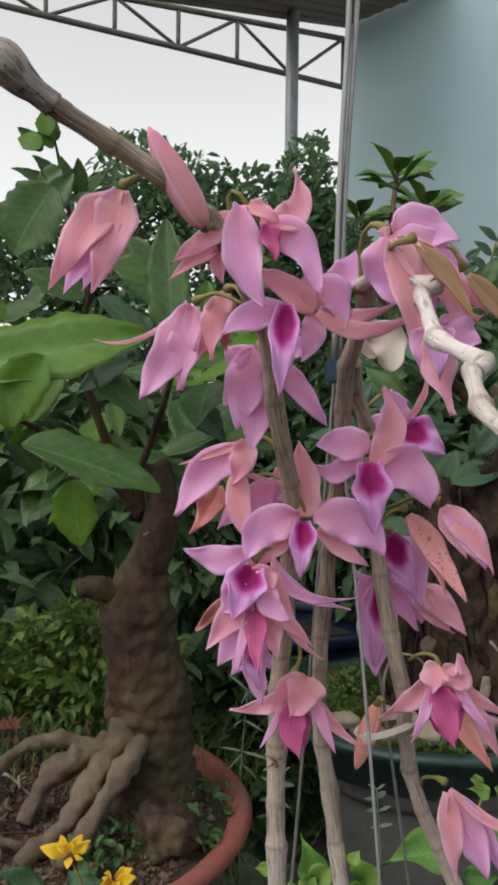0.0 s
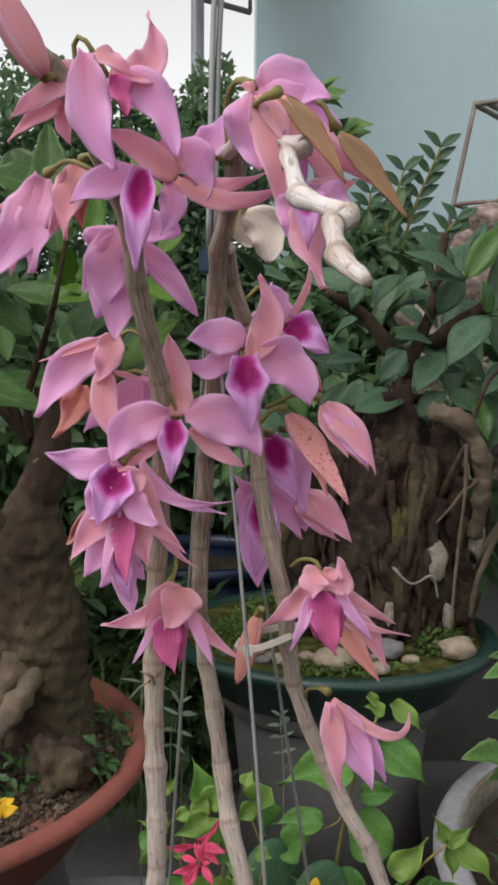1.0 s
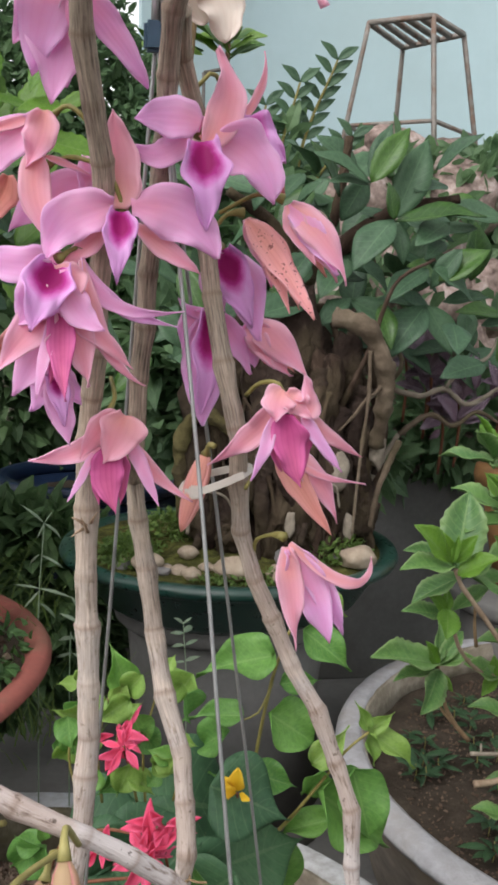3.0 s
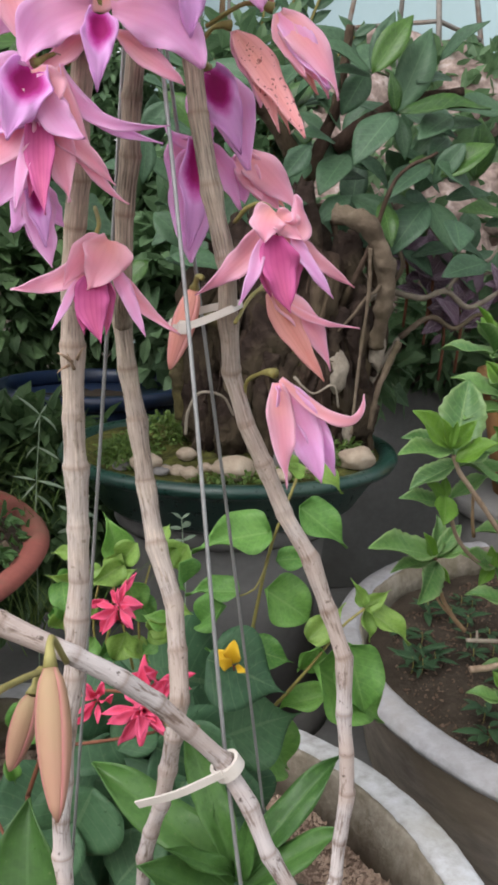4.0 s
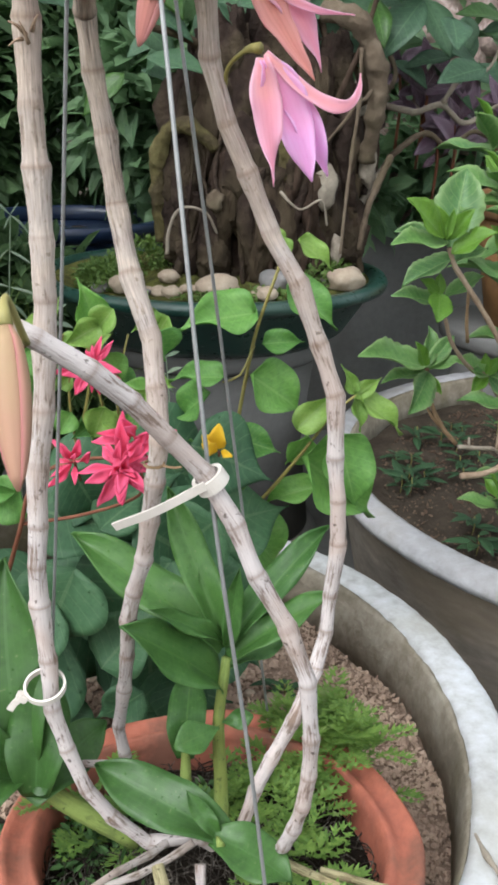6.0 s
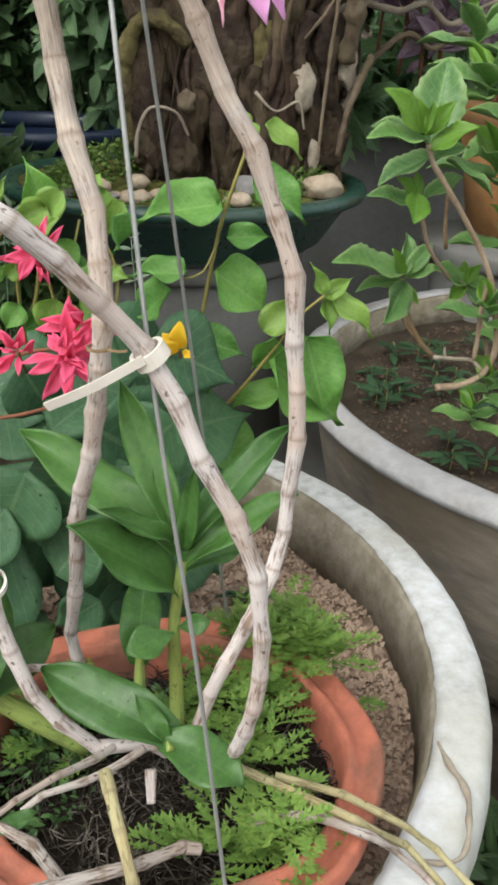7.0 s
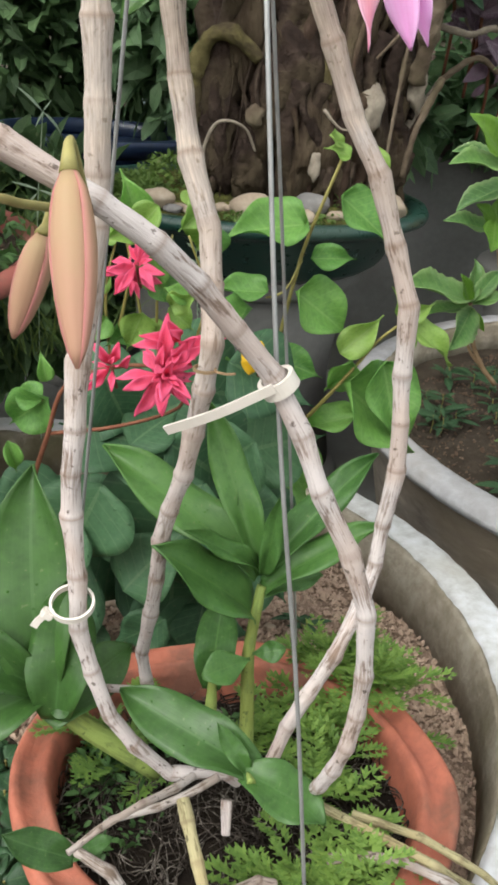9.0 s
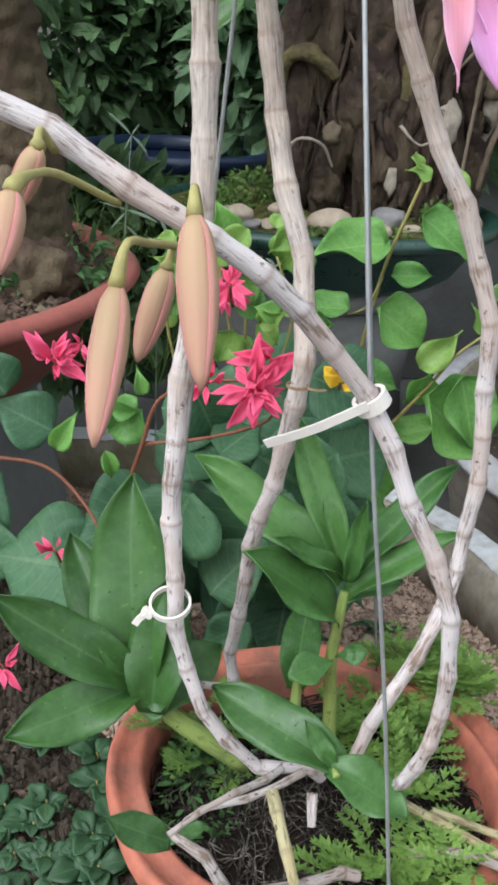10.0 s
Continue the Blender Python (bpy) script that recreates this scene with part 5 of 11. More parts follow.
bloom((0.1273, 0.5000, 1.2879), [(0.1166, 0.5050, 1.3000), (0.1219, 0.5065, 1.2999), (0.1273, 0.5000, 1.2879)],
      [("petal", (0.1235, 0.4984, 1.2781), (0.1197, 0.5000, 1.2660), 0.0231),
       ("sepal", (0.1307, 0.4916, 1.2666), (0.1342, 0.4900, 1.2405), 0.0193),
       ("petal", (0.1387, 0.4952, 1.2847), (0.1501, 0.4940, 1.2790), 0.0217),
       ("petal", (0.1352, 0.5004, 1.2813), (0.1431, 0.5040, 1.2724), 0.0231),
       ("sepal", (0.1403, 0.5001, 1.2927), (0.1533, 0.5040, 1.2949), 0.0129)],
      lip=((0.1274, 0.4800, 1.2646), 0.0180), label='pink flower turned downwards')
bloom((0.1141, 0.4900, 1.3317), [(0.0946, 0.5299, 1.3181), (0.1032, 0.5100, 1.3306), (0.1141, 0.4900, 1.3317)],
      [("withered_sepal", (0.1288, 0.4792, 1.3125), (0.1436, 0.4760, 1.2878), 0.0103),
       ("withered_sepal", (0.1295, 0.4864, 1.3138), (0.1449, 0.4900, 1.2908), 0.0093),
       ("withered_sepal", (0.1278, 0.4910, 1.3176), (0.1416, 0.4980, 1.2993), 0.0078),
       ("faded_sepal", (0.1277, 0.4836, 1.3142), (0.1414, 0.4840, 1.2920), 0.0063)], label='withered brown closed flower')
bloom((0.1424, 0.4970, 1.3164), [(0.1322, 0.5000, 1.3306), (0.1364, 0.5000, 1.3280), (0.1424, 0.4970, 1.3164)],
      [("withered_sepal", (0.1589, 0.4903, 1.2982), (0.1754, 0.4910, 1.2747), 0.0116),
       ("withered_sepal", (0.1588, 0.4955, 1.2999), (0.1753, 0.5010, 1.2783), 0.0107),
       ("faded_sepal", (0.1577, 0.4988, 1.3021), (0.1731, 0.5070, 1.2832), 0.0087)], label='withered brown closed flower')
bloom((0.1060, 0.6600, 1.3024), [(0.0964, 0.6353, 1.2832), (0.1015, 0.6515, 1.2988), (0.1060, 0.6600, 1.3024)],
      [("cream_petal", (0.1192, 0.6600, 1.2927), (0.1230, 0.6600, 1.2696), 0.0259),
       ("cream_petal", (0.1059, 0.6648, 1.2912), (0.1123, 0.6680, 1.2805), 0.0167)], label='faded cream petals')
bloom((0.1360, 0.7000, 1.2302), [(0.1077, 0.6654, 1.2456), (0.1189, 0.6700, 1.2538), (0.1360, 0.7000, 1.2302)],
      [("petal", (0.1306, 0.6928, 1.2458), (0.1251, 0.6900, 1.2583), 0.0262),
       ("sepal", (0.1571, 0.6964, 1.2527), (0.1525, 0.6940, 1.2754), 0.0058),
       ("petal", (0.1214, 0.7028, 1.2289), (0.1068, 0.7100, 1.2244), 0.0187)],
      lip=((0.1668, 0.6880, 1.2135), 0.0322), face=(0.35, -1, 0.1))
bloom((0.1037, 0.6260, 1.2108), [(0.1046, 0.6505, 1.2221), (0.1124, 0.6400, 1.2264), (0.1037, 0.6260, 1.2108)],
      [("sepal", (0.1310, 0.6240, 1.2330), (0.1140, 0.6300, 1.2590), 0.0204, (0.1080, 0.6260, 1.2050)),
       ("petal", (0.0880, 0.6230, 1.2240), (0.0700, 0.6280, 1.2190), 0.0241, (0.1060, 0.6260, 1.2180)),
       ("petal", (0.0850, 0.6260, 1.1930), (0.0680, 0.6300, 1.2060), 0.0156, (0.1000, 0.6300, 1.2140)),
       ("petal", (0.1380, 0.6220, 1.2080), (0.1470, 0.6240, 1.1780), 0.0313, (0.1120, 0.6280, 1.2100)),
       ("faded_sepal", (0.1428, 0.6380, 1.2192), (0.1571, 0.6460, 1.1842), 0.0152)],
      lip=((0.1080, 0.6080, 1.1640), 0.0290, (0.1050, 0.6200, 1.2090)))
bloom((0.0247, 0.6400, 1.2166), [(0.0499, 0.6246, 1.2108), (0.0356, 0.6300, 1.2236), (0.0247, 0.6400, 1.2166)],
      [("sepal", (0.0010, 0.6340, 1.2120), (-0.0230, 0.6360, 1.2040), 0.0061, (0.0230, 0.6400, 1.2210)),
       ("sepal", (0.0240, 0.6290, 1.2050), (0.0130, 0.6300, 1.1910), 0.0190, (0.0230, 0.6360, 1.2220)),
       ("petal", (-0.0040, 0.6330, 1.2030), (-0.0250, 0.6340, 1.1690), 0.0261, (0.0170, 0.6400, 1.2160)),
       ("faded_sepal", (0.0010, 0.6450, 1.1750), (-0.0160, 0.6500, 1.1550), 0.0190, (0.0030, 0.6480, 1.1890)),
       ("sepal", (0.0130, 0.6260, 1.1750), (0.0300, 0.6260, 1.1490), 0.0180, (0.0190, 0.6340, 1.2010)),
       ("sepal", (0.0360, 0.6350, 1.1950), (0.0480, 0.6420, 1.1900), 0.0040, (0.0230, 0.6360, 1.1980))], label='half-open pink flower turned sideways')
bloom((0.0206, 0.6350, 1.1898), [(0.0497, 0.6295, 1.1953), (0.0350, 0.6365, 1.1985), (0.0206, 0.6350, 1.1898)],
      [("petal", (0.0240, 0.6460, 1.1830), (0.0030, 0.6480, 1.1590), 0.0201, (0.0490, 0.6520, 1.1900)),
       ("petal", (0.0480, 0.6490, 1.1840), (0.0420, 0.6520, 1.1680), 0.0140, (0.0440, 0.6540, 1.2020)),
       ("closed_lip", (0.0400, 0.6360, 1.1710), (0.0330, 0.6380, 1.1600), 0.0120, (0.0480, 0.6420, 1.1780))], face=(0.5, -1, 0.1))
bloom((0.0647, 0.6180, 1.1683), [(0.0535, 0.6245, 1.1919), (0.0588, 0.6200, 1.1849), (0.0647, 0.6180, 1.1683)],
      [("sepal", (0.0630, 0.6170, 1.1980), (0.0580, 0.6220, 1.2220), 0.0265, (0.0620, 0.6200, 1.1710)),
       ("petal", (0.0300, 0.6120, 1.1660), (0.0240, 0.6140, 1.1430), 0.0264, (0.0590, 0.6180, 1.1720)),
       ("petal", (0.1020, 0.6150, 1.1770), (0.1140, 0.6200, 1.1470), 0.0301, (0.0680, 0.6180, 1.1730)),
       ("sepal", (0.0410, 0.6160, 1.1460), (0.0250, 0.6180, 1.1350), 0.0108, (0.0570, 0.6240, 1.1620)),
       ("sepal", (0.0930, 0.6180, 1.1480), (0.1060, 0.6220, 1.1390), 0.0120, (0.0710, 0.6240, 1.1630)),
       ("petal", (0.0060, 0.6260, 1.1360), (-0.0190, 0.6320, 1.1470), 0.0192, (0.0360, 0.6280, 1.1450))],
      lip=((0.0600, 0.5980, 1.1350), 0.0200, (0.0620, 0.6120, 1.1700)))
bloom((0.0299, 0.6060, 1.1414), [(0.0469, 0.6244, 1.1463), (0.0390, 0.6195, 1.1498), (0.0299, 0.6060, 1.1414)],
      [("petal", (0.0350, 0.5960, 1.1120), (0.0540, 0.5940, 1.1080), 0.0165, (0.0340, 0.6030, 1.1380)),
       ("sepal", (0.0338, 0.6011, 1.1305), (0.0377, 0.6000, 1.1169), 0.0218),
       ("petal", (0.0199, 0.6034, 1.1273), (0.0100, 0.6060, 1.1095), 0.0286)],
      lip=((0.0170, 0.5920, 1.1090), 0.0299))
bloom((0.0319, 0.6100, 1.1222), [(0.0466, 0.6293, 1.1340), (0.0401, 0.6240, 1.1341), (0.0319, 0.6100, 1.1222)],
      [("faded_sepal", (0.0025, 0.6640, 1.1008), (-0.0175, 0.7000, 1.0701), 0.0132),
       ("sepal", (0.0154, 0.6035, 1.1060), (-0.0010, 0.6040, 1.0848), 0.0206),
       ("petal", (0.0253, 0.6003, 1.0998), (0.0187, 0.5980, 1.0721), 0.0074),
       ("sepal", (0.0391, 0.6047, 1.1024), (0.0463, 0.6060, 1.0779), 0.0184),
       ("sepal", (0.0509, 0.6064, 1.1072), (0.0698, 0.6100, 1.0871), 0.0125),
       ("sepal", (0.0442, 0.6114, 1.1103), (0.0565, 0.6180, 1.0946), 0.0162),
       ("closed_lip", (0.0326, 0.5983, 1.0994), (0.0334, 0.5940, 1.0713), 0.0154),
       ("closed_lip", (0.0295, 0.6029, 1.1029), (0.0272, 0.6020, 1.0793), 0.0124),
       ("petal", (0.0191, 0.6080, 1.0998), (0.0062, 0.6140, 1.0718), 0.0248)], label='pink star-shaped flower hanging down')
bloom((0.1251, 0.6720, 1.1548), [(0.1115, 0.6561, 1.1509), (0.1192, 0.6675, 1.1588), (0.1251, 0.6720, 1.1548)],
      [("petal", (0.1371, 0.6709, 1.1308), (0.1492, 0.6780, 1.1010), 0.0272),
       ("petal", (0.1239, 0.6731, 1.1367), (0.1227, 0.6800, 1.1145), 0.0226)],
      lip=((0.1421, 0.6580, 1.1110), 0.0267), face=(-0.2, -1, 0.1))
bloom((0.1216, 0.6900, 1.1190), [(0.1213, 0.6614, 1.1181), (0.1225, 0.6790, 1.1245), (0.1216, 0.6900, 1.1190)],
      [("petal", (0.1135, 0.6900, 1.0845), (0.1191, 0.6900, 1.0458), 0.0304),
       ("petal", (0.1135, 0.6907, 1.1067), (0.1055, 0.6960, 1.0910), 0.0203),
       ("petal", (0.1357, 0.6915, 1.1012), (0.1499, 0.7000, 1.0784), 0.0171),
       ("petal", (0.1269, 0.6931, 1.1194), (0.1323, 0.6980, 1.1185), 0.0195),
       ("petal", (0.1171, 0.6918, 1.0930), (0.1126, 0.7020, 1.0611), 0.0218),
       ("petal", (0.1115, 0.6900, 1.1131), (0.1013, 0.6900, 1.1255), 0.0078)],
      lip=((0.1170, 0.6800, 1.0548), 0.0235), label='pale lilac flower behind the canes')
bloom((0.0284, 0.6250, 1.0880), [(0.0398, 0.6591, 1.0967), (0.0356, 0.6465, 1.0983), (0.0284, 0.6250, 1.0880)],
      [("petal", (0.0324, 0.6199, 1.0684), (0.0363, 0.6210, 1.0444), 0.0164),
       ("petal", (0.0220, 0.6249, 1.0764), (0.0155, 0.6290, 1.0619), 0.0151),
       ("petal", (0.0279, 0.6265, 1.0727), (0.0274, 0.6330, 1.0539), 0.0151),
       ("petal", (0.0354, 0.6280, 1.0784), (0.0424, 0.6350, 1.0660), 0.0137)],
      lip=((0.0333, 0.6130, 1.0573), 0.0148), label='pale lilac flower behind the canes')
bloom((0.0406, 0.6150, 1.1461), [(0.0467, 0.6394, 1.1582), (0.0441, 0.6315, 1.1582), (0.0406, 0.6150, 1.1461)],
      [("petal", (0.0484, 0.6174, 1.1112), (0.0975, 0.6190, 1.1184), 0.0082),
       ("petal", (0.0570, 0.6222, 1.1133), (0.0939, 0.6270, 1.1122), 0.0075),
       ("sepal", (0.0510, 0.6126, 1.0971), (0.0751, 0.6110, 1.0766), 0.0103)], label='pink flower with long narrow sepals')
bloom((0.1340, 0.6450, 1.1729), [(0.1134, 0.6560, 1.1588), (0.1242, 0.6500, 1.1734), (0.1340, 0.6450, 1.1729)],
      [("spotted_sepal", (0.1528, 0.6300, 1.1477), (0.1715, 0.6250, 1.1153), 0.0176),
       ("spotted_sepal", (0.1470, 0.6368, 1.1489), (0.1600, 0.6370, 1.1187), 0.0125),
       ("sepal", (0.1429, 0.6439, 1.1551), (0.1517, 0.6490, 1.1328), 0.0155),
       ("faded_sepal", (0.1529, 0.6454, 1.1499), (0.1718, 0.6550, 1.1202), 0.0126)], label='closed salmon flower with dark spots')
bloom((0.1545, 0.6300, 1.1799), [(0.1211, 0.6559, 1.1748), (0.1400, 0.6400, 1.1844), (0.1545, 0.6300, 1.1799)],
      [("sepal", (0.1719, 0.6190, 1.1609), (0.1892, 0.6160, 1.1362), 0.0190),
       ("sepal", (0.1696, 0.6243, 1.1609), (0.1847, 0.6260, 1.1366), 0.0167),
       ("faded_sepal", (0.1678, 0.6306, 1.1623), (0.1811, 0.6380, 1.1399), 0.0124),
       ("sepal", (0.1626, 0.6243, 1.1647), (0.1707, 0.6240, 1.1457), 0.0129),
       ("petal", (0.1682, 0.6215, 1.1623), (0.1819, 0.6200, 1.1398), 0.0153)], label='half-closed salmon pink flower')
bloom((0.1480, 0.7000, 1.1133), [(0.1175, 0.6563, 1.1311), (0.1338, 0.6815, 1.1282), (0.1480, 0.7000, 1.1133)],
      [("sepal", (0.1665, 0.6913, 1.0982), (0.1850, 0.6900, 1.0778), 0.0221),
       ("sepal", (0.1618, 0.6958, 1.0976), (0.1757, 0.6980, 1.0774), 0.0195),
       ("faded_sepal", (0.1652, 0.7006, 1.0988), (0.1825, 0.7080, 1.0795), 0.0139),
       ("petal", (0.1508, 0.7008, 1.0994), (0.1537, 0.7060, 1.0823), 0.0219),
       ("sepal", (0.1562, 0.6945, 1.0996), (0.1644, 0.6940, 1.0823), 0.0153)], label='half-closed salmon pink flower')
bloom((0.0564, 0.6450, 1.0542), [(0.0605, 0.6790, 1.0769), (0.0620, 0.6600, 1.0662), (0.0564, 0.6450, 1.0542)],
      [("sepal", (0.0660, 0.6320, 1.0490), (0.0550, 0.6330, 1.0320), 0.0280, (0.0680, 0.6390, 1.0590)),
       ("sepal", (0.0530, 0.6370, 1.0520), (0.0420, 0.6390, 1.0340), 0.0190, (0.0660, 0.6420, 1.0560)),
       ("sepal", (0.0390, 0.6440, 1.0320), (0.0130, 0.6510, 1.0310), 0.0140, (0.0630, 0.6450, 1.0530)),
       ("petal", (0.0450, 0.6330, 1.0260), (0.0350, 0.6350, 1.0100), 0.0050, (0.0490, 0.6390, 1.0370)),
       ("petal", (0.0760, 0.6380, 1.0330), (0.0870, 0.6390, 1.0060), 0.0090, (0.0700, 0.6450, 1.0440)),
       ("sepal", (0.0780, 0.6450, 1.0250), (0.1080, 0.6490, 1.0060), 0.0100, (0.0710, 0.6490, 1.0430)),
       ("closed_lip", (0.0560, 0.6320, 1.0230), (0.0620, 0.6350, 1.0030), 0.0190, (0.0580, 0.6370, 1.0410)),
       ("closed_lip", (0.0510, 0.6380, 1.0250), (0.0530, 0.6410, 1.0070), 0.0120, (0.0560, 0.6420, 1.0390)),
       ("closed_lip", (0.0670, 0.6380, 1.0270), (0.0650, 0.6410, 1.0070), 0.0110, (0.0620, 0.6420, 1.0390))], label='pink star-shaped flower hanging down')
bloom((0.1542, 0.6150, 1.0670), [(0.1377, 0.6463, 1.0704), (0.1428, 0.6300, 1.0790), (0.1511, 0.6200, 1.0795), (0.1542, 0.6150, 1.0670)],
      [("sepal", (0.1460, 0.6030, 1.0700), (0.1470, 0.6050, 1.0600), 0.0190, (0.1520, 0.6090, 1.0770)),
       ("sepal", (0.1730, 0.6070, 1.0660), (0.1630, 0.6090, 1.0850), 0.0160, (0.1590, 0.6130, 1.0630)),
       ("sepal", (0.1590, 0.6060, 1.0690), (0.1680, 0.6090, 1.0620), 0.0170, (0.1530, 0.6110, 1.0750)),
       ("sepal", (0.1410, 0.6260, 1.0460), (0.1160, 0.6450, 1.0300), 0.0150, (0.1540, 0.6150, 1.0730)),
       ("sepal", (0.1780, 0.6200, 1.0510), (0.2050, 0.6310, 1.0360), 0.0100, (0.1650, 0.6170, 1.0630)),
       ("petal", (0.1430, 0.6040, 1.0490), (0.1340, 0.6050, 1.0270), 0.0080, (0.1480, 0.6110, 1.0640)),
       ("petal", (0.1680, 0.6060, 1.0540), (0.1870, 0.6090, 1.0310), 0.0080, (0.1630, 0.6110, 1.0640)),
       ("closed_lip", (0.1520, 0.6040, 1.0440), (0.1630, 0.6070, 1.0230), 0.0210, (0.1540, 0.6080, 1.0640)),
       ("closed_lip", (0.1470, 0.6090, 1.0480), (0.1530, 0.6130, 1.0310), 0.0130, (0.1520, 0.6130, 1.0620)),
       ("closed_lip", (0.1650, 0.6090, 1.0480), (0.1670, 0.6130, 1.0330), 0.0120, (0.1600, 0.6130, 1.0620))], label='pink star-shaped flower hanging down')
bloom((0.1649, 0.6450, 0.9812), [(0.1532, 0.6878, 0.9624), (0.1537, 0.6800, 0.9743), (0.1601, 0.6600, 0.9827), (0.1649, 0.6450, 0.9812)],
      [("sepal", (0.1633, 0.6414, 0.9494), (0.1733, 0.6390, 0.9146), 0.0174),
       ("petal", (0.1837, 0.6450, 0.9490), (0.1945, 0.6450, 0.9160), 0.0224),
       ("petal", (0.1929, 0.6486, 0.9535), (0.2050, 0.6510, 0.9183), 0.0166),
       ("sepal", (0.2178, 0.6426, 0.9363), (0.2181, 0.6410, 0.9721), 0.0084)], label='closed pink bell-shaped flower')
bloom((0.1718, 0.7156, 1.0283), [(0.1407, 0.6546, 1.0129), (0.1545, 0.6856, 1.0248), (0.1656, 0.7056, 1.0299), (0.1718, 0.7156, 1.0283)],
      [("faded_sepal", (0.1897, 0.7120, 0.9985), (0.2113, 0.7096, 0.9690), 0.0179),
       ("sepal", (0.2051, 0.7180, 1.0087), (0.2190, 0.7196, 0.9739), 0.0177),
       ("faded_sepal", (0.1843, 0.7204, 1.0015), (0.2076, 0.7236, 0.9847), 0.0115),
       ("sepal", (0.2093, 0.7120, 0.9995), (0.2316, 0.7096, 1.0088), 0.0053)], label='half-closed orange flower')
closed_bud((0.1181, 0.6700, 1.0311), (0.1038, 0.6700, 0.9831), 0.0063, [(0.1213, 0.6554, 1.0384), (0.1189, 0.6600, 1.0391), (0.1181, 0.6700, 1.0311)], 8, mat=FADED, label='small closed orange bud')
closed_bud((0.0343, 0.5030, 0.8732), (0.0367, 0.4730, 0.8157), 0.0070, [(0.0409, 0.5451, 0.8557), (0.0347, 0.5150, 0.8822), (0.0343, 0.5030, 0.8732)], 21)
closed_bud((0.0056, 0.4900, 0.8495), (-0.0020, 0.4600, 0.7985), 0.0063, [(0.0338, 0.5453, 0.8531), (0.0189, 0.5200, 0.8593), (0.0094, 0.4950, 0.8643), (0.0056, 0.4900, 0.8495)], 22)
closed_bud((0.0249, 0.5300, 0.8467), (0.0131, 0.5300, 0.8072), 0.0057, [(0.0339, 0.5451, 0.8503), (0.0282, 0.5410, 0.8544), (0.0249, 0.5300, 0.8467)], 23)
closed_bud((-0.0284, 0.4750, 0.8847), (-0.0321, 0.4550, 0.8610), 0.0055, [(0.0053, 0.5444, 0.8701), (-0.0165, 0.5100, 0.8861), (-0.0261, 0.4800, 0.8881), (-0.0284, 0.4750, 0.8847)], 24)
closed_bud((-0.0241, 0.5200, 0.8938), (-0.0361, 0.5300, 0.8671), 0.0049, [(-0.0199, 0.5461, 0.8896), (-0.0242, 0.5345, 0.8988), (-0.0241, 0.5200, 0.8938)], 25)


# ---- young green shoots in the orchid's pot ----
STRAP = blade("strap", 1.0, 0.30, 0.26, 0.30, 0.16, 2, 21, 9, 0.005)
PADDLE = blade("paddle", 1.0, 0.42, 0.25, 0.2, 0.08, 4, 15, 9, 0.006)
SHOOT = thing("orchid_shoot", 'young leafy orchid shoot with broad green strap leaves', "orchid shoot")
part("stem", tube("stem", [(0.1658, 0.7350, 0.4051), (0.1662, 0.7450, 0.4408), (0.1656, 0.7550, 0.4865), (0.1713, 0.7630, 0.5240), (0.1736, 0.7650, 0.5400)], lambda u, s: 0.0062 + (0.004 - 0.0062) * u, 8, 0.01), CANE_GREEN, SHOOT)
put_leaf("leaf", STRAP, LEAF_ORCHID_YOUNG, SHOOT, (0.1701, 0.7650, 0.5502), (0.0579, 0.8150, 0.6466), face=(0.4, -0.7, 0.8), wide=0.87)
put_leaf("leaf", STRAP, LEAF_ORCHID_YOUNG, SHOOT, (0.1675, 0.7650, 0.5626), (0.1321, 0.7950, 0.6800), face=(0.2, -1, 0.3), wide=0.73)
put_leaf("leaf", STRAP, LEAF_ORCHID_YOUNG, SHOOT, (0.1686, 0.7650, 0.5154), (0.1012, 0.7250, 0.6040), face=(0.3, -0.5, 1), wide=1.33)
put_leaf("leaf", STRAP, LEAF_ORCHID_YOUNG, SHOOT, (0.1752, 0.7650, 0.5547), (0.2600, 0.7950, 0.6463), face=(-0.4, -0.8, 0.6), wide=0.73)
put_leaf("leaf", STRAP, LEAF_ORCHID_YOUNG, SHOOT, (0.1753, 0.7650, 0.5374), (0.2485, 0.7450, 0.6118), face=(-0.2, -0.6, 1), wide=0.87)
put_leaf("leaf", STRAP, LEAF_ORCHID_YOUNG, SHOOT, (0.1743, 0.7650, 0.5498), (0.1780, 0.7450, 0.6236), face=(-0.1, -1, 0.2), wide=0.67)
put_leaf("leaf", STRAP, LEAF_ORCHID_YOUNG, SHOOT, (0.1692, 0.7650, 0.5552), (0.1178, 0.7350, 0.6093), face=(0.3, -0.6, 0.9), wide=0.67)
put_leaf("leaf", STRAP, LEAF_ORCHID_YOUNG, SHOOT, (0.1718, 0.7650, 0.5501), (0.1539, 0.7750, 0.6215), face=(0.2, -1, 0.2), wide=0.67)
put_leaf("leaf", STRAP, LEAF_ORCHID_YOUNG, SHOOT, (0.1744, 0.7650, 0.5449), (0.2124, 0.7850, 0.5984), face=(-0.3, -1, 0.3), wide=0.67)
put_leaf("leaf", STRAP, LEAF_ORCHID_YOUNG, SHOOT, (0.1736, 0.7650, 0.5325), (0.2319, 0.7950, 0.5391), face=(-0.2, -0.6, 1), wide=1.13)
part("stem", tube("stem", [(0.1370, 0.7400, 0.4436), (0.1377, 0.7450, 0.4582), (0.1382, 0.7480, 0.4742)], lambda u, s: 0.005 + (0.003 - 0.005) * u, 8, 0.01), CANE_GREEN, SHOOT)
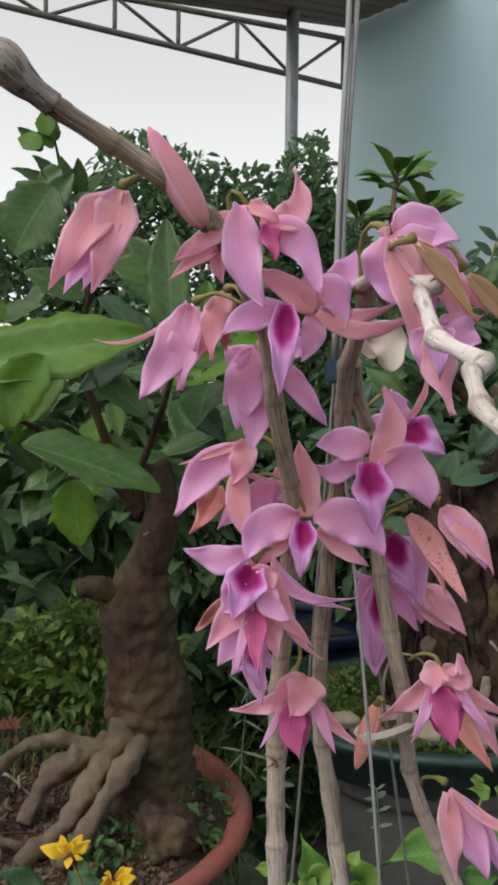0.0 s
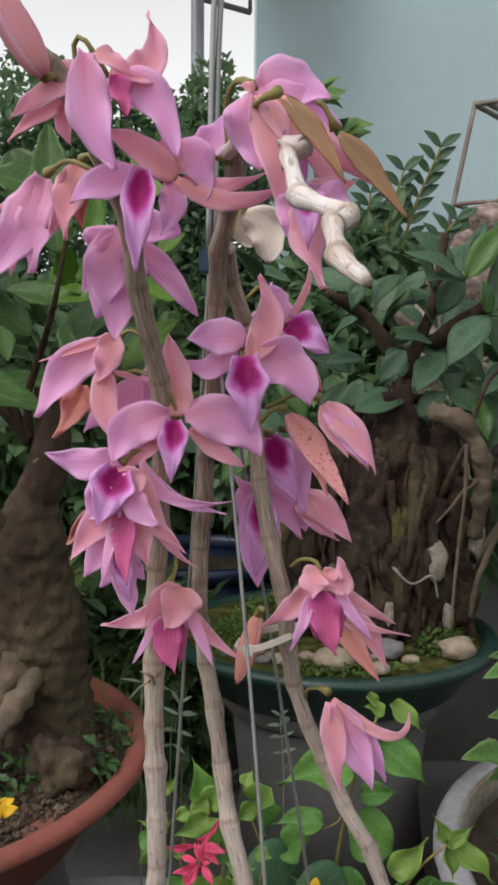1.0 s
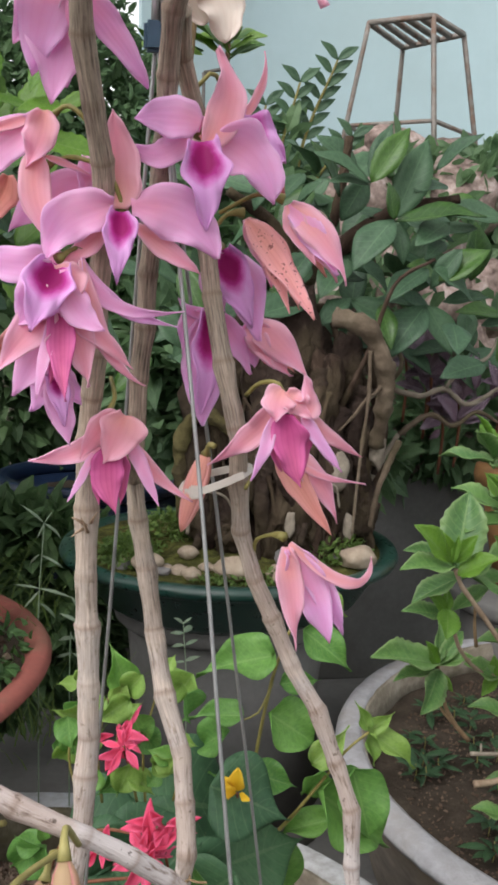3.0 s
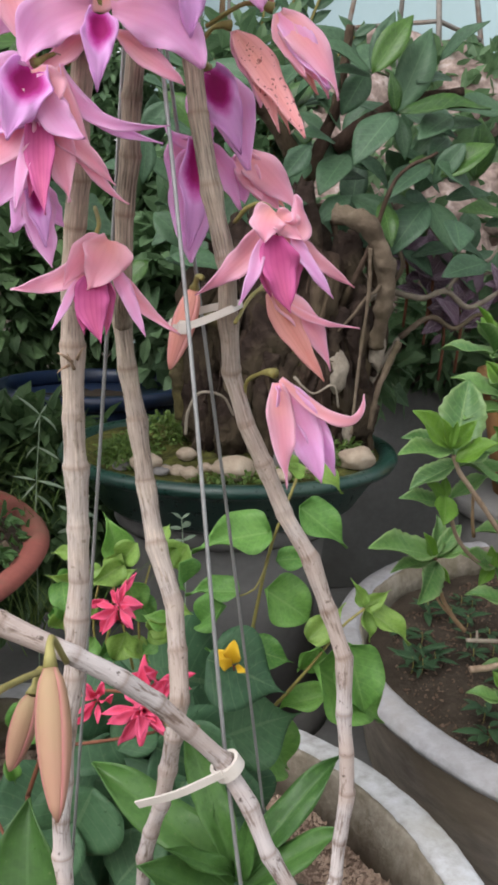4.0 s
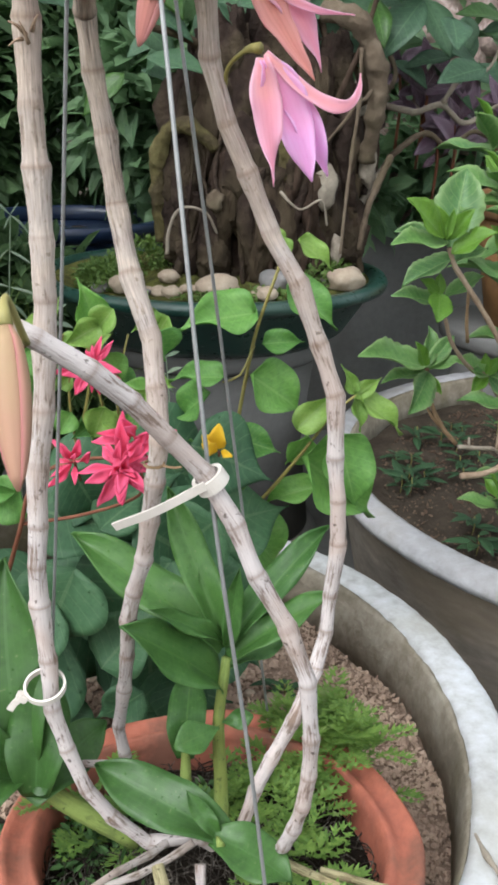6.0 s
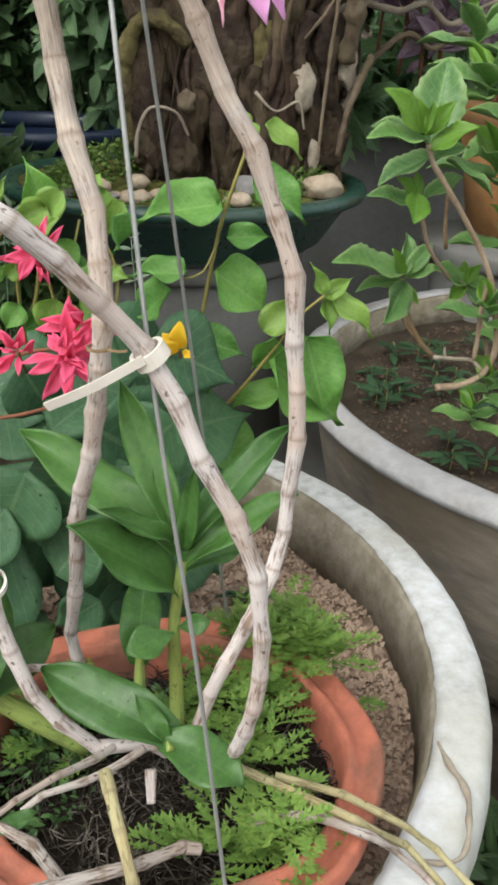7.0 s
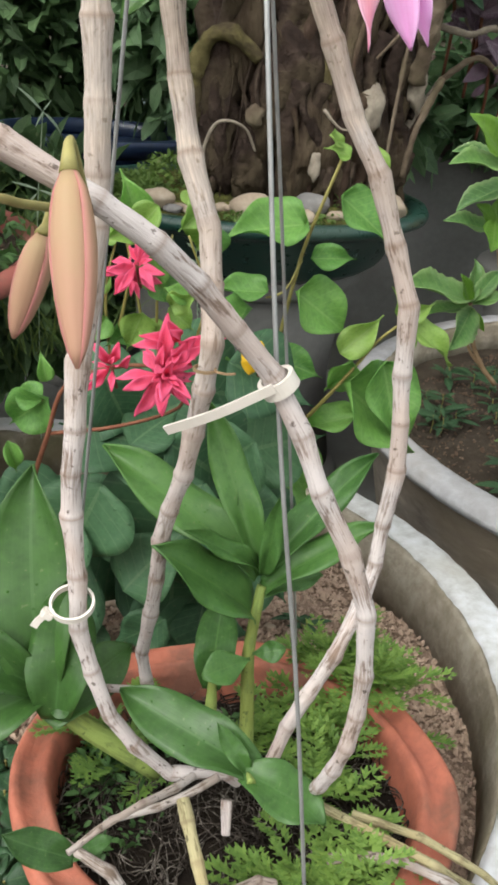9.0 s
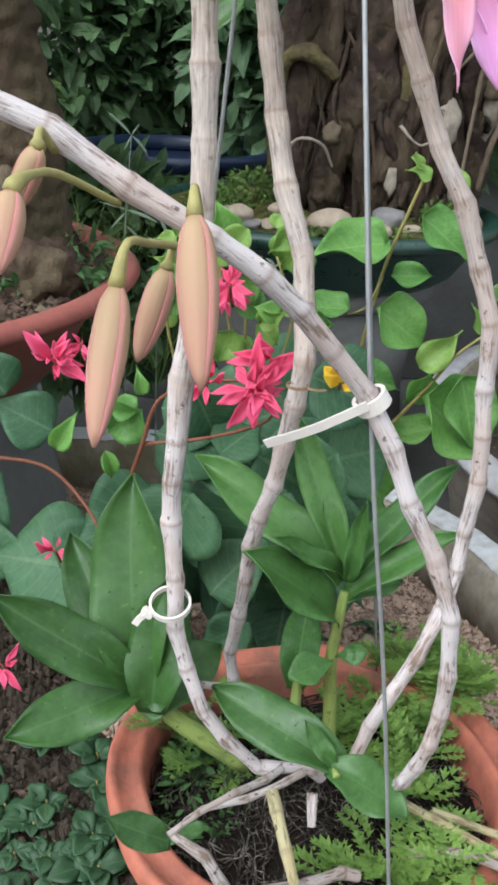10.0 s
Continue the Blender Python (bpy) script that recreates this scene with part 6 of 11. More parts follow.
put_leaf("leaf", STRAP, LEAF_ORCHID_YOUNG, SHOOT, (0.1376, 0.7480, 0.4611), (0.1416, 0.7580, 0.5397), face=(-0.2, -1, 0.2), wide=1.3)
put_leaf("leaf", PADDLE, LEAF_ORCHID_YOUNG, SHOOT, (0.1638, 0.7420, 0.4911), (0.1269, 0.7220, 0.4945), face=(0.1, -0.8, 0.7), wide=1.5)
put_leaf("leaf", PADDLE, LEAF_ORCHID_YOUNG, SHOOT, (0.1678, 0.7520, 0.4885), (0.1911, 0.7420, 0.4981), face=(0, -0.8, 0.7), wide=1.5)
SHOOT = thing("orchid_shoot", 'young leafy orchid shoot leaning over the pot rim', "orchid shoot")
part("stem", tube("stem", [(0.0944, 0.7000, 0.4303), (0.0660, 0.7000, 0.4529), (0.0387, 0.7000, 0.4771), (0.0142, 0.7000, 0.5054), (0.0083, 0.7000, 0.5153)], lambda u, s: 0.0085 + (0.0062 - 0.0085) * u, 8, 0.01), CANE_GREEN, SHOOT)
put_leaf("leaf", STRAP, LEAF_ORCHID, SHOOT, (0.0142, 0.7000, 0.5029), (-0.0006, 0.7300, 0.6584), face=(-0.1, -1, 0.2), wide=1.21)
put_leaf("leaf", STRAP, LEAF_ORCHID, SHOOT, (0.0122, 0.7000, 0.5079), (-0.0806, 0.6800, 0.5946), face=(0.2, -0.7, 0.7), wide=1.04)
put_leaf("leaf", STRAP, LEAF_ORCHID, SHOOT, (0.0142, 0.7000, 0.5054), (-0.0738, 0.6500, 0.5027), face=(0.1, -0.6, 0.8), wide=1.3)
put_leaf("leaf", STRAP, LEAF_ORCHID, SHOOT, (0.0183, 0.7000, 0.4979), (0.0334, 0.7200, 0.5505), face=(-0.3, -1, 0.2), wide=1.73)
put_leaf("leaf", STRAP, LEAF_ORCHID, SHOOT, (0.0123, 0.7000, 0.5054), (-0.0402, 0.7500, 0.6066), face=(0.3, -1, 0.3), wide=1.13)
put_leaf("leaf", STRAP, LEAF_ORCHID, SHOOT, (0.0183, 0.7000, 0.4969), (0.0364, 0.6900, 0.5102), face=(0, -0.6, 0.8), wide=3.9)
put_leaf("leaf", STRAP, LEAF_ORCHID, SHOOT, (0.0229, 0.6900, 0.4892), (0.0312, 0.7000, 0.5962), face=(-0.2, -1, 0.2), wide=1.35)
put_leaf("leaf", STRAP, LEAF_ORCHID, SHOOT, (0.0177, 0.6900, 0.4863), (0.0767, 0.7400, 0.5214), face=(-0.2, -0.8, 0.6), wide=1.5)
SHOOT = thing("orchid_shoot", 'small orchid offshoot with wet green leaves', "orchid shoot")
part("stem", tube("stem", [(0.1444, 0.6200, 0.4892), (0.1438, 0.6250, 0.4893), (0.1433, 0.6300, 0.4885)], lambda u, s: 0.003 + (0.001 - 0.003) * u, 8, 0.01), CANE_GREEN, SHOOT)
put_leaf("leaf", STRAP, LEAF_ORCHID, SHOOT, (0.1524, 0.6300, 0.4852), (0.0600, 0.6800, 0.5261), face=(0.2, -0.6, 0.8), wide=1.15)
put_leaf("leaf", STRAP, LEAF_ORCHID, SHOOT, (0.1405, 0.6300, 0.4896), (0.1915, 0.5950, 0.4837), face=(0, -0.5, 1), wide=1.9)
put_leaf("leaf", STRAP, LEAF_ORCHID, SHOOT, (0.1445, 0.6300, 0.4879), (0.1245, 0.6400, 0.5201), face=(0.2, -0.8, 0.6), wide=1.1)
put_leaf("leaf", STRAP, LEAF_ORCHID, SHOOT, (0.0347, 0.6000, 0.4591), (-0.0035, 0.5900, 0.4905), face=(0.1, -0.6, 0.9), wide=1.5)
put_leaf("leaf", STRAP, LEAF_ORCHID, SHOOT, (0.0329, 0.6000, 0.4592), (0.0599, 0.6100, 0.4662), face=(0.1, -0.6, 0.9), wide=1.2)


# ---- bougainvillea bushes behind the orchid ----
HEART = blade("heart", 1.0, 0.62, 0.40, 0.16, 0.17, 7, 20, 7, 0.005)
BROADLEAF = blade("heart", 1.0, 0.70, 0.13, 0.22, 0.07, 27, 15, 9, 0.004)
HEART_CURLED = blade("heart", 1.0, 0.68, 0.46, 0.40, 0.10, 17, 14, 7, 0.006)
PLANT = thing("bougainvillea", "bougainvillea with lime green heart-shaped leaves on thin stems", "bougainvillea")
put_leaf("leaf", HEART, LEAF_BOUGAIN, PLANT, (0.2467, 1.0300, 0.7576), (0.1626, 1.0200, 0.7509), face=(-0.18, -0.8, 0.77), wide=0.98)
put_leaf("leaf", HEART, LEAF_BOUGAIN, PLANT, (0.2771, 1.0300, 0.7850), (0.3308, 1.0100, 0.7448), face=(-0.09, -0.8, 0.8), wide=0.95)
put_leaf("leaf", HEART, LEAF_BOUGAIN, PLANT, (0.2543, 1.0300, 0.7265), (0.3020, 1.0300, 0.7289), face=(0.09, -0.8, 0.53), wide=0.87)
put_leaf("leaf", HEART, LEAF_BOUGAIN, PLANT, (0.2427, 1.0300, 0.6948), (0.3061, 1.0300, 0.6504), face=(-0.34, -0.8, 0.92), wide=1.19)
put_leaf("leaf", HEART, LEAF_BOUGAIN, PLANT, (0.2264, 1.0300, 0.6288), (0.2779, 1.0200, 0.6122), face=(-0.17, -0.8, 0.62), wide=1.11)
put_leaf("leaf", HEART, LEAF_YOUNG, PLANT, (0.2931, 1.0300, 0.6341), (0.3361, 1.0300, 0.6737), face=(0.35, -0.8, 0.74), wide=0.87)
put_leaf("leaf", HEART, LEAF_BOUGAIN, PLANT, (0.2996, 1.0300, 0.6022), (0.3970, 1.0300, 0.5245), face=(0.24, -0.8, 0.74), wide=1.14)
put_leaf("leaf", HEART, LEAF_BOUGAIN, PLANT, (0.3377, 1.0300, 0.6268), (0.3631, 1.0100, 0.5367), face=(0.1, -0.8, 0.58), wide=0.98)
put_leaf("leaf", HEART, LEAF_BOUGAIN, PLANT, (0.2164, 1.0300, 0.6926), (0.1584, 1.0400, 0.6944), face=(0.09, -0.8, 0.93), wide=0.87)
put_leaf("leaf", HEART, LEAF_YOUNG, PLANT, (0.2869, 1.0300, 0.8288), (0.3254, 1.0200, 0.8019), face=(0.02, -0.8, 0.87), wide=0.79)
put_leaf("leaf", HEART, LEAF_YOUNG, PLANT, (0.2814, 1.0300, 0.8201), (0.2576, 1.0300, 0.8290), face=(0.12, -0.8, 0.53), wide=1.11)
put_leaf("leaf", HEART, LEAF_YOUNG, PLANT, (0.2602, 1.0300, 0.8376), (0.2807, 1.0400, 0.8240), face=(0.18, -0.8, 0.8), wide=0.95)
put_leaf("leaf", HEART, LEAF_YOUNG, PLANT, (0.3539, 1.0300, 0.6717), (0.3406, 1.0300, 0.7022), face=(-0.14, -0.8, 0.52), wide=0.79)
put_leaf("leaf", HEART, LEAF_YOUNG, PLANT, (0.3542, 1.0300, 0.6666), (0.3858, 1.0300, 0.6879), face=(0.26, -0.8, 0.74), wide=0.79)
put_leaf("leaf", HEART, LEAF_YOUNG, PLANT, (0.3574, 1.0300, 0.6665), (0.4109, 1.0150, 0.6293), face=(0.15, -0.8, 0.94), wide=0.66)
put_leaf("leaf", HEART, LEAF_YOUNG, PLANT, (0.3542, 1.0300, 0.6666), (0.3631, 1.0200, 0.6296), face=(0.15, -0.8, 0.96), wide=0.71)
put_leaf("leaf", HEART, LEAF_BOUGAIN, PLANT, (0.3186, 1.0300, 0.5675), (0.2567, 1.0500, 0.5448), face=(-0.07, -0.8, 0.9), wide=0.79)
put_leaf("leaf", HEART, LEAF_BOUGAIN, PLANT, (0.2340, 1.0300, 0.5318), (0.2954, 1.0600, 0.4546), face=(-0.04, -0.8, 0.97), wide=1.19)
put_leaf("leaf", HEART, LEAF_BOUGAIN, PLANT, (0.2200, 1.0300, 0.5932), (0.1856, 1.0500, 0.6260), face=(0.27, -0.8, 0.55), wide=0.95)
put_leaf("leaf", HEART, LEAF_BOUGAIN, PLANT, (0.2134, 1.0300, 0.6132), (0.2361, 1.0600, 0.5448), face=(-0.25, -0.8, 0.61), wide=0.95)
put_leaf("leaf", HEART, LEAF_BOUGAIN, PLANT, (0.3059, 1.0300, 0.6283), (0.2876, 1.0500, 0.5808), face=(0.33, -0.8, 0.72), wide=0.87)
put_leaf("leaf", HEART, LEAF_BOUGAIN, PLANT, (0.2030, 1.0300, 0.6775), (0.1709, 1.0800, 0.6349), face=(0.09, -0.8, 0.65), wide=0.95)
part("stem", tube("stem", [(0.2440, 1.1000, 0.3978), (0.2295, 1.0600, 0.5521), (0.2329, 1.0400, 0.6408), (0.2485, 1.0400, 0.7287), (0.2613, 1.0300, 0.7794), (0.2755, 1.0300, 0.8202)], lambda u, s: 0.003 + (0.0016 - 0.003) * u, 8, 0.01), STALK, PLANT)
part("stem", tube("stem", [(0.2305, 1.0600, 0.5100), (0.2669, 1.0400, 0.5592), (0.3066, 1.0300, 0.6151), (0.3286, 1.0250, 0.6488), (0.3521, 1.0200, 0.6715)], lambda u, s: 0.0026 + (0.0014 - 0.0026) * u, 8, 0.01), STALK, PLANT)
part("twig", tube("twig", [(0.2487, 1.0400, 0.7225), (0.2335, 1.0350, 0.6934), (0.2147, 1.0300, 0.6883)], lambda u, s: 0.0014 + (0.001 - 0.0014) * u, 8, 0.01), STALK, PLANT)
part("stem", tube("stem", [(0.2440, 1.1000, 0.3978), (0.2562, 1.1300, 0.2803), (0.2692, 1.1600, 0.1514)], lambda u, s: 0.0034 + (0.003 - 0.0034) * u, 8, 0.01), TWIG, PLANT)
PLANT = thing("bougainvillea", "bougainvillea with crimson bracts and broad green leaves", "bougainvillea")
put_leaf("leaf", HEART, LEAF_YOUNG, PLANT, (0.0772, 0.9200, 0.7629), (0.0875, 0.9200, 0.7859), face=(0.01, -1, 0.5), wide=1.25)
put_leaf("leaf", HEART, LEAF_YOUNG, PLANT, (0.0699, 0.9200, 0.7657), (0.0525, 0.9200, 0.7584), face=(-0.09, -1, 0.5), wide=1.25)
put_leaf("leaf", HEART, LEAF_BOUGAIN, PLANT, (0.0919, 0.9200, 0.7520), (0.1067, 0.9200, 0.7141), face=(-0.12, -1, 0.5), wide=1.25)
put_leaf("leaf", HEART, LEAF_BOUGAIN, PLANT, (0.0993, 0.9200, 0.7359), (0.1184, 0.9200, 0.7082), face=(0.07, -1, 0.5), wide=1.25)
put_leaf("leaf", HEART, LEAF_BOUGAIN, PLANT, (0.0634, 0.9200, 0.6995), (0.0477, 0.9200, 0.6756), face=(0.07, -1, 0.5), wide=1.25)
put_leaf("leaf", HEART, LEAF_YOUNG, PLANT, (0.0913, 0.9200, 0.7038), (0.0780, 0.9200, 0.6686), face=(0.32, -1, 0.5), wide=1.25)
put_leaf("leaf", HEART, LEAF_YOUNG, PLANT, (0.1117, 0.9200, 0.7084), (0.1349, 0.9200, 0.6882), face=(0.15, -1, 0.5), wide=1.25)
put_leaf("leaf", HEART, LEAF_BOUGAIN, PLANT, (0.0446, 0.9200, 0.7377), (0.0312, 0.9300, 0.7081), face=(0.34, -1, 0.5), wide=1.25)
put_leaf("leaf", HEART, LEAF_YOUNG, PLANT, (0.1348, 0.9200, 0.7238), (0.1516, 0.9100, 0.7213), face=(0.29, -1, 0.5), wide=1.25)
put_leaf("leaf", HEART, LEAF_BOUGAIN, PLANT, (0.0159, 0.9200, 0.6299), (-0.0221, 0.9400, 0.5939), face=(0.39, -1, 0.5), wide=1.25)
put_leaf("leaf", HEART, LEAF_BOUGAIN, PLANT, (0.0107, 0.9200, 0.6246), (-0.0152, 0.9400, 0.6311), face=(0.14, -1, 0.5), wide=1.25)
put_leaf("leaf", HEART, LEAF_BOUGAIN, PLANT, (0.1194, 0.9200, 0.6916), (0.1038, 0.9200, 0.6785), face=(-0.27, -1, 0.5), wide=1.25)
put_leaf("leaf", HEART, LEAF_YOUNG, PLANT, (0.0540, 0.9200, 0.7215), (0.0668, 0.9200, 0.7370), face=(0.29, -1, 0.5), wide=1.25)
put_leaf("leaf", HEART_CURLED, LEAF_YOUNG, PLANT, (0.1012, 0.9150, 0.7902), (0.0792, 0.9240, 0.7626), face=(-0.34, -0.9, 0.27), wide=0.98)
put_leaf("leaf", HEART, LEAF_YOUNG, PLANT, (0.1310, 0.8720, 0.7995), (0.1120, 0.8690, 0.7793), face=(0.41, -0.9, 0.18), wide=1.13)
put_leaf("leaf", HEART, LEAF_BOUGAIN, PLANT, (0.0850, 0.9340, 0.6859), (0.0610, 0.9177, 0.6753), face=(0.08, -0.9, 0.22), wide=1.13)
put_leaf("leaf", HEART_CURLED, LEAF_BOUGAIN, PLANT, (0.0321, 0.9150, 0.7590), (0.0507, 0.9111, 0.7702), face=(0.49, -0.9, 0.5), wide=0.96)
put_leaf("leaf", HEART_CURLED, LEAF_YOUNG, PLANT, (0.1236, 0.9200, 0.7901), (0.1306, 0.9284, 0.8059), face=(-0.25, -0.9, 0.62), wide=1.08)
put_leaf("leaf", HEART, LEAF_YOUNG, PLANT, (0.0476, 0.9050, 0.7572), (0.0225, 0.8906, 0.7717), face=(0.06, -0.9, 0.2), wide=0.98)
put_leaf("leaf", HEART, LEAF_YOUNG, PLANT, (0.1108, 0.8800, 0.7219), (0.1283, 0.8619, 0.7360), face=(0.03, -0.9, 0.22), wide=1.14)
put_leaf("leaf", HEART_CURLED, LEAF_YOUNG, PLANT, (0.0900, 0.9240, 0.6908), (0.1175, 0.9160, 0.6738), face=(0.22, -0.9, 0.6), wide=0.98)
put_leaf("leaf", HEART_CURLED, LEAF_BOUGAIN, PLANT, (0.1241, 0.8740, 0.7281), (0.1013, 0.8779, 0.7385), face=(0.11, -0.9, 0.57), wide=1.07)
put_leaf("leaf", HEART, LEAF_BOUGAIN, PLANT, (0.0350, 0.8890, 0.7667), (0.0376, 0.8778, 0.7365), face=(-0.39, -0.9, 0.18), wide=1.23)
put_leaf("leaf", HEART, LEAF_YOUNG, PLANT, (0.0859, 0.8720, 0.7860), (0.0552, 0.8561, 0.7729), face=(0.3, -0.9, 0.14), wide=1.03)
put_leaf("leaf", HEART_CURLED, LEAF_YOUNG, PLANT, (0.0833, 0.8910, 0.7649), (0.0957, 0.8821, 0.7784), face=(-0.04, -0.9, 0.53), wide=1.12)
put_leaf("leaf", HEART_CURLED, LEAF_YOUNG, PLANT, (0.0374, 0.9310, 0.7229), (0.0223, 0.9415, 0.6928), face=(0.38, -0.9, 0.61), wide=1.01)
put_leaf("leaf", HEART, LEAF_YOUNG, PLANT, (0.0426, 0.9350, 0.7802), (0.0588, 0.9308, 0.7982), face=(0.39, -0.9, 0.45), wide=0.99)
put_leaf("leaf", HEART, LEAF_BOUGAIN, PLANT, (0.0195, 0.9570, 0.7079), (0.0469, 0.9641, 0.6936), face=(0.41, -0.9, 0.63), wide=1.03)
put_leaf("leaf", HEART_CURLED, LEAF_BOUGAIN, PLANT, (0.1385, 0.9120, 0.7711), (0.1494, 0.9259, 0.7335), face=(0.5, -0.9, 0.76), wide=1.16)
put_leaf("leaf", HEART_CURLED, LEAF_YOUNG, PLANT, (0.1509, 0.9470, 0.7757), (0.1311, 0.9658, 0.7377), face=(-0.31, -0.9, 0.47), wide=1.23)
put_leaf("leaf", HEART, LEAF_YOUNG, PLANT, (0.0437, 0.9370, 0.7744), (0.0242, 0.9379, 0.7772), face=(0.08, -0.9, 0.69), wide=1.19)
part("twig", tube("twig", [(0.0452, 0.9300, 0.6633), (0.0361, 0.9200, 0.7222), (0.0591, 0.9200, 0.7686)], lambda u, s: 0.0014 + (0.0009 - 0.0014) * u, 8, 0.01), STALK, PLANT)
part("twig", tube("twig", [(0.0659, 0.9300, 0.6623), (0.0615, 0.9200, 0.7212), (0.0708, 0.9200, 0.7683)], lambda u, s: 0.0014 + (0.0009 - 0.0014) * u, 8, 0.01), STALK, PLANT)
part("twig", tube("twig", [(0.0981, 0.9300, 0.6606), (0.0859, 0.9200, 0.7203), (0.0753, 0.9200, 0.7682)], lambda u, s: 0.0014 + (0.0009 - 0.0014) * u, 8, 0.01), STALK, PLANT)
part("twig", tube("twig", [(0.1059, 0.9300, 0.6602), (0.1028, 0.9200, 0.7196), (0.1130, 0.9200, 0.7671)], lambda u, s: 0.0014 + (0.0009 - 0.0014) * u, 8, 0.01), STALK, PLANT)
part("twig", tube("twig", [(0.1320, 0.9300, 0.6589), (0.1421, 0.9200, 0.7181), (0.1258, 0.9200, 0.7668)], lambda u, s: 0.0014 + (0.0009 - 0.0014) * u, 8, 0.01), STALK, PLANT)
put_leaf("leaf", BROADLEAF, LEAF_BROAD, PLANT, (0.0785, 0.9000, 0.4515), (0.1371, 0.9000, 0.5230), face=(-0.38792940260159015, -0.9, 0.6))
put_leaf("leaf", BROADLEAF, LEAF_BROAD, PLANT, (0.0593, 0.9000, 0.5571), (0.0186, 0.9000, 0.4644), face=(-0.028274448390591733, -0.9, 0.6), wide=1.2)
put_leaf("leaf", BROADLEAF, LEAF_BROAD, PLANT, (0.1449, 0.9000, 0.5575), (0.0817, 0.9300, 0.4191), face=(-0.30131403055952544, -0.9, 0.6), wide=1.3)
put_leaf("leaf", BROADLEAF, LEAF_BROAD, PLANT, (0.0403, 0.9000, 0.5231), (-0.0145, 0.9000, 0.4527), face=(-0.15165492716214263, -0.9, 0.6))
put_leaf("leaf", BROADLEAF, LEAF_BROAD, PLANT, (0.1171, 0.9000, 0.5960), (0.2049, 0.9500, 0.5138), face=(-0.2195998608376269, -0.9, 0.6), wide=1.2)
put_leaf("leaf", BROADLEAF, LEAF_BROAD, PLANT, (0.0826, 0.9000, 0.5957), (0.1306, 0.9400, 0.6171), face=(-0.25745353896178624, -0.9, 0.6))
put_leaf("leaf", BROADLEAF, LEAF_BROAD, PLANT, (0.1874, 0.9000, 0.5967), (0.1413, 0.9400, 0.5370), face=(0.10896818884997495, -0.9, 0.6), wide=1.2)
put_leaf("leaf", BROADLEAF, LEAF_BROAD, PLANT, (0.1172, 0.9000, 0.4196), (0.0663, 0.9200, 0.3737), face=(0.3489694373122132, -0.9, 0.6), wide=0.9)
put_leaf("leaf", BROADLEAF, LEAF_BROAD, PLANT, (0.0609, 0.9000, 0.6529), (0.0905, 0.9300, 0.5820), face=(-0.10391024385021524, -0.9, 0.6))
put_leaf("leaf", BROADLEAF, LEAF_BROAD, PLANT, (0.0795, 0.9530, 0.5856), (0.1702, 0.9723, 0.6254), face=(-0.23, -0.8, 0.7), wide=1.12)
put_leaf("leaf", BROADLEAF, LEAF_BROAD, PLANT, (-0.1300, 1.0000, 0.4070), (-0.1533, 1.0164, 0.4891), face=(-0.34, -0.8, 0.7), wide=1.38)
put_leaf("leaf", BROADLEAF, LEAF_BROAD, PLANT, (0.1172, 0.9960, 0.3729), (0.2433, 1.0237, 0.3083), face=(-0.11, -0.8, 0.7), wide=1.36)
put_leaf("leaf", BROADLEAF, LEAF_BROAD, PLANT, (0.1647, 0.9530, 0.5795), (0.0450, 0.9909, 0.5715), face=(-0.15, -0.8, 0.7), wide=1.28)
put_leaf("leaf", BROADLEAF, LEAF_BROAD, PLANT, (-0.0338, 0.9590, 0.4449), (-0.1515, 0.9894, 0.4498), face=(0.26, -0.8, 0.7), wide=1.37)
put_leaf("leaf", BROADLEAF, LEAF_BROAD, PLANT, (0.1969, 1.0080, 0.5373), (0.2951, 1.0319, 0.5522), face=(0.12, -0.8, 0.7), wide=1.27)
put_leaf("leaf", BROADLEAF, LEAF_BROAD, PLANT, (-0.1303, 1.0380, 0.5120), (-0.2460, 1.0745, 0.4135), face=(0.38, -0.8, 0.7), wide=1.17)
put_leaf("leaf", BROADLEAF, LEAF_BROAD, PLANT, (0.0492, 1.0300, 0.4453), (0.1315, 1.0058, 0.3643), face=(-0.02, -0.8, 0.7), wide=1.36)
put_leaf("leaf", BROADLEAF, LEAF_BROAD, PLANT, (0.0302, 1.0110, 0.4275), (-0.0339, 1.0328, 0.4896), face=(-0.03, -0.8, 0.7), wide=1.34)
put_leaf("leaf", BROADLEAF, LEAF_BROAD, PLANT, (0.0856, 1.0200, 0.5096), (0.1857, 1.0379, 0.4477), face=(-0.34, -0.8, 0.7), wide=1.29)
put_leaf("leaf", BROADLEAF, LEAF_BROAD, PLANT, (0.0690, 1.0130, 0.4957), (0.1462, 1.0159, 0.4034), face=(0.35, -0.8, 0.7), wide=1.33)
put_leaf("leaf", BROADLEAF, LEAF_BROAD, PLANT, (0.1962, 0.9510, 0.4785), (0.2040, 0.9808, 0.5451), face=(0.01, -0.8, 0.7), wide=1.28)
put_leaf("leaf", BROADLEAF, LEAF_BROAD, PLANT, (0.0443, 0.9650, 0.4498), (-0.0427, 1.0034, 0.3401), face=(0.16, -0.8, 0.7), wide=1.23)
put_leaf("leaf", BROADLEAF, LEAF_BROAD, PLANT, (0.0323, 1.0320, 0.3712), (-0.0284, 1.0689, 0.2308), face=(-0.2, -0.8, 0.7), wide=1.42)
put_leaf("leaf", BROADLEAF, LEAF_BROAD, PLANT, (0.0780, 0.9910, 0.4209), (0.1864, 1.0162, 0.3590), face=(-0.04, -0.8, 0.7), wide=1.12)
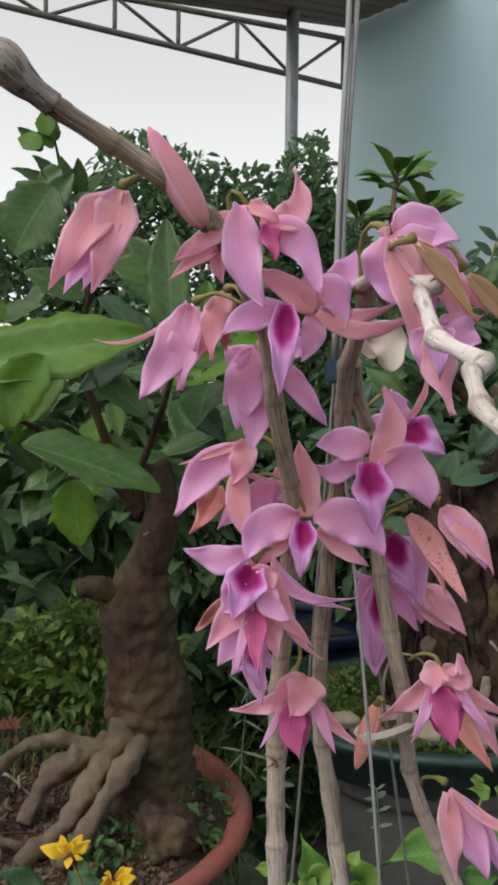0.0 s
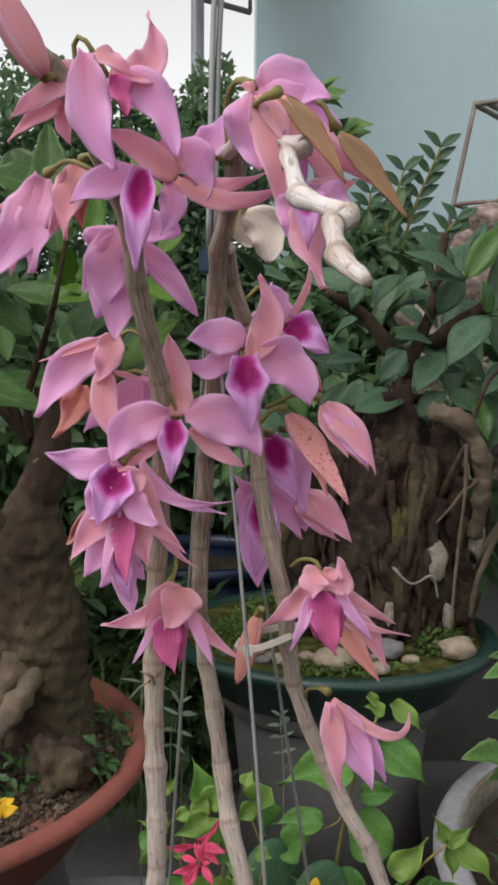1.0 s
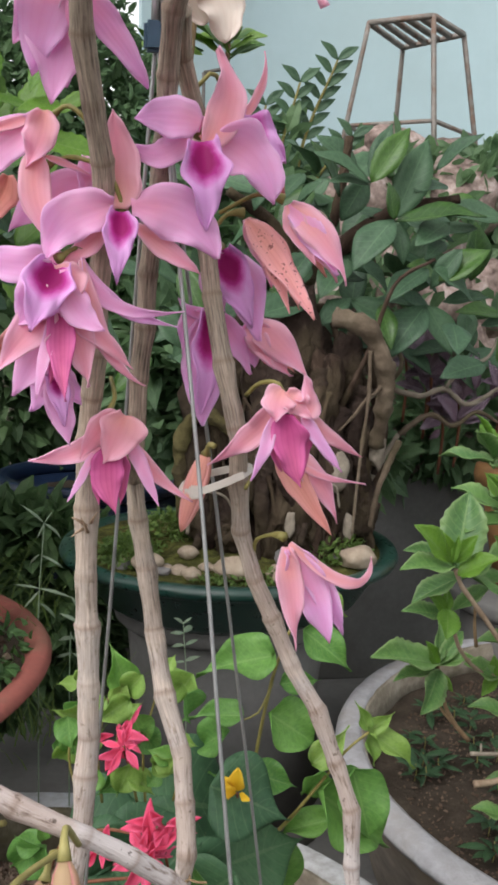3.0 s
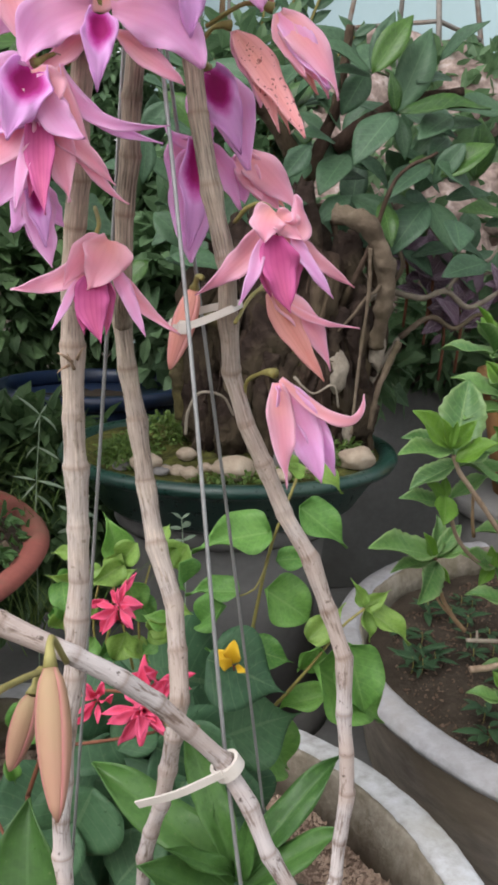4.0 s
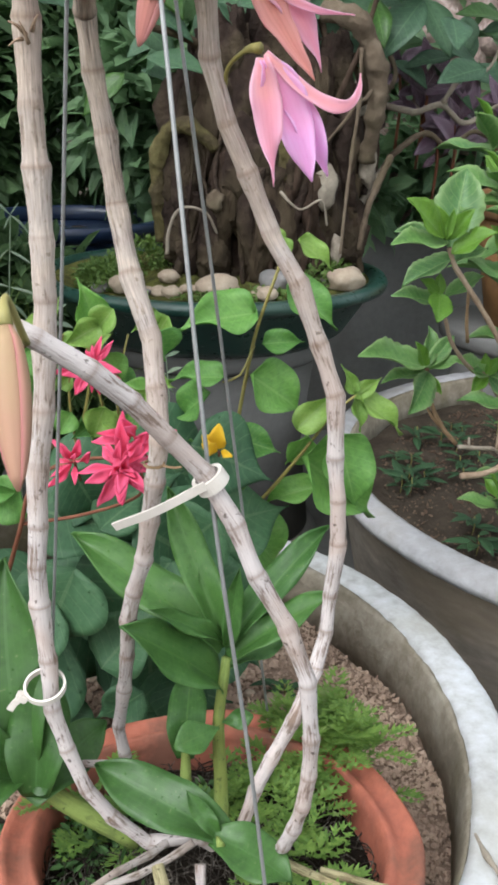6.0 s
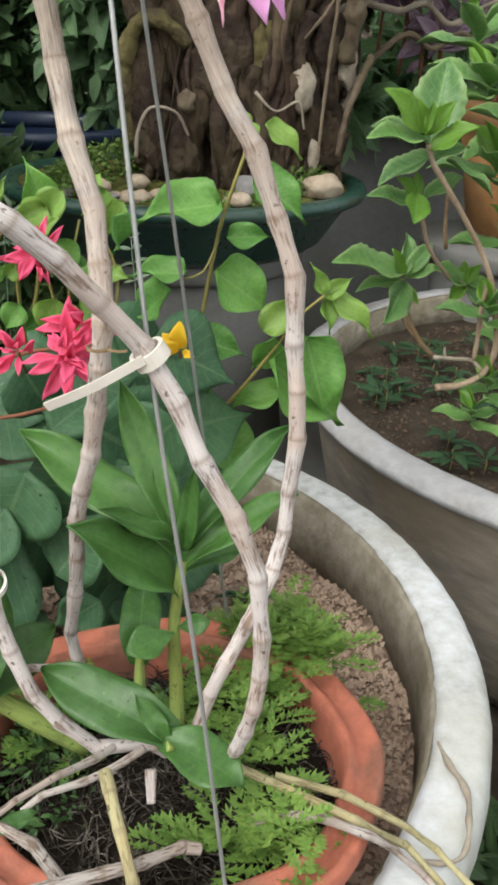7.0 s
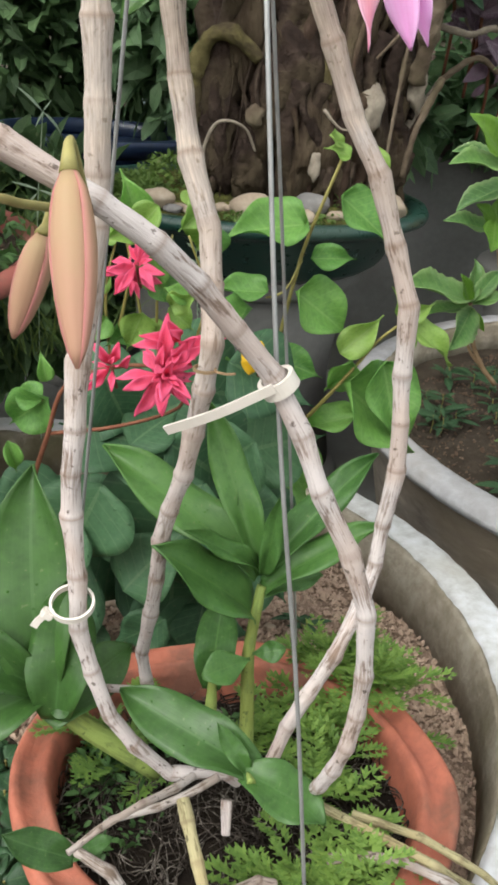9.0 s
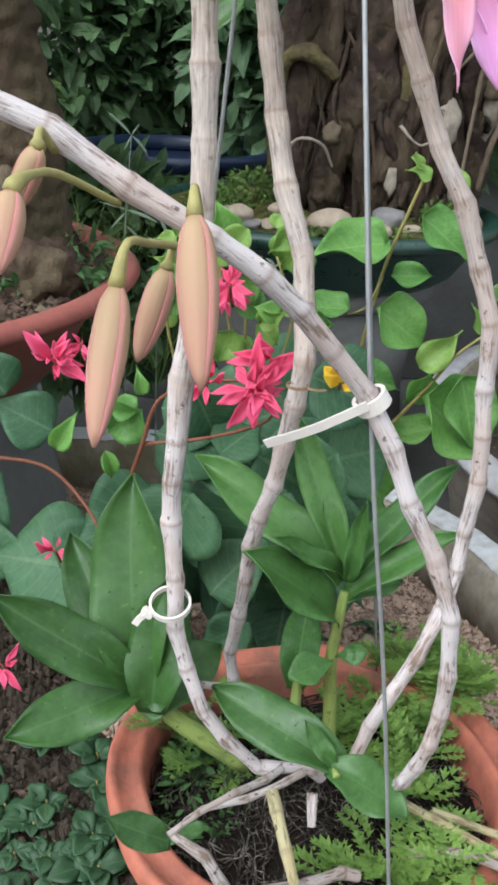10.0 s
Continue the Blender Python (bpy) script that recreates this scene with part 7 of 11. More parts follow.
put_leaf("leaf", BROADLEAF, LEAF_BROAD, PLANT, (-0.0600, 0.9570, 0.4360), (0.0203, 0.9789, 0.4916), face=(0.29, -0.8, 0.7), wide=1.21)
put_leaf("leaf", BROADLEAF, LEAF_BROAD, PLANT, (0.0293, 0.9640, 0.5890), (0.1339, 0.9310, 0.5726), face=(0.33, -0.8, 0.7), wide=1.14)
put_leaf("leaf", BROADLEAF, LEAF_BROAD, PLANT, (0.1299, 0.9700, 0.4313), (0.1380, 0.9866, 0.3172), face=(0.38, -0.8, 0.7), wide=1.4)
put_leaf("leaf", BROADLEAF, LEAF_BROAD, PLANT, (0.0345, 0.9740, 0.5144), (-0.0608, 0.9536, 0.4679), face=(0.16, -0.8, 0.7), wide=1.2)
put_leaf("leaf", BROADLEAF, LEAF_BROAD, PLANT, (0.2180, 1.0040, 0.4387), (0.2553, 0.9747, 0.3795), face=(-0.0, -0.8, 0.7), wide=1.34)
put_leaf("leaf", BROADLEAF, LEAF_BROAD, PLANT, (0.1375, 0.9620, 0.5640), (0.0230, 0.9489, 0.5976), face=(0.25, -0.8, 0.7), wide=1.24)
put_leaf("leaf", BROADLEAF, LEAF_BROAD, PLANT, (0.1774, 0.9920, 0.6370), (0.2664, 0.9814, 0.5995), face=(-0.22, -0.8, 0.7), wide=1.28)
put_leaf("leaf", BROADLEAF, LEAF_BROAD, PLANT, (0.1880, 1.0020, 0.3694), (0.1071, 0.9746, 0.4548), face=(-0.35, -0.8, 0.7), wide=1.42)
put_leaf("leaf", BROADLEAF, LEAF_BROAD, PLANT, (0.0633, 1.0200, 0.4566), (0.0100, 1.0500, 0.5041), face=(0.2, -0.8, 0.7), wide=1.31)
put_leaf("leaf", BROADLEAF, LEAF_BROAD, PLANT, (0.1656, 0.9800, 0.3823), (0.1488, 0.9415, 0.3186), face=(-0.21, -0.8, 0.7), wide=1.13)
put_leaf("leaf", BROADLEAF, LEAF_BROAD, PLANT, (0.1596, 0.9670, 0.4650), (0.2906, 0.9915, 0.4121), face=(0.12, -0.8, 0.7), wide=1.32)
put_leaf("leaf", BROADLEAF, LEAF_BROAD, PLANT, (0.0170, 0.9680, 0.3807), (0.0515, 0.9355, 0.2786), face=(-0.23, -0.8, 0.7), wide=1.11)
put_leaf("leaf", BROADLEAF, LEAF_BROAD, PLANT, (0.1442, 0.9820, 0.6124), (0.0606, 1.0049, 0.6374), face=(0.04, -0.8, 0.7), wide=1.21)
put_leaf("leaf", BROADLEAF, LEAF_BROAD, PLANT, (0.1205, 1.0270, 0.6061), (0.2464, 1.0482, 0.5732), face=(0.16, -0.8, 0.7), wide=1.47)
put_leaf("leaf", BROADLEAF, LEAF_BROAD, PLANT, (0.1870, 0.9880, 0.4985), (0.2542, 1.0047, 0.3903), face=(-0.12, -0.8, 0.7), wide=1.13)
put_leaf("leaf", BROADLEAF, LEAF_BROAD, PLANT, (0.0335, 0.9920, 0.6033), (0.1322, 0.9686, 0.6162), face=(-0.04, -0.8, 0.7), wide=1.29)
put_leaf("leaf", BROADLEAF, LEAF_BROAD, PLANT, (0.0124, 1.0100, 0.4307), (-0.0469, 0.9808, 0.3532), face=(0.26, -0.8, 0.7), wide=1.13)
put_leaf("leaf", BROADLEAF, LEAF_BROAD, PLANT, (-0.0459, 0.9870, 0.4172), (0.0282, 1.0227, 0.3258), face=(0.38, -0.8, 0.7), wide=1.19)
part("stem", tube("stem", [(0.0003, 0.9000, 0.5569), (0.0144, 0.8850, 0.6071), (0.0297, 0.8700, 0.6590), (0.0662, 0.8500, 0.6816), (0.0995, 0.8000, 0.7008)], lambda u, s: 0.0022 + (0.0013 - 0.0022) * u, 8, 0.01), TWIG_RED, PLANT)
part("twig", tube("twig", [(0.0167, 0.8850, 0.6123), (0.0689, 0.8600, 0.6291), (0.1099, 0.8000, 0.6697), (0.1095, 0.7800, 0.6998)], lambda u, s: 0.0018 + (0.0011 - 0.0018) * u, 8, 0.01), TWIG_RED, PLANT)
part("twig", tube("twig", [(-0.1211, 0.9500, 0.5706), (-0.0697, 0.9300, 0.5693), (-0.0338, 0.9000, 0.5457), (-0.0137, 0.8800, 0.5119)], lambda u, s: 0.002 + (0.0014 - 0.002) * u, 8, 0.01), TWIG_RED, PLANT)
put_leaf("leaf", HEART_CURLED, LEAF_BOUGAIN, PLANT, (-0.0561, 0.8800, 0.6091), (-0.0377, 0.8800, 0.6451), face=(0.1, -0.9, 0.5), wide=0.7)
put_leaf("leaf", HEART_CURLED, LEAF_BOUGAIN, PLANT, (-0.0155, 0.8800, 0.6082), (-0.0063, 0.8800, 0.5747), face=(0.1, -0.9, 0.5), wide=0.6)
put_leaf("leaf", HEART_CURLED, LEAF_BOUGAIN, PLANT, (0.0157, 0.8800, 0.6584), (0.0109, 0.8800, 0.6846), face=(0.1, -0.9, 0.5), wide=0.7)
put_leaf("leaf", BROADLEAF, LEAF_BROAD, PLANT, (-0.0623, 0.9300, 0.6038), (-0.1211, 0.9300, 0.6379), face=(0.2, -0.9, 0.5), wide=1.1)
put_leaf("leaf", BROADLEAF, LEAF_BROAD, PLANT, (-0.1020, 0.9300, 0.6381), (-0.1319, 0.9300, 0.6885), face=(0.2, -0.9, 0.5), wide=1.2)
part("stem", tube("stem", [(0.0003, 0.9000, 0.5569), (-0.0048, 0.9200, 0.4581), (-0.0103, 0.9300, 0.3203)], lambda u, s: 0.0024 + (0.0022 - 0.0024) * u, 8, 0.01), TWIG_RED, PLANT)
part("twig", tube("twig", [(0.0709, 0.9300, 0.6788), (0.0790, 0.9200, 0.7259), (0.0797, 0.9200, 0.7654)], lambda u, s: 0.0016 + (0.0011 - 0.0016) * u, 8, 0.01), STALK, PLANT)


def bracts(at, size, n, mat, seed):
    """A loose cluster of pointed papery bracts."""
    rnd = random.Random(seed)
    c = Vector(at)
    head = part("bract_cluster", tube("bract_cluster", [c + Vector((0.004, 0.012, -0.02)), c + Vector((0.001, 0.005, -0.008)), c], 0.0012, 6, 0.006), TWIG_RED, PLANT, "crimson bract cluster" if mat == BRACT else "yellow bract cluster")
    for _ in range(n):
        d = Vector((rnd.gauss(0, 1), rnd.gauss(-0.5, 0.8), rnd.gauss(0.1, 0.9) + (0.9 if mat == BRACT_YELLOW else 0.0))).normalized()
        b = c + d * size * 0.12
        put = c + d * size * rnd.uniform(0.4, 1.1) + Vector((0, 0, rnd.uniform(-0.004, 0.006)))
        put_leaf("bract", BRACT_LEAF, mat, head, b, put, (rnd.uniform(-0.5, 0.5), -1, rnd.uniform(0, 1)), rnd.uniform(0.8, 1.3) * (1.9 if mat == BRACT_YELLOW else 1.0))


BRACT_LEAF = blade("lance", 1.0, 0.29, 0.30, 0.25, 0.24, 12, 11, 5, 0.008)
bracts((0.0946, 0.7750, 0.7036), 0.036, 30, BRACT, 1)
bracts((0.1069, 0.7850, 0.7216), 0.032, 14, BRACT, 2)
bracts((0.0796, 0.8300, 0.7650), 0.028, 13, BRACT, 3)
bracts((-0.0534, 0.8600, 0.6936), 0.034, 20, BRACT, 4)
bracts((-0.0320, 0.8700, 0.7045), 0.021, 10, BRACT, 14)
bracts((-0.0575, 0.8600, 0.5238), 0.026, 9, BRACT, 5)
bracts((-0.1024, 0.8300, 0.4274), 0.024, 8, BRACT, 6)
bracts((0.0621, 0.8000, 0.6998), 0.028, 12, BRACT, 7)
bracts((0.0784, 0.9000, 0.7421), 0.032, 15, BRACT, 8)
bracts((0.0940, 0.7850, 0.6975), 0.034, 16, BRACT, 9)
bracts((0.2041, 0.9850, 0.6312), 0.026, 7, BRACT_YELLOW, 10)
PLANT = thing("bougainvillea", "bougainvillea shoot with yellow bracts by the tree pot", "bougainvillea")
part("stem", tube("stem", [(-0.1300, 0.8800, 0.7435), (-0.1347, 0.8750, 0.7791), (-0.1446, 0.8700, 0.8087)], lambda u, s: 0.0018 + (0.0012 - 0.0018) * u, 8, 0.01), STALK, PLANT)
bracts((-0.1452, 0.8600, 0.8217), 0.026, 9, BRACT_YELLOW, 11)
bracts((-0.1050, 0.8600, 0.7976), 0.028, 9, BRACT_YELLOW, 12)
put_leaf("leaf", HEART, LEAF_BROAD, PLANT, (-0.1849, 0.8800, 0.7639), (-0.2235, 0.8800, 0.8014), wide=1.1)
put_leaf("leaf", HEART, LEAF_BROAD, PLANT, (-0.1521, 0.8800, 0.7815), (-0.1140, 0.8800, 0.7882), wide=1.1)
put_leaf("leaf", HEART, LEAF_BOUGAIN, PLANT, (0.0884, 0.9300, 0.7692), (0.0734, 0.9300, 0.8149), face=(0, -1, 0.3))


# ---- shrub in the large concrete pot ----
SHRUB = blade("serrate", 1.0, 0.56, 0.28, 0.20, 0.09, 21, 33, 7, 0.005)
PLANT = thing("shrub", "green shrub with whorls of glossy leaves on bare brown stems", "shrub")
# inner whorl leaves take LEAF_LIT, so their lit look is in the colour
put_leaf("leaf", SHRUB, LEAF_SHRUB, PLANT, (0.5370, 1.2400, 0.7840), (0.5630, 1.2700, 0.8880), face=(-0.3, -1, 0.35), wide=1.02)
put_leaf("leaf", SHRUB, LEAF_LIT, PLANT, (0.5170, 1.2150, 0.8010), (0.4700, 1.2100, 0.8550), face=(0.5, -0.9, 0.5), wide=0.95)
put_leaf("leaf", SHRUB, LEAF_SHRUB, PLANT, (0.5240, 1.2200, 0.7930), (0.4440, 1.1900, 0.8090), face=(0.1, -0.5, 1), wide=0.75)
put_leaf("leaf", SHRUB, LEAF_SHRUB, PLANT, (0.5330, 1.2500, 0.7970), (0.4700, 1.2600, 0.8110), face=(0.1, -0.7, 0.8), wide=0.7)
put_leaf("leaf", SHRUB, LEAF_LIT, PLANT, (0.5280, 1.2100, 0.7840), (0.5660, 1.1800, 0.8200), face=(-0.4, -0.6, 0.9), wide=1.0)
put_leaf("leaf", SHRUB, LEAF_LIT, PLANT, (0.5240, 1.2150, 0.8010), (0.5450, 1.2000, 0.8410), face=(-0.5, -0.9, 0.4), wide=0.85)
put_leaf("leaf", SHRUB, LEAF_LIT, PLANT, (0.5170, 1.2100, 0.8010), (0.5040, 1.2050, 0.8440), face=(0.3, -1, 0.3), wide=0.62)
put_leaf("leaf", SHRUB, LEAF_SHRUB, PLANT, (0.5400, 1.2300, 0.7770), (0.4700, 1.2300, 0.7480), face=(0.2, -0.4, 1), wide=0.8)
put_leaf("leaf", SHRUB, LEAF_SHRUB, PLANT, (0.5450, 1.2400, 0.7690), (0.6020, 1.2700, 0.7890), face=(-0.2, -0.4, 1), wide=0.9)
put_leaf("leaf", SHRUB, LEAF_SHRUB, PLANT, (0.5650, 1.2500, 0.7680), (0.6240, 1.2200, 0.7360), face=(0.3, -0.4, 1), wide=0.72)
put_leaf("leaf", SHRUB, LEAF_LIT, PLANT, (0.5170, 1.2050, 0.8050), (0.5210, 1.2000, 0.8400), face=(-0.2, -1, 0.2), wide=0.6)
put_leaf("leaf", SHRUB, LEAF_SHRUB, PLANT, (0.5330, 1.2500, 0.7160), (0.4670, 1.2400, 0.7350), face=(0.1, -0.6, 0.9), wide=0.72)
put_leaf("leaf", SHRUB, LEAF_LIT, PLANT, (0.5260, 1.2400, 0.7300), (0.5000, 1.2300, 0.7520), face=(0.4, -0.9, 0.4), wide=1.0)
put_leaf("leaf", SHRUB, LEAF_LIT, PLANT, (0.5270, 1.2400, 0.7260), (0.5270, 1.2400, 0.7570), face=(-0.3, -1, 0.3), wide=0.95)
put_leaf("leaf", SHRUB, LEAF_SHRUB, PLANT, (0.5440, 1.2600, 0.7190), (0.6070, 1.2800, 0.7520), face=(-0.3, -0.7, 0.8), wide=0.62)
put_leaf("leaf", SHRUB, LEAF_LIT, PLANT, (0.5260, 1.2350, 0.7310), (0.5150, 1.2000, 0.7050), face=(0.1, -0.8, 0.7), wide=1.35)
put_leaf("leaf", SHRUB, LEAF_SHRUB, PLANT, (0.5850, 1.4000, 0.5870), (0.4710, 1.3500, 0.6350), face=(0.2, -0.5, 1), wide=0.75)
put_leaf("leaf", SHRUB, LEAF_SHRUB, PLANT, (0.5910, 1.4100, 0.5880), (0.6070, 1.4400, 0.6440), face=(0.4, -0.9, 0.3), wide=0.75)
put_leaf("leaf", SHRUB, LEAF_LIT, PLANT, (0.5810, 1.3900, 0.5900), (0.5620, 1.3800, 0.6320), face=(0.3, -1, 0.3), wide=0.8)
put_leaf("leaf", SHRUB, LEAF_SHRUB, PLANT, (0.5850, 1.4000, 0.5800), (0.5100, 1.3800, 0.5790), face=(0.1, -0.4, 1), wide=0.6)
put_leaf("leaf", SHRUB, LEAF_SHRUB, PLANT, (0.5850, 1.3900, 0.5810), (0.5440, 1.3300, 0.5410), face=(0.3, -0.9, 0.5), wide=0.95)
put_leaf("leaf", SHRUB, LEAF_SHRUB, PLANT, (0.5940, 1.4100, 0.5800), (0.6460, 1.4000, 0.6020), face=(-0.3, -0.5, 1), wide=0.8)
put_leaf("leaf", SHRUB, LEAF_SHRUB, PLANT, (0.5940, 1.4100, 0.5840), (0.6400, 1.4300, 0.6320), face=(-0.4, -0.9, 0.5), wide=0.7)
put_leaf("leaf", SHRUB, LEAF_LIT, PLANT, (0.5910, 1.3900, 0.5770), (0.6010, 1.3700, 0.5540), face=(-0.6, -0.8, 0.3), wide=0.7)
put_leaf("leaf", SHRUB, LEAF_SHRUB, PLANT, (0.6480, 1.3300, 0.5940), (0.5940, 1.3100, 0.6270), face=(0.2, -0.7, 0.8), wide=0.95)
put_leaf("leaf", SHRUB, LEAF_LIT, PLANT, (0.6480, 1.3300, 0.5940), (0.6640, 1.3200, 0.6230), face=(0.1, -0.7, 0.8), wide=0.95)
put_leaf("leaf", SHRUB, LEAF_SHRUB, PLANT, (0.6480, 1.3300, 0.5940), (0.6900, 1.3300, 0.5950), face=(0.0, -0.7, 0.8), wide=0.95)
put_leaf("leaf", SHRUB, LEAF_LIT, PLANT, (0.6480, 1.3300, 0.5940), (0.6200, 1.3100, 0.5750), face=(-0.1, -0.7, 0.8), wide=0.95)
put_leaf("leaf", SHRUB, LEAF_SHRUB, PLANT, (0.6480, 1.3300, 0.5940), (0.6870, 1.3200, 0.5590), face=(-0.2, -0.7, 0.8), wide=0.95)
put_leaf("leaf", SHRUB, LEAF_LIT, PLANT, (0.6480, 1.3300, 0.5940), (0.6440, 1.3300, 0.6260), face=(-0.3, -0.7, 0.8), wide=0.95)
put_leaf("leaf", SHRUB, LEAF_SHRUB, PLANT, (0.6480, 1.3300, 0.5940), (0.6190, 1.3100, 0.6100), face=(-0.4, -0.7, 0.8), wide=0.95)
part("stem", tube("stem", [(0.5250, 1.2150, 0.7910), (0.5360, 1.2200, 0.7690), (0.5580, 1.2250, 0.7420), (0.5850, 1.2300, 0.7080), (0.6170, 1.2400, 0.6670), (0.6410, 1.2450, 0.6260), (0.6570, 1.2500, 0.5830), (0.6660, 1.2500, 0.5410), (0.6620, 1.2500, 0.5050), (0.6440, 1.2450, 0.4880), (0.6140, 1.2400, 0.4800), (0.5810, 1.2350, 0.4810)], lambda u, s: 0.0032 + (0.0048 - 0.0032) * u, 9, 0.008, 0.25), SHRUB_STEM, PLANT)
part("stem", tube("stem", [(0.6400, 1.2450, 0.6220), (0.6380, 1.2500, 0.5800), (0.6410, 1.2550, 0.5400), (0.6420, 1.2600, 0.5060)], lambda u, s: 0.003 + (0.0032 - 0.003) * u, 9, 0.008, 0.25), SHRUB_STEM, PLANT)
part("stem", tube("stem", [(0.5800, 1.2500, 0.5180), (0.6080, 1.2550, 0.5130), (0.6420, 1.2600, 0.5060), (0.6550, 1.2500, 0.4870)], lambda u, s: 0.003 + (0.0034 - 0.003) * u, 9, 0.008, 0.25), ROOT_PALE, PLANT)
part("twig", tube("twig", [(0.5970, 1.2530, 0.5140), (0.5950, 1.2530, 0.5300)], lambda u, s: 0.002 + (0.0014 - 0.002) * u, 9, 0.008, 0.25), ROOT_PALE, PLANT)
part("stem", tube("stem", [(0.5280, 1.2400, 0.7260), (0.5430, 1.2500, 0.6970), (0.5610, 1.2700, 0.6650), (0.5870, 1.2900, 0.6340), (0.6240, 1.3200, 0.6030), (0.6480, 1.3300, 0.5920), (0.6810, 1.3350, 0.5450), (0.7070, 1.3400, 0.4750)], lambda u, s: 0.0026 + (0.0036 - 0.0026) * u, 9, 0.008, 0.25), SHRUB_STEM, PLANT)
part("stem", tube("stem", [(0.5870, 1.4000, 0.5870), (0.5890, 1.3900, 0.5570), (0.5960, 1.3850, 0.5290), (0.6110, 1.3800, 0.5000), (0.6320, 1.3700, 0.4750)], lambda u, s: 0.003 + (0.0038 - 0.003) * u, 9, 0.008, 0.25), TWIG, PLANT)
part("twig", tube("twig", [(0.5800, 1.3900, 0.5440), (0.5950, 1.3850, 0.5160), (0.6090, 1.3800, 0.5000)], lambda u, s: 0.0018 + (0.0022 - 0.0018) * u, 9, 0.008, 0.25), TWIG, PLANT)
part("stem", tube("stem", [(0.5950, 1.3000, 0.7190), (0.6010, 1.3100, 0.6770), (0.6100, 1.3200, 0.6450)], lambda u, s: 0.0022 + (0.0026 - 0.0022) * u, 9, 0.008, 0.25), TWIG, PLANT)
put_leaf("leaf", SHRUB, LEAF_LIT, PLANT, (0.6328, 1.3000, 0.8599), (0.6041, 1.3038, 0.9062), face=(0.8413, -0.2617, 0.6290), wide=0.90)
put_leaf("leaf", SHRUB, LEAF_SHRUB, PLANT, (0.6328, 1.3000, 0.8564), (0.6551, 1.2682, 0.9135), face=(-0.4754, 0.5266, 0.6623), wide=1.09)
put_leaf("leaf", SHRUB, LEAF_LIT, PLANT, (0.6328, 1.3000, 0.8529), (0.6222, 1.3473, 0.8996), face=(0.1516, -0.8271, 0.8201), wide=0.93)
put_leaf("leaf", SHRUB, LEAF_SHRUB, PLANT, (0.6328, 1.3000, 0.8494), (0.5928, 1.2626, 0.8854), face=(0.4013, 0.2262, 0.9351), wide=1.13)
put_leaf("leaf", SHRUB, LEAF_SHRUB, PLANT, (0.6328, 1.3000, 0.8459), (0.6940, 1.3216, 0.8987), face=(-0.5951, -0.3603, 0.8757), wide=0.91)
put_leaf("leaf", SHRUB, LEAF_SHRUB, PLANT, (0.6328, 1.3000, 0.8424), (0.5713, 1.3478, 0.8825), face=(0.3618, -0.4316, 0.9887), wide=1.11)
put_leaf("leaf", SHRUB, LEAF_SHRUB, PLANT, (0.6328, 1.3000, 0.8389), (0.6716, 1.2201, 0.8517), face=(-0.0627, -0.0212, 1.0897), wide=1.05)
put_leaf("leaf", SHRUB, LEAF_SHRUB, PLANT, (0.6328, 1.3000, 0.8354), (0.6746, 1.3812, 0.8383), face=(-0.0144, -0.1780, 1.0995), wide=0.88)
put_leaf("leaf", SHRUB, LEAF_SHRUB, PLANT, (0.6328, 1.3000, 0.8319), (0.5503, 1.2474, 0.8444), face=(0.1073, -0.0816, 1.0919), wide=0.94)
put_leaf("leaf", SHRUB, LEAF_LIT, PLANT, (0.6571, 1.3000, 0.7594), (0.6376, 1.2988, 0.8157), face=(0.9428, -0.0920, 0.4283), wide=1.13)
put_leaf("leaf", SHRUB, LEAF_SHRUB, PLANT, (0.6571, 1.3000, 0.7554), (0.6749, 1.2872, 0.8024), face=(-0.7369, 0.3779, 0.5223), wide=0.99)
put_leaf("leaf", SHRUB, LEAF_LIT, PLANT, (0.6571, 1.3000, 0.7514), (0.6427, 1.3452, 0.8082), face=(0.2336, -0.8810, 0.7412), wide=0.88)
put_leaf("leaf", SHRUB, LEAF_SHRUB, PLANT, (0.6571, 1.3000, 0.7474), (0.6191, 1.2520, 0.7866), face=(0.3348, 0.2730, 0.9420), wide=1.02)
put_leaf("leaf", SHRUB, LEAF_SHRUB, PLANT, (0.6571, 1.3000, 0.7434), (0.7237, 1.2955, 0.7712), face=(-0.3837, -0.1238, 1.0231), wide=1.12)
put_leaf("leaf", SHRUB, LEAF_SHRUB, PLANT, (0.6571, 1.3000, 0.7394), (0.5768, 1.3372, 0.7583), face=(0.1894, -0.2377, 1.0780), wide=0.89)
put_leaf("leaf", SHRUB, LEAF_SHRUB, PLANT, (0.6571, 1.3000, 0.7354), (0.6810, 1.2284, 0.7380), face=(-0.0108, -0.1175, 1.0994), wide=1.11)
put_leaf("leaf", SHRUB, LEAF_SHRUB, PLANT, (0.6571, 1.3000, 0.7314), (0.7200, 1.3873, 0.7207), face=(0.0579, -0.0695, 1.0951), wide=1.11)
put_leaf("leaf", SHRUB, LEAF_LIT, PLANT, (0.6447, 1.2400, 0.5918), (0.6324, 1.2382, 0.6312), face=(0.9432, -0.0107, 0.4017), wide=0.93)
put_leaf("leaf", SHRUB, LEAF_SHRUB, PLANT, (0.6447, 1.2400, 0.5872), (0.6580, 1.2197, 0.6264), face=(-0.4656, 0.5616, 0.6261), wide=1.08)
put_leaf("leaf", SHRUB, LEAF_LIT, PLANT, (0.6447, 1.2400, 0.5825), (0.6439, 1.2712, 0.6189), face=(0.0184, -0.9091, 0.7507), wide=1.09)
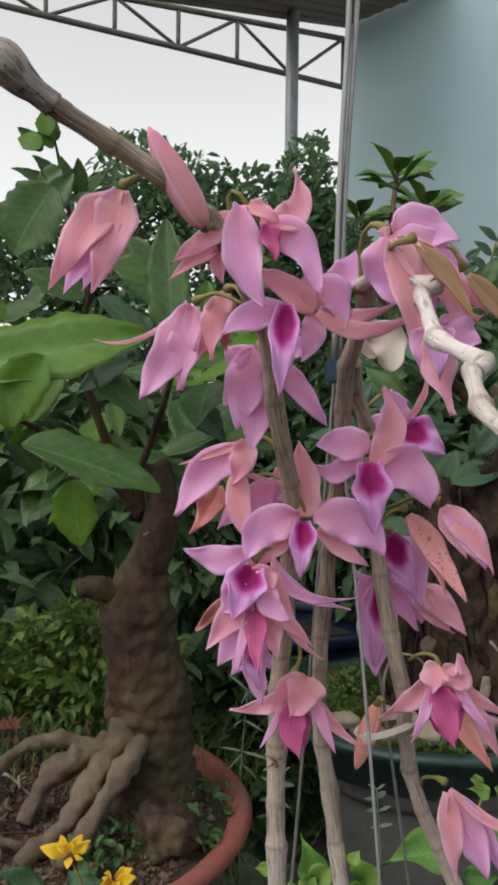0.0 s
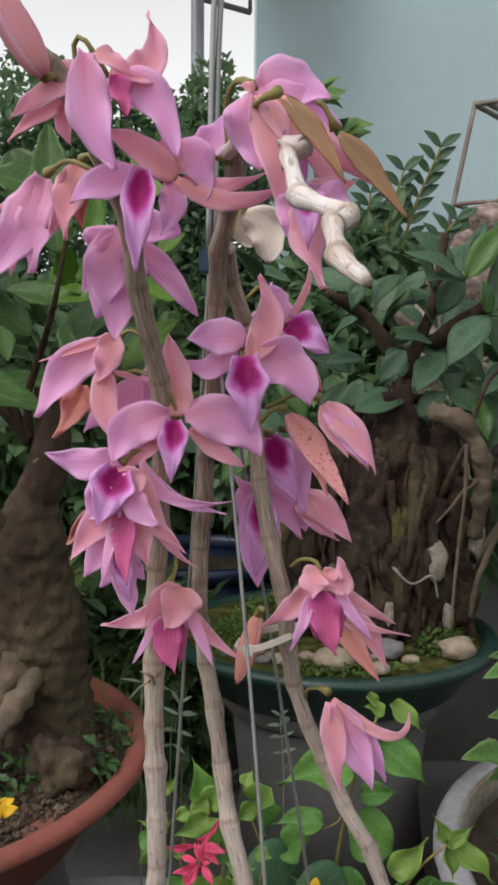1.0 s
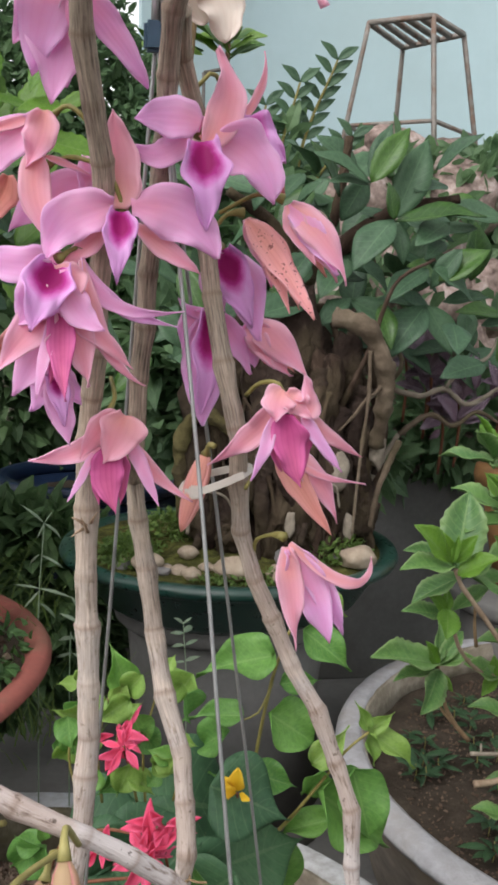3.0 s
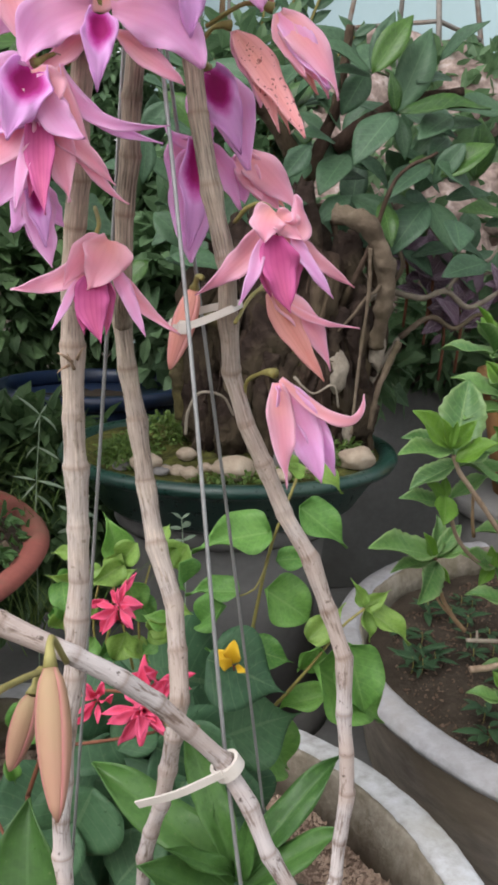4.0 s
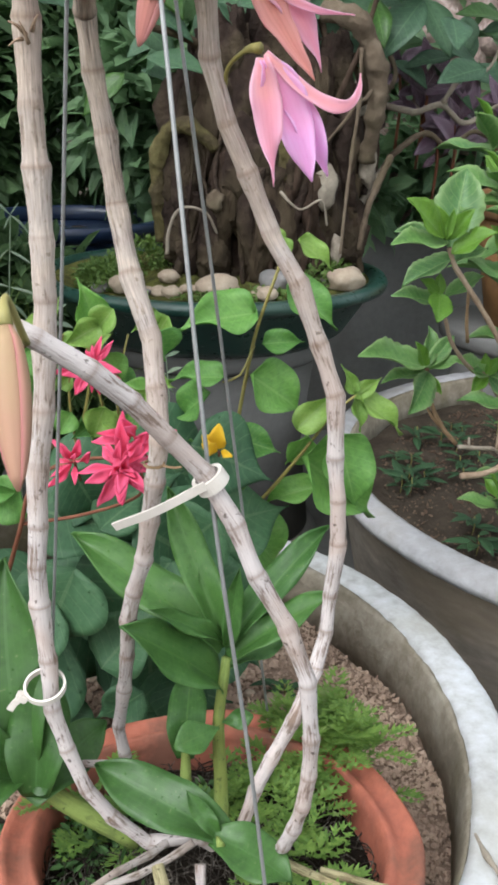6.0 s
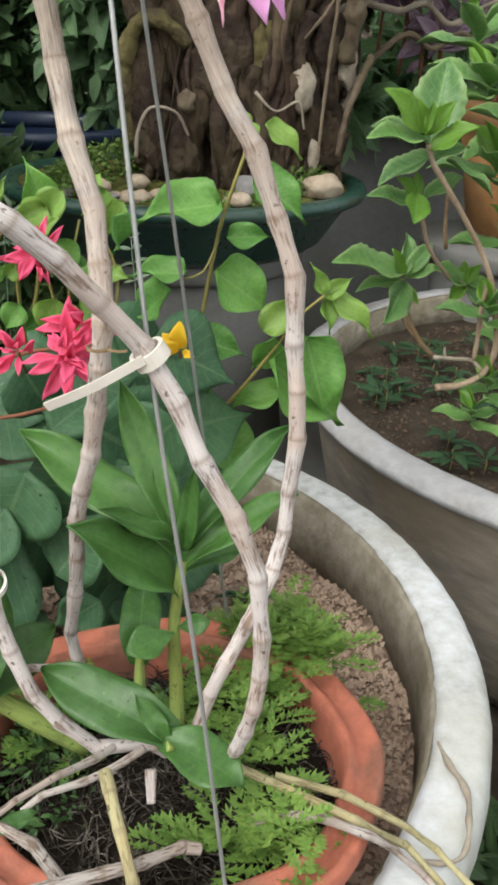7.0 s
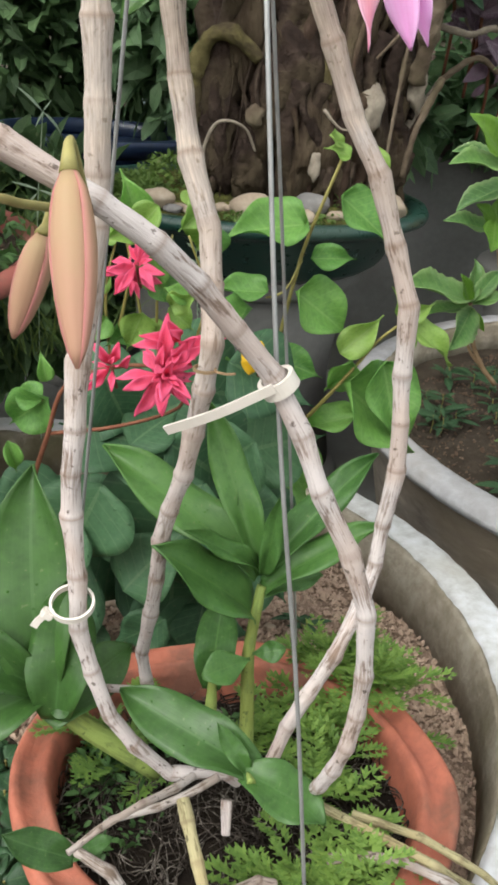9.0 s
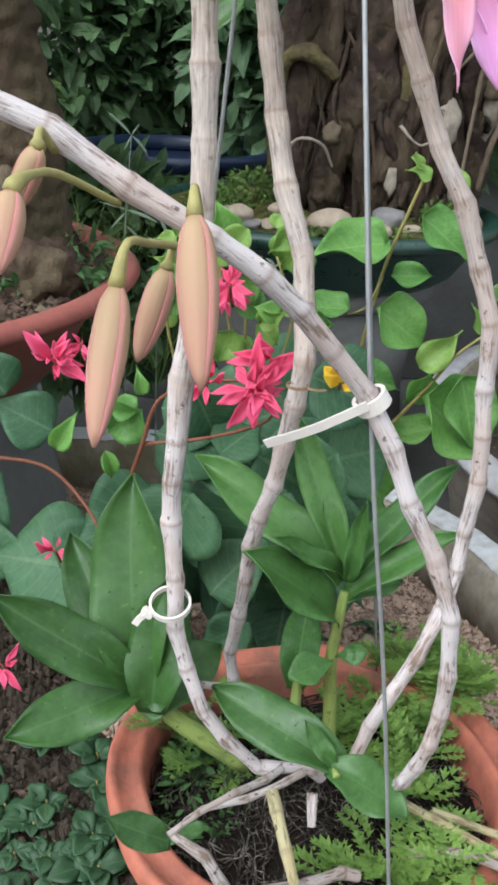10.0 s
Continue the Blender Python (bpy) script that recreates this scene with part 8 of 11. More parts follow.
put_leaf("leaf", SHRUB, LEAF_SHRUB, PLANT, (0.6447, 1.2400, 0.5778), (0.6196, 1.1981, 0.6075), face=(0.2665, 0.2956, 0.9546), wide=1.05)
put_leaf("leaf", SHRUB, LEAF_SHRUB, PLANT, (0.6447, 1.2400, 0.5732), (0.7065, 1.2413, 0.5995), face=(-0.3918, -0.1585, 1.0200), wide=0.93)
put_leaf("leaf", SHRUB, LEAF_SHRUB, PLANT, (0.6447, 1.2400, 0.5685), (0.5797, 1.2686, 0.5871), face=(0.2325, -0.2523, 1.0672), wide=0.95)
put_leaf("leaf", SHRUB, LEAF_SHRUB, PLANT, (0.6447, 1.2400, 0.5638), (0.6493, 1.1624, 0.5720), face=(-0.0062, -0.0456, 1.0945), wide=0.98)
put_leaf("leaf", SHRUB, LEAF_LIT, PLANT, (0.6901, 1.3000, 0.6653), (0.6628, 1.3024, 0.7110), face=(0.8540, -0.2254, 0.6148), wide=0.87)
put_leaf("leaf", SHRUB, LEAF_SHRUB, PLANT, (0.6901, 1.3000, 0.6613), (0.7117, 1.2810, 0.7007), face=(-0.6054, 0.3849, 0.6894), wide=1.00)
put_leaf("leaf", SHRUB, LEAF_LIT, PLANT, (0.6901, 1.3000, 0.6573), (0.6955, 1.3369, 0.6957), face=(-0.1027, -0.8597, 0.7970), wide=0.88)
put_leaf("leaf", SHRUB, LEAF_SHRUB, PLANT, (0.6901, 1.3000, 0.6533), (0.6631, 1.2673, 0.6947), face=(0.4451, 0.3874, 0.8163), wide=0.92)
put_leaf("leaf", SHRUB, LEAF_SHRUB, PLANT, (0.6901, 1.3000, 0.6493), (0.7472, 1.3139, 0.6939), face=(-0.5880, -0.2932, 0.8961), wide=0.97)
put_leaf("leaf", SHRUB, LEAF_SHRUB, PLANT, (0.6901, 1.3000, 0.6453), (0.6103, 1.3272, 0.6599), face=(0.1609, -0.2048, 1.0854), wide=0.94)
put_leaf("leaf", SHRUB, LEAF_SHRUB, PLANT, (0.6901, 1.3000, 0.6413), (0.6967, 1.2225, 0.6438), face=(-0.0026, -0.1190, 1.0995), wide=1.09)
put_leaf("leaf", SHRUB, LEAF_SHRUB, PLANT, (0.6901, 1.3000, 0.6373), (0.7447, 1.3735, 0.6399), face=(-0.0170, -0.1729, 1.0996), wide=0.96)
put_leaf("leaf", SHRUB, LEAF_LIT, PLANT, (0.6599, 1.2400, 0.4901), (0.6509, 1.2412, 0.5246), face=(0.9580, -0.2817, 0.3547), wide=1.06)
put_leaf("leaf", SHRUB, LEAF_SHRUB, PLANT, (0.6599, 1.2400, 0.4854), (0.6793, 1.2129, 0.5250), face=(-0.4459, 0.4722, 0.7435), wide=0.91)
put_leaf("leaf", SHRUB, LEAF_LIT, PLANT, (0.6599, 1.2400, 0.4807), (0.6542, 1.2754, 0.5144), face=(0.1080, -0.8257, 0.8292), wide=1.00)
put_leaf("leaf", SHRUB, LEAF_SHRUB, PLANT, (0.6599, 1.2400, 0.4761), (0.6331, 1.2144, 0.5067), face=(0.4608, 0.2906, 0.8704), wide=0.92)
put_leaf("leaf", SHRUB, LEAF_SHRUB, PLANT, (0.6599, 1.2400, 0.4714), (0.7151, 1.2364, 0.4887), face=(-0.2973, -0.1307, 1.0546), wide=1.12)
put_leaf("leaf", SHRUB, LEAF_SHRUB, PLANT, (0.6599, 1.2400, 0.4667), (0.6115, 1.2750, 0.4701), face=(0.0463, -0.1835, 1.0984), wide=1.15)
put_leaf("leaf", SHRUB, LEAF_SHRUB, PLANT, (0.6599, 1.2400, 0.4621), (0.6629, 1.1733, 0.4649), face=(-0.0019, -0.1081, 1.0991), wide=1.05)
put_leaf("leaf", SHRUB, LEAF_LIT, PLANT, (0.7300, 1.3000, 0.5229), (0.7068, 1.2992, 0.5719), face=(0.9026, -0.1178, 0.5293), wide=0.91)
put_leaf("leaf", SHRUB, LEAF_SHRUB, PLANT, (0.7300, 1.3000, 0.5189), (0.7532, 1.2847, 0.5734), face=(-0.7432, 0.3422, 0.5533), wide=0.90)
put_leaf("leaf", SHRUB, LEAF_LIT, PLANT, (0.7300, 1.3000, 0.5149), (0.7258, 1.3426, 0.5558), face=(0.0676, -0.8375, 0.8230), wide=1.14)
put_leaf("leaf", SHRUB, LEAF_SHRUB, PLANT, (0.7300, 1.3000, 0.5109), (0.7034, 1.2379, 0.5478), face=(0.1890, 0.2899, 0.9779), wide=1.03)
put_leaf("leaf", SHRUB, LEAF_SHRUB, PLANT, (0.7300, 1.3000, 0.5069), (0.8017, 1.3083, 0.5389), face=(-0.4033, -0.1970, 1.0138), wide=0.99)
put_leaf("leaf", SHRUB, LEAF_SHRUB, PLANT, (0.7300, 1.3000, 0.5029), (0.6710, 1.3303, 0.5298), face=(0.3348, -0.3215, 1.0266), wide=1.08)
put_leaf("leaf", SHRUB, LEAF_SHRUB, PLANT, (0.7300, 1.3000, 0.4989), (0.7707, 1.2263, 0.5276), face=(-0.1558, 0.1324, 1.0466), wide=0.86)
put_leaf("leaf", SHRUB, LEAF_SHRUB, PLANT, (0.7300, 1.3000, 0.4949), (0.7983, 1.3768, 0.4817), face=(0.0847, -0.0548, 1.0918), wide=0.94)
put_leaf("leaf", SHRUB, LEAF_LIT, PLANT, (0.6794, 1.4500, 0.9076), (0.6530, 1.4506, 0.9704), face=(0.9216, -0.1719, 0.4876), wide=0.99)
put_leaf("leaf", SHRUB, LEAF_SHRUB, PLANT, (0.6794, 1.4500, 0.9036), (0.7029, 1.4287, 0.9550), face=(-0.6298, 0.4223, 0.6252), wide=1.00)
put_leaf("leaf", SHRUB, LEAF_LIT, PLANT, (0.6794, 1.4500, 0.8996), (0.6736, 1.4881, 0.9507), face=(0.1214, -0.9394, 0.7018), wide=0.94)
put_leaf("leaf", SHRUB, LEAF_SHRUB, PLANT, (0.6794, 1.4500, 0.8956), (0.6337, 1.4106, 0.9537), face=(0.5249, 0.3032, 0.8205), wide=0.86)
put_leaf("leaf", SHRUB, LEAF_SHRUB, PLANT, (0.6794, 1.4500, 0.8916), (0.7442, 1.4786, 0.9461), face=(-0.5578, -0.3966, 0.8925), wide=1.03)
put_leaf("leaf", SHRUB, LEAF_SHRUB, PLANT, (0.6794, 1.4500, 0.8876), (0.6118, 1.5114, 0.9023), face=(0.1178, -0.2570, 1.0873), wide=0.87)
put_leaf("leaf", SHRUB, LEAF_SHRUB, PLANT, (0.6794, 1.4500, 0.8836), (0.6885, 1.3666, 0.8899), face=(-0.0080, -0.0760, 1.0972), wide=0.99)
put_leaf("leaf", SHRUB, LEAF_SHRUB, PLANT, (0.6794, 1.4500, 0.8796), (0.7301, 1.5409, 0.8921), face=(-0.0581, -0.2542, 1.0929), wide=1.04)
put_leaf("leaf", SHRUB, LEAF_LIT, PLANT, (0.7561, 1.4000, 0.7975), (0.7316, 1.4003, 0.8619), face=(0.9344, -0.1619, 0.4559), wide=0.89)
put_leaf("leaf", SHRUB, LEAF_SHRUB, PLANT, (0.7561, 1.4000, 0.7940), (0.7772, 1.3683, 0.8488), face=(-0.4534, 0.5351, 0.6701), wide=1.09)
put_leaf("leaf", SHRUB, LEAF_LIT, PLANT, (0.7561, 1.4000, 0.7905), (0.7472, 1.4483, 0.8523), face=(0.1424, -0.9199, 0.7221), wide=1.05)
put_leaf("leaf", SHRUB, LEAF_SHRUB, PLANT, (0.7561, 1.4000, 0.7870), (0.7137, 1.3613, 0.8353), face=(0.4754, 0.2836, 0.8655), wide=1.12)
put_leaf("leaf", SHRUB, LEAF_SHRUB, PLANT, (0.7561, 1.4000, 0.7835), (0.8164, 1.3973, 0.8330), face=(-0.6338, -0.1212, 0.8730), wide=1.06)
put_leaf("leaf", SHRUB, LEAF_SHRUB, PLANT, (0.7561, 1.4000, 0.7800), (0.6788, 1.4585, 0.8208), face=(0.3095, -0.3843, 1.0216), wide=0.86)
put_leaf("leaf", SHRUB, LEAF_SHRUB, PLANT, (0.7561, 1.4000, 0.7765), (0.7601, 1.3078, 0.8191), face=(-0.0181, 0.2691, 1.0078), wide=0.88)
put_leaf("leaf", SHRUB, LEAF_SHRUB, PLANT, (0.7561, 1.4000, 0.7730), (0.7773, 1.4882, 0.8010), face=(-0.0688, -0.4373, 1.0554), wide=0.98)
put_leaf("leaf", SHRUB, LEAF_SHRUB, PLANT, (0.7561, 1.4000, 0.7695), (0.6406, 1.3804, 0.7618), face=(-0.0645, -0.1609, 1.0979), wide=0.90)
put_leaf("leaf", SHRUB, LEAF_LIT, PLANT, (0.6206, 1.2000, 0.4678), (0.6093, 1.2014, 0.4986), face=(0.9311, -0.2627, 0.4469), wide=1.10)
put_leaf("leaf", SHRUB, LEAF_SHRUB, PLANT, (0.6206, 1.2000, 0.4632), (0.6332, 1.1842, 0.4869), face=(-0.4742, 0.4460, 0.7480), wide=0.92)
put_leaf("leaf", SHRUB, LEAF_LIT, PLANT, (0.6206, 1.2000, 0.4585), (0.6142, 1.2307, 0.4818), face=(0.1212, -0.7338, 0.9028), wide=0.91)
put_leaf("leaf", SHRUB, LEAF_SHRUB, PLANT, (0.6206, 1.2000, 0.4538), (0.5933, 1.1711, 0.4783), face=(0.3600, 0.2314, 0.9514), wide=1.03)
put_leaf("leaf", SHRUB, LEAF_SHRUB, PLANT, (0.6206, 1.2000, 0.4492), (0.6598, 1.1973, 0.4616), face=(-0.3003, -0.1297, 1.0536), wide=1.11)
put_leaf("leaf", SHRUB, LEAF_SHRUB, PLANT, (0.6206, 1.2000, 0.4445), (0.5726, 1.2210, 0.4606), face=(0.2698, -0.2678, 1.0557), wide=1.07)
put_leaf("leaf", SHRUB, LEAF_SHRUB, PLANT, (0.6206, 1.2000, 0.4398), (0.6438, 1.1563, 0.4449), face=(-0.0479, -0.0596, 1.0947), wide=1.10)


TOOTHED = blade("toothed", 1.0, 0.40, 0.20, 0.18, 0.05, 31, 25, 7, 0.004)


def tree_leaf_set(PLANT):
    # LEAF_LIT marks leaves whose bright light is coloured in, LEAF_TREE the plain ones
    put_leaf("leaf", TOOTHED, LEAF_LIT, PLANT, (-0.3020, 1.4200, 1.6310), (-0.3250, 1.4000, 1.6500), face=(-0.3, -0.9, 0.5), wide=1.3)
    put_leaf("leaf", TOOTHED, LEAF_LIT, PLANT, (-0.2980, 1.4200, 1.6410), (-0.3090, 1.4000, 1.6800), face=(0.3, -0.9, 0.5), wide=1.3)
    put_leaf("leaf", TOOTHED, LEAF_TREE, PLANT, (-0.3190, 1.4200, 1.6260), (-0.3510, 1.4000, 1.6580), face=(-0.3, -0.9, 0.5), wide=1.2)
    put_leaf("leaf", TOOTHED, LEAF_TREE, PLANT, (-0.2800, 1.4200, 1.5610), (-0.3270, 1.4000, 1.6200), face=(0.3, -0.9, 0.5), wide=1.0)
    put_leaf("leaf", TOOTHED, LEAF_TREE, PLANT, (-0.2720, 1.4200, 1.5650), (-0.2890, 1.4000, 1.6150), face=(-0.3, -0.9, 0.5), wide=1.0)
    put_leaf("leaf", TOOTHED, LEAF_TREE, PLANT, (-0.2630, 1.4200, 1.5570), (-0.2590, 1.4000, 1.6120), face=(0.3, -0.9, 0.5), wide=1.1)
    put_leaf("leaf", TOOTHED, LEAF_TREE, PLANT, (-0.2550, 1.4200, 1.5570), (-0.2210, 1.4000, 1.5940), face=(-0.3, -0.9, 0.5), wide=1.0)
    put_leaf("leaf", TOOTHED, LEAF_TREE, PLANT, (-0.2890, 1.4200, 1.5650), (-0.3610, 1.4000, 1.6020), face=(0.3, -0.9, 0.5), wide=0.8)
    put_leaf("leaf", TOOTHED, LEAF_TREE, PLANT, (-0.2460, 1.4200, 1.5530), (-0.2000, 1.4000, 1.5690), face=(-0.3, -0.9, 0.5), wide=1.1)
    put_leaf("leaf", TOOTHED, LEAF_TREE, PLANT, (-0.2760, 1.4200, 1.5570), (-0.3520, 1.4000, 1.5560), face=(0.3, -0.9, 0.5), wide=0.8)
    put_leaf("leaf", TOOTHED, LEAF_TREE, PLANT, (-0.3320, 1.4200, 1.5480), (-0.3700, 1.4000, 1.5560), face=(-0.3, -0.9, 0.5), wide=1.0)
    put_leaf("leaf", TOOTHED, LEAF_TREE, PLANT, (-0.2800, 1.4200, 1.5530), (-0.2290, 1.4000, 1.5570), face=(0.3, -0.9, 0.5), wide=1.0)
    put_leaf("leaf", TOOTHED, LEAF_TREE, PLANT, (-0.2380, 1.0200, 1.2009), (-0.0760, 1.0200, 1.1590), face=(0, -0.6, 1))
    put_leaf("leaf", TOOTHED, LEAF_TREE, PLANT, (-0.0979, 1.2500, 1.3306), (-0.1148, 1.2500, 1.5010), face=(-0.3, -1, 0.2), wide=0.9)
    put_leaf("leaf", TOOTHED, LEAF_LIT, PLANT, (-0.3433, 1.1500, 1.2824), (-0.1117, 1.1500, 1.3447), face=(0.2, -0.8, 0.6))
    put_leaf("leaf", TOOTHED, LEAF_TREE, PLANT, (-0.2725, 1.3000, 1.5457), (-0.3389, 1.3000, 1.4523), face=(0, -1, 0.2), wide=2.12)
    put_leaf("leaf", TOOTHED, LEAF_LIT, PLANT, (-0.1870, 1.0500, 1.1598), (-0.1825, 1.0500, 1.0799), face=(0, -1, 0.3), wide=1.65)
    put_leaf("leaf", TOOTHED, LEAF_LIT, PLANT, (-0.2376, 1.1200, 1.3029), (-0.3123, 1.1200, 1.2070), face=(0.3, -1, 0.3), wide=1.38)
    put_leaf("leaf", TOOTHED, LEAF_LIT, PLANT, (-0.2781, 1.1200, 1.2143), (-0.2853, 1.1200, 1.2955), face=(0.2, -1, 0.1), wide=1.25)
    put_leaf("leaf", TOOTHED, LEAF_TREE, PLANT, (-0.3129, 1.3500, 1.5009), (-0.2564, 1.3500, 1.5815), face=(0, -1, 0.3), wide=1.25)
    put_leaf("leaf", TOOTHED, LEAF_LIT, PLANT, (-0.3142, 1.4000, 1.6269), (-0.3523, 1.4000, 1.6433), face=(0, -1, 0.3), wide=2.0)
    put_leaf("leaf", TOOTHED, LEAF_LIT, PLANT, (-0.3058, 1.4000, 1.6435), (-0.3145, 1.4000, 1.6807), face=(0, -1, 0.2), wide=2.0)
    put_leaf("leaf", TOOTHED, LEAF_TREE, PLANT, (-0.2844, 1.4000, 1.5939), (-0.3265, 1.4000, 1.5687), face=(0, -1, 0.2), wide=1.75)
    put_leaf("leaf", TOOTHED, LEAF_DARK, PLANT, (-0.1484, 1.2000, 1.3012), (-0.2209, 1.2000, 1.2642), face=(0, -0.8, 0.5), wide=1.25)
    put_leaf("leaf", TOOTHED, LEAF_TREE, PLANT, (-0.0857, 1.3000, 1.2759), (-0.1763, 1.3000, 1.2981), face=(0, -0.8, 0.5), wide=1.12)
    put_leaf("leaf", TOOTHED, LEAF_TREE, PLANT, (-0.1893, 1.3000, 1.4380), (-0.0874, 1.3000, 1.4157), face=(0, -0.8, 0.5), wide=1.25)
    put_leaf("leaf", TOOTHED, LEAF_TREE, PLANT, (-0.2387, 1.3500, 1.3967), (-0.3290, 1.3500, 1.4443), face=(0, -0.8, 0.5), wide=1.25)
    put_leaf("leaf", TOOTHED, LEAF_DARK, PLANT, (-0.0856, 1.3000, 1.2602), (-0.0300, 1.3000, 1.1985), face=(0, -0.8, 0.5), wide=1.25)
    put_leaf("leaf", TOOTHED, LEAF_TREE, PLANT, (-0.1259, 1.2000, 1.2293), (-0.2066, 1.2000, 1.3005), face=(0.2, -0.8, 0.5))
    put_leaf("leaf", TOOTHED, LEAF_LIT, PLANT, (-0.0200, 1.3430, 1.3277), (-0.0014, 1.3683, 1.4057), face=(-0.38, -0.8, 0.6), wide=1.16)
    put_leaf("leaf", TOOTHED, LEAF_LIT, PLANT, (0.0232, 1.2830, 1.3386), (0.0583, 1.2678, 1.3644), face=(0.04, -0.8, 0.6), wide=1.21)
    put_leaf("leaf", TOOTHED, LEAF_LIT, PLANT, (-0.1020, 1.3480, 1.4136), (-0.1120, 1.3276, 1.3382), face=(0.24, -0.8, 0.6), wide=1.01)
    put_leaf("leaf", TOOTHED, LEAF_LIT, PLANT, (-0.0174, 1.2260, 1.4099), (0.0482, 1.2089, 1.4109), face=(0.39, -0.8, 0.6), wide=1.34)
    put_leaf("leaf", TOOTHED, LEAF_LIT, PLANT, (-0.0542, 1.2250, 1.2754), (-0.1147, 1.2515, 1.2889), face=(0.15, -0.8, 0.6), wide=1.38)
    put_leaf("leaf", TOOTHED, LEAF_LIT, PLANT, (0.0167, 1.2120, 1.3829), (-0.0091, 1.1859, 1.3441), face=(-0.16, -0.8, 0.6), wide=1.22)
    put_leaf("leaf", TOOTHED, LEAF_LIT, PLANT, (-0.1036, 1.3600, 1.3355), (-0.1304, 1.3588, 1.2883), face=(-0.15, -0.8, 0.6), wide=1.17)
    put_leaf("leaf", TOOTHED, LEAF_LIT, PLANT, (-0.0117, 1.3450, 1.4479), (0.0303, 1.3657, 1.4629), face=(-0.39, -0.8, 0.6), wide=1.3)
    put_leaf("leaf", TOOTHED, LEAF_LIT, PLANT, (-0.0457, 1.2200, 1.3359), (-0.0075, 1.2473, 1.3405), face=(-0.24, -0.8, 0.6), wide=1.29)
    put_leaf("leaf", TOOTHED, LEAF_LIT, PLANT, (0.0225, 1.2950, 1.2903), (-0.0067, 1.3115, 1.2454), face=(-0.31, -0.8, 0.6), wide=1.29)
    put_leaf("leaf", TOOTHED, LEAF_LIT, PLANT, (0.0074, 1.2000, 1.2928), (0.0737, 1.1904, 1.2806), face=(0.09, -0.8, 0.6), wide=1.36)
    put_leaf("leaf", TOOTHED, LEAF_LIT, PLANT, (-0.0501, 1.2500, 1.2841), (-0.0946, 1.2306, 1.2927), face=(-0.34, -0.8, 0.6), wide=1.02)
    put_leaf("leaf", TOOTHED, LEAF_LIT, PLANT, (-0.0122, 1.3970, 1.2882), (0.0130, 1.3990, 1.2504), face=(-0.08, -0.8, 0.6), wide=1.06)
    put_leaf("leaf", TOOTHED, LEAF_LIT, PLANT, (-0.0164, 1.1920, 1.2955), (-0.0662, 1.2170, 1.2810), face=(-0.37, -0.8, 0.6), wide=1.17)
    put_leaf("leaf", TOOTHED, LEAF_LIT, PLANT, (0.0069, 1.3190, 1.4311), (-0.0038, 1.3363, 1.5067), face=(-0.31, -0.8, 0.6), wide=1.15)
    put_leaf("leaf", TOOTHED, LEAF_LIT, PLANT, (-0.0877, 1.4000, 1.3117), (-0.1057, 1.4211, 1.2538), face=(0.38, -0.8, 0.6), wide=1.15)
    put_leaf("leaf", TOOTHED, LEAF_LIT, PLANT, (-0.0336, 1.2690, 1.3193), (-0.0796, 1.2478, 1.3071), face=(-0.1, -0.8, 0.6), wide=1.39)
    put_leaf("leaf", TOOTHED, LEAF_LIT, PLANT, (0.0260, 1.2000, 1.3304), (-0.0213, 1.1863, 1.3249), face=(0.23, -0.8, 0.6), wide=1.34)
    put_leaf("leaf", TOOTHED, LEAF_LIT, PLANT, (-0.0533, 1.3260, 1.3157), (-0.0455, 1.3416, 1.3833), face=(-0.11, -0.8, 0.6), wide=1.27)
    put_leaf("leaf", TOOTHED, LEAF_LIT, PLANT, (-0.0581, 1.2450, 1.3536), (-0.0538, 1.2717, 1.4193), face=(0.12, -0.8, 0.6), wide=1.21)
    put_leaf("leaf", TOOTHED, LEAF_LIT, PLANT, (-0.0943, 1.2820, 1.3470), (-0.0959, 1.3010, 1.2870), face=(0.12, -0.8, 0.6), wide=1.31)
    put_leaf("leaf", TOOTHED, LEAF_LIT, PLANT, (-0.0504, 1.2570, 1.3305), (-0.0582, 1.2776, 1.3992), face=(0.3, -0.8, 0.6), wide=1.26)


# ---- ties, wires and the hanger ----
def ring_tube(name, centre, axis, radius, thick, squash=1.0, mat=NYLON, parent=None, wide=1.0, label=""):
    """A flat band round an axis."""
    axis = Vector(axis).normalized()
    a = axis.orthogonal().normalized()
    b = axis.cross(a)
    verts, faces, n = [], [], 28
    for k in range(n):
        w = math.cos(TAU * k / n) * a + math.sin(TAU * k / n) * b * squash
        for r, h in ((radius, -1), (radius + thick, -1), (radius + thick, 1), (radius, 1)):
            verts.append(Vector(centre) + w * r + axis * h * thick * wide)
    for k in range(n):
        o, q = 4 * k, 4 * ((k + 1) % n)
        faces += [(o + j, q + j, q + (j + 1) % 4, o + (j + 1) % 4) for j in range(4)]
    return part(name, mesh_from(name, verts, faces, smooth=False), mat, parent, label)


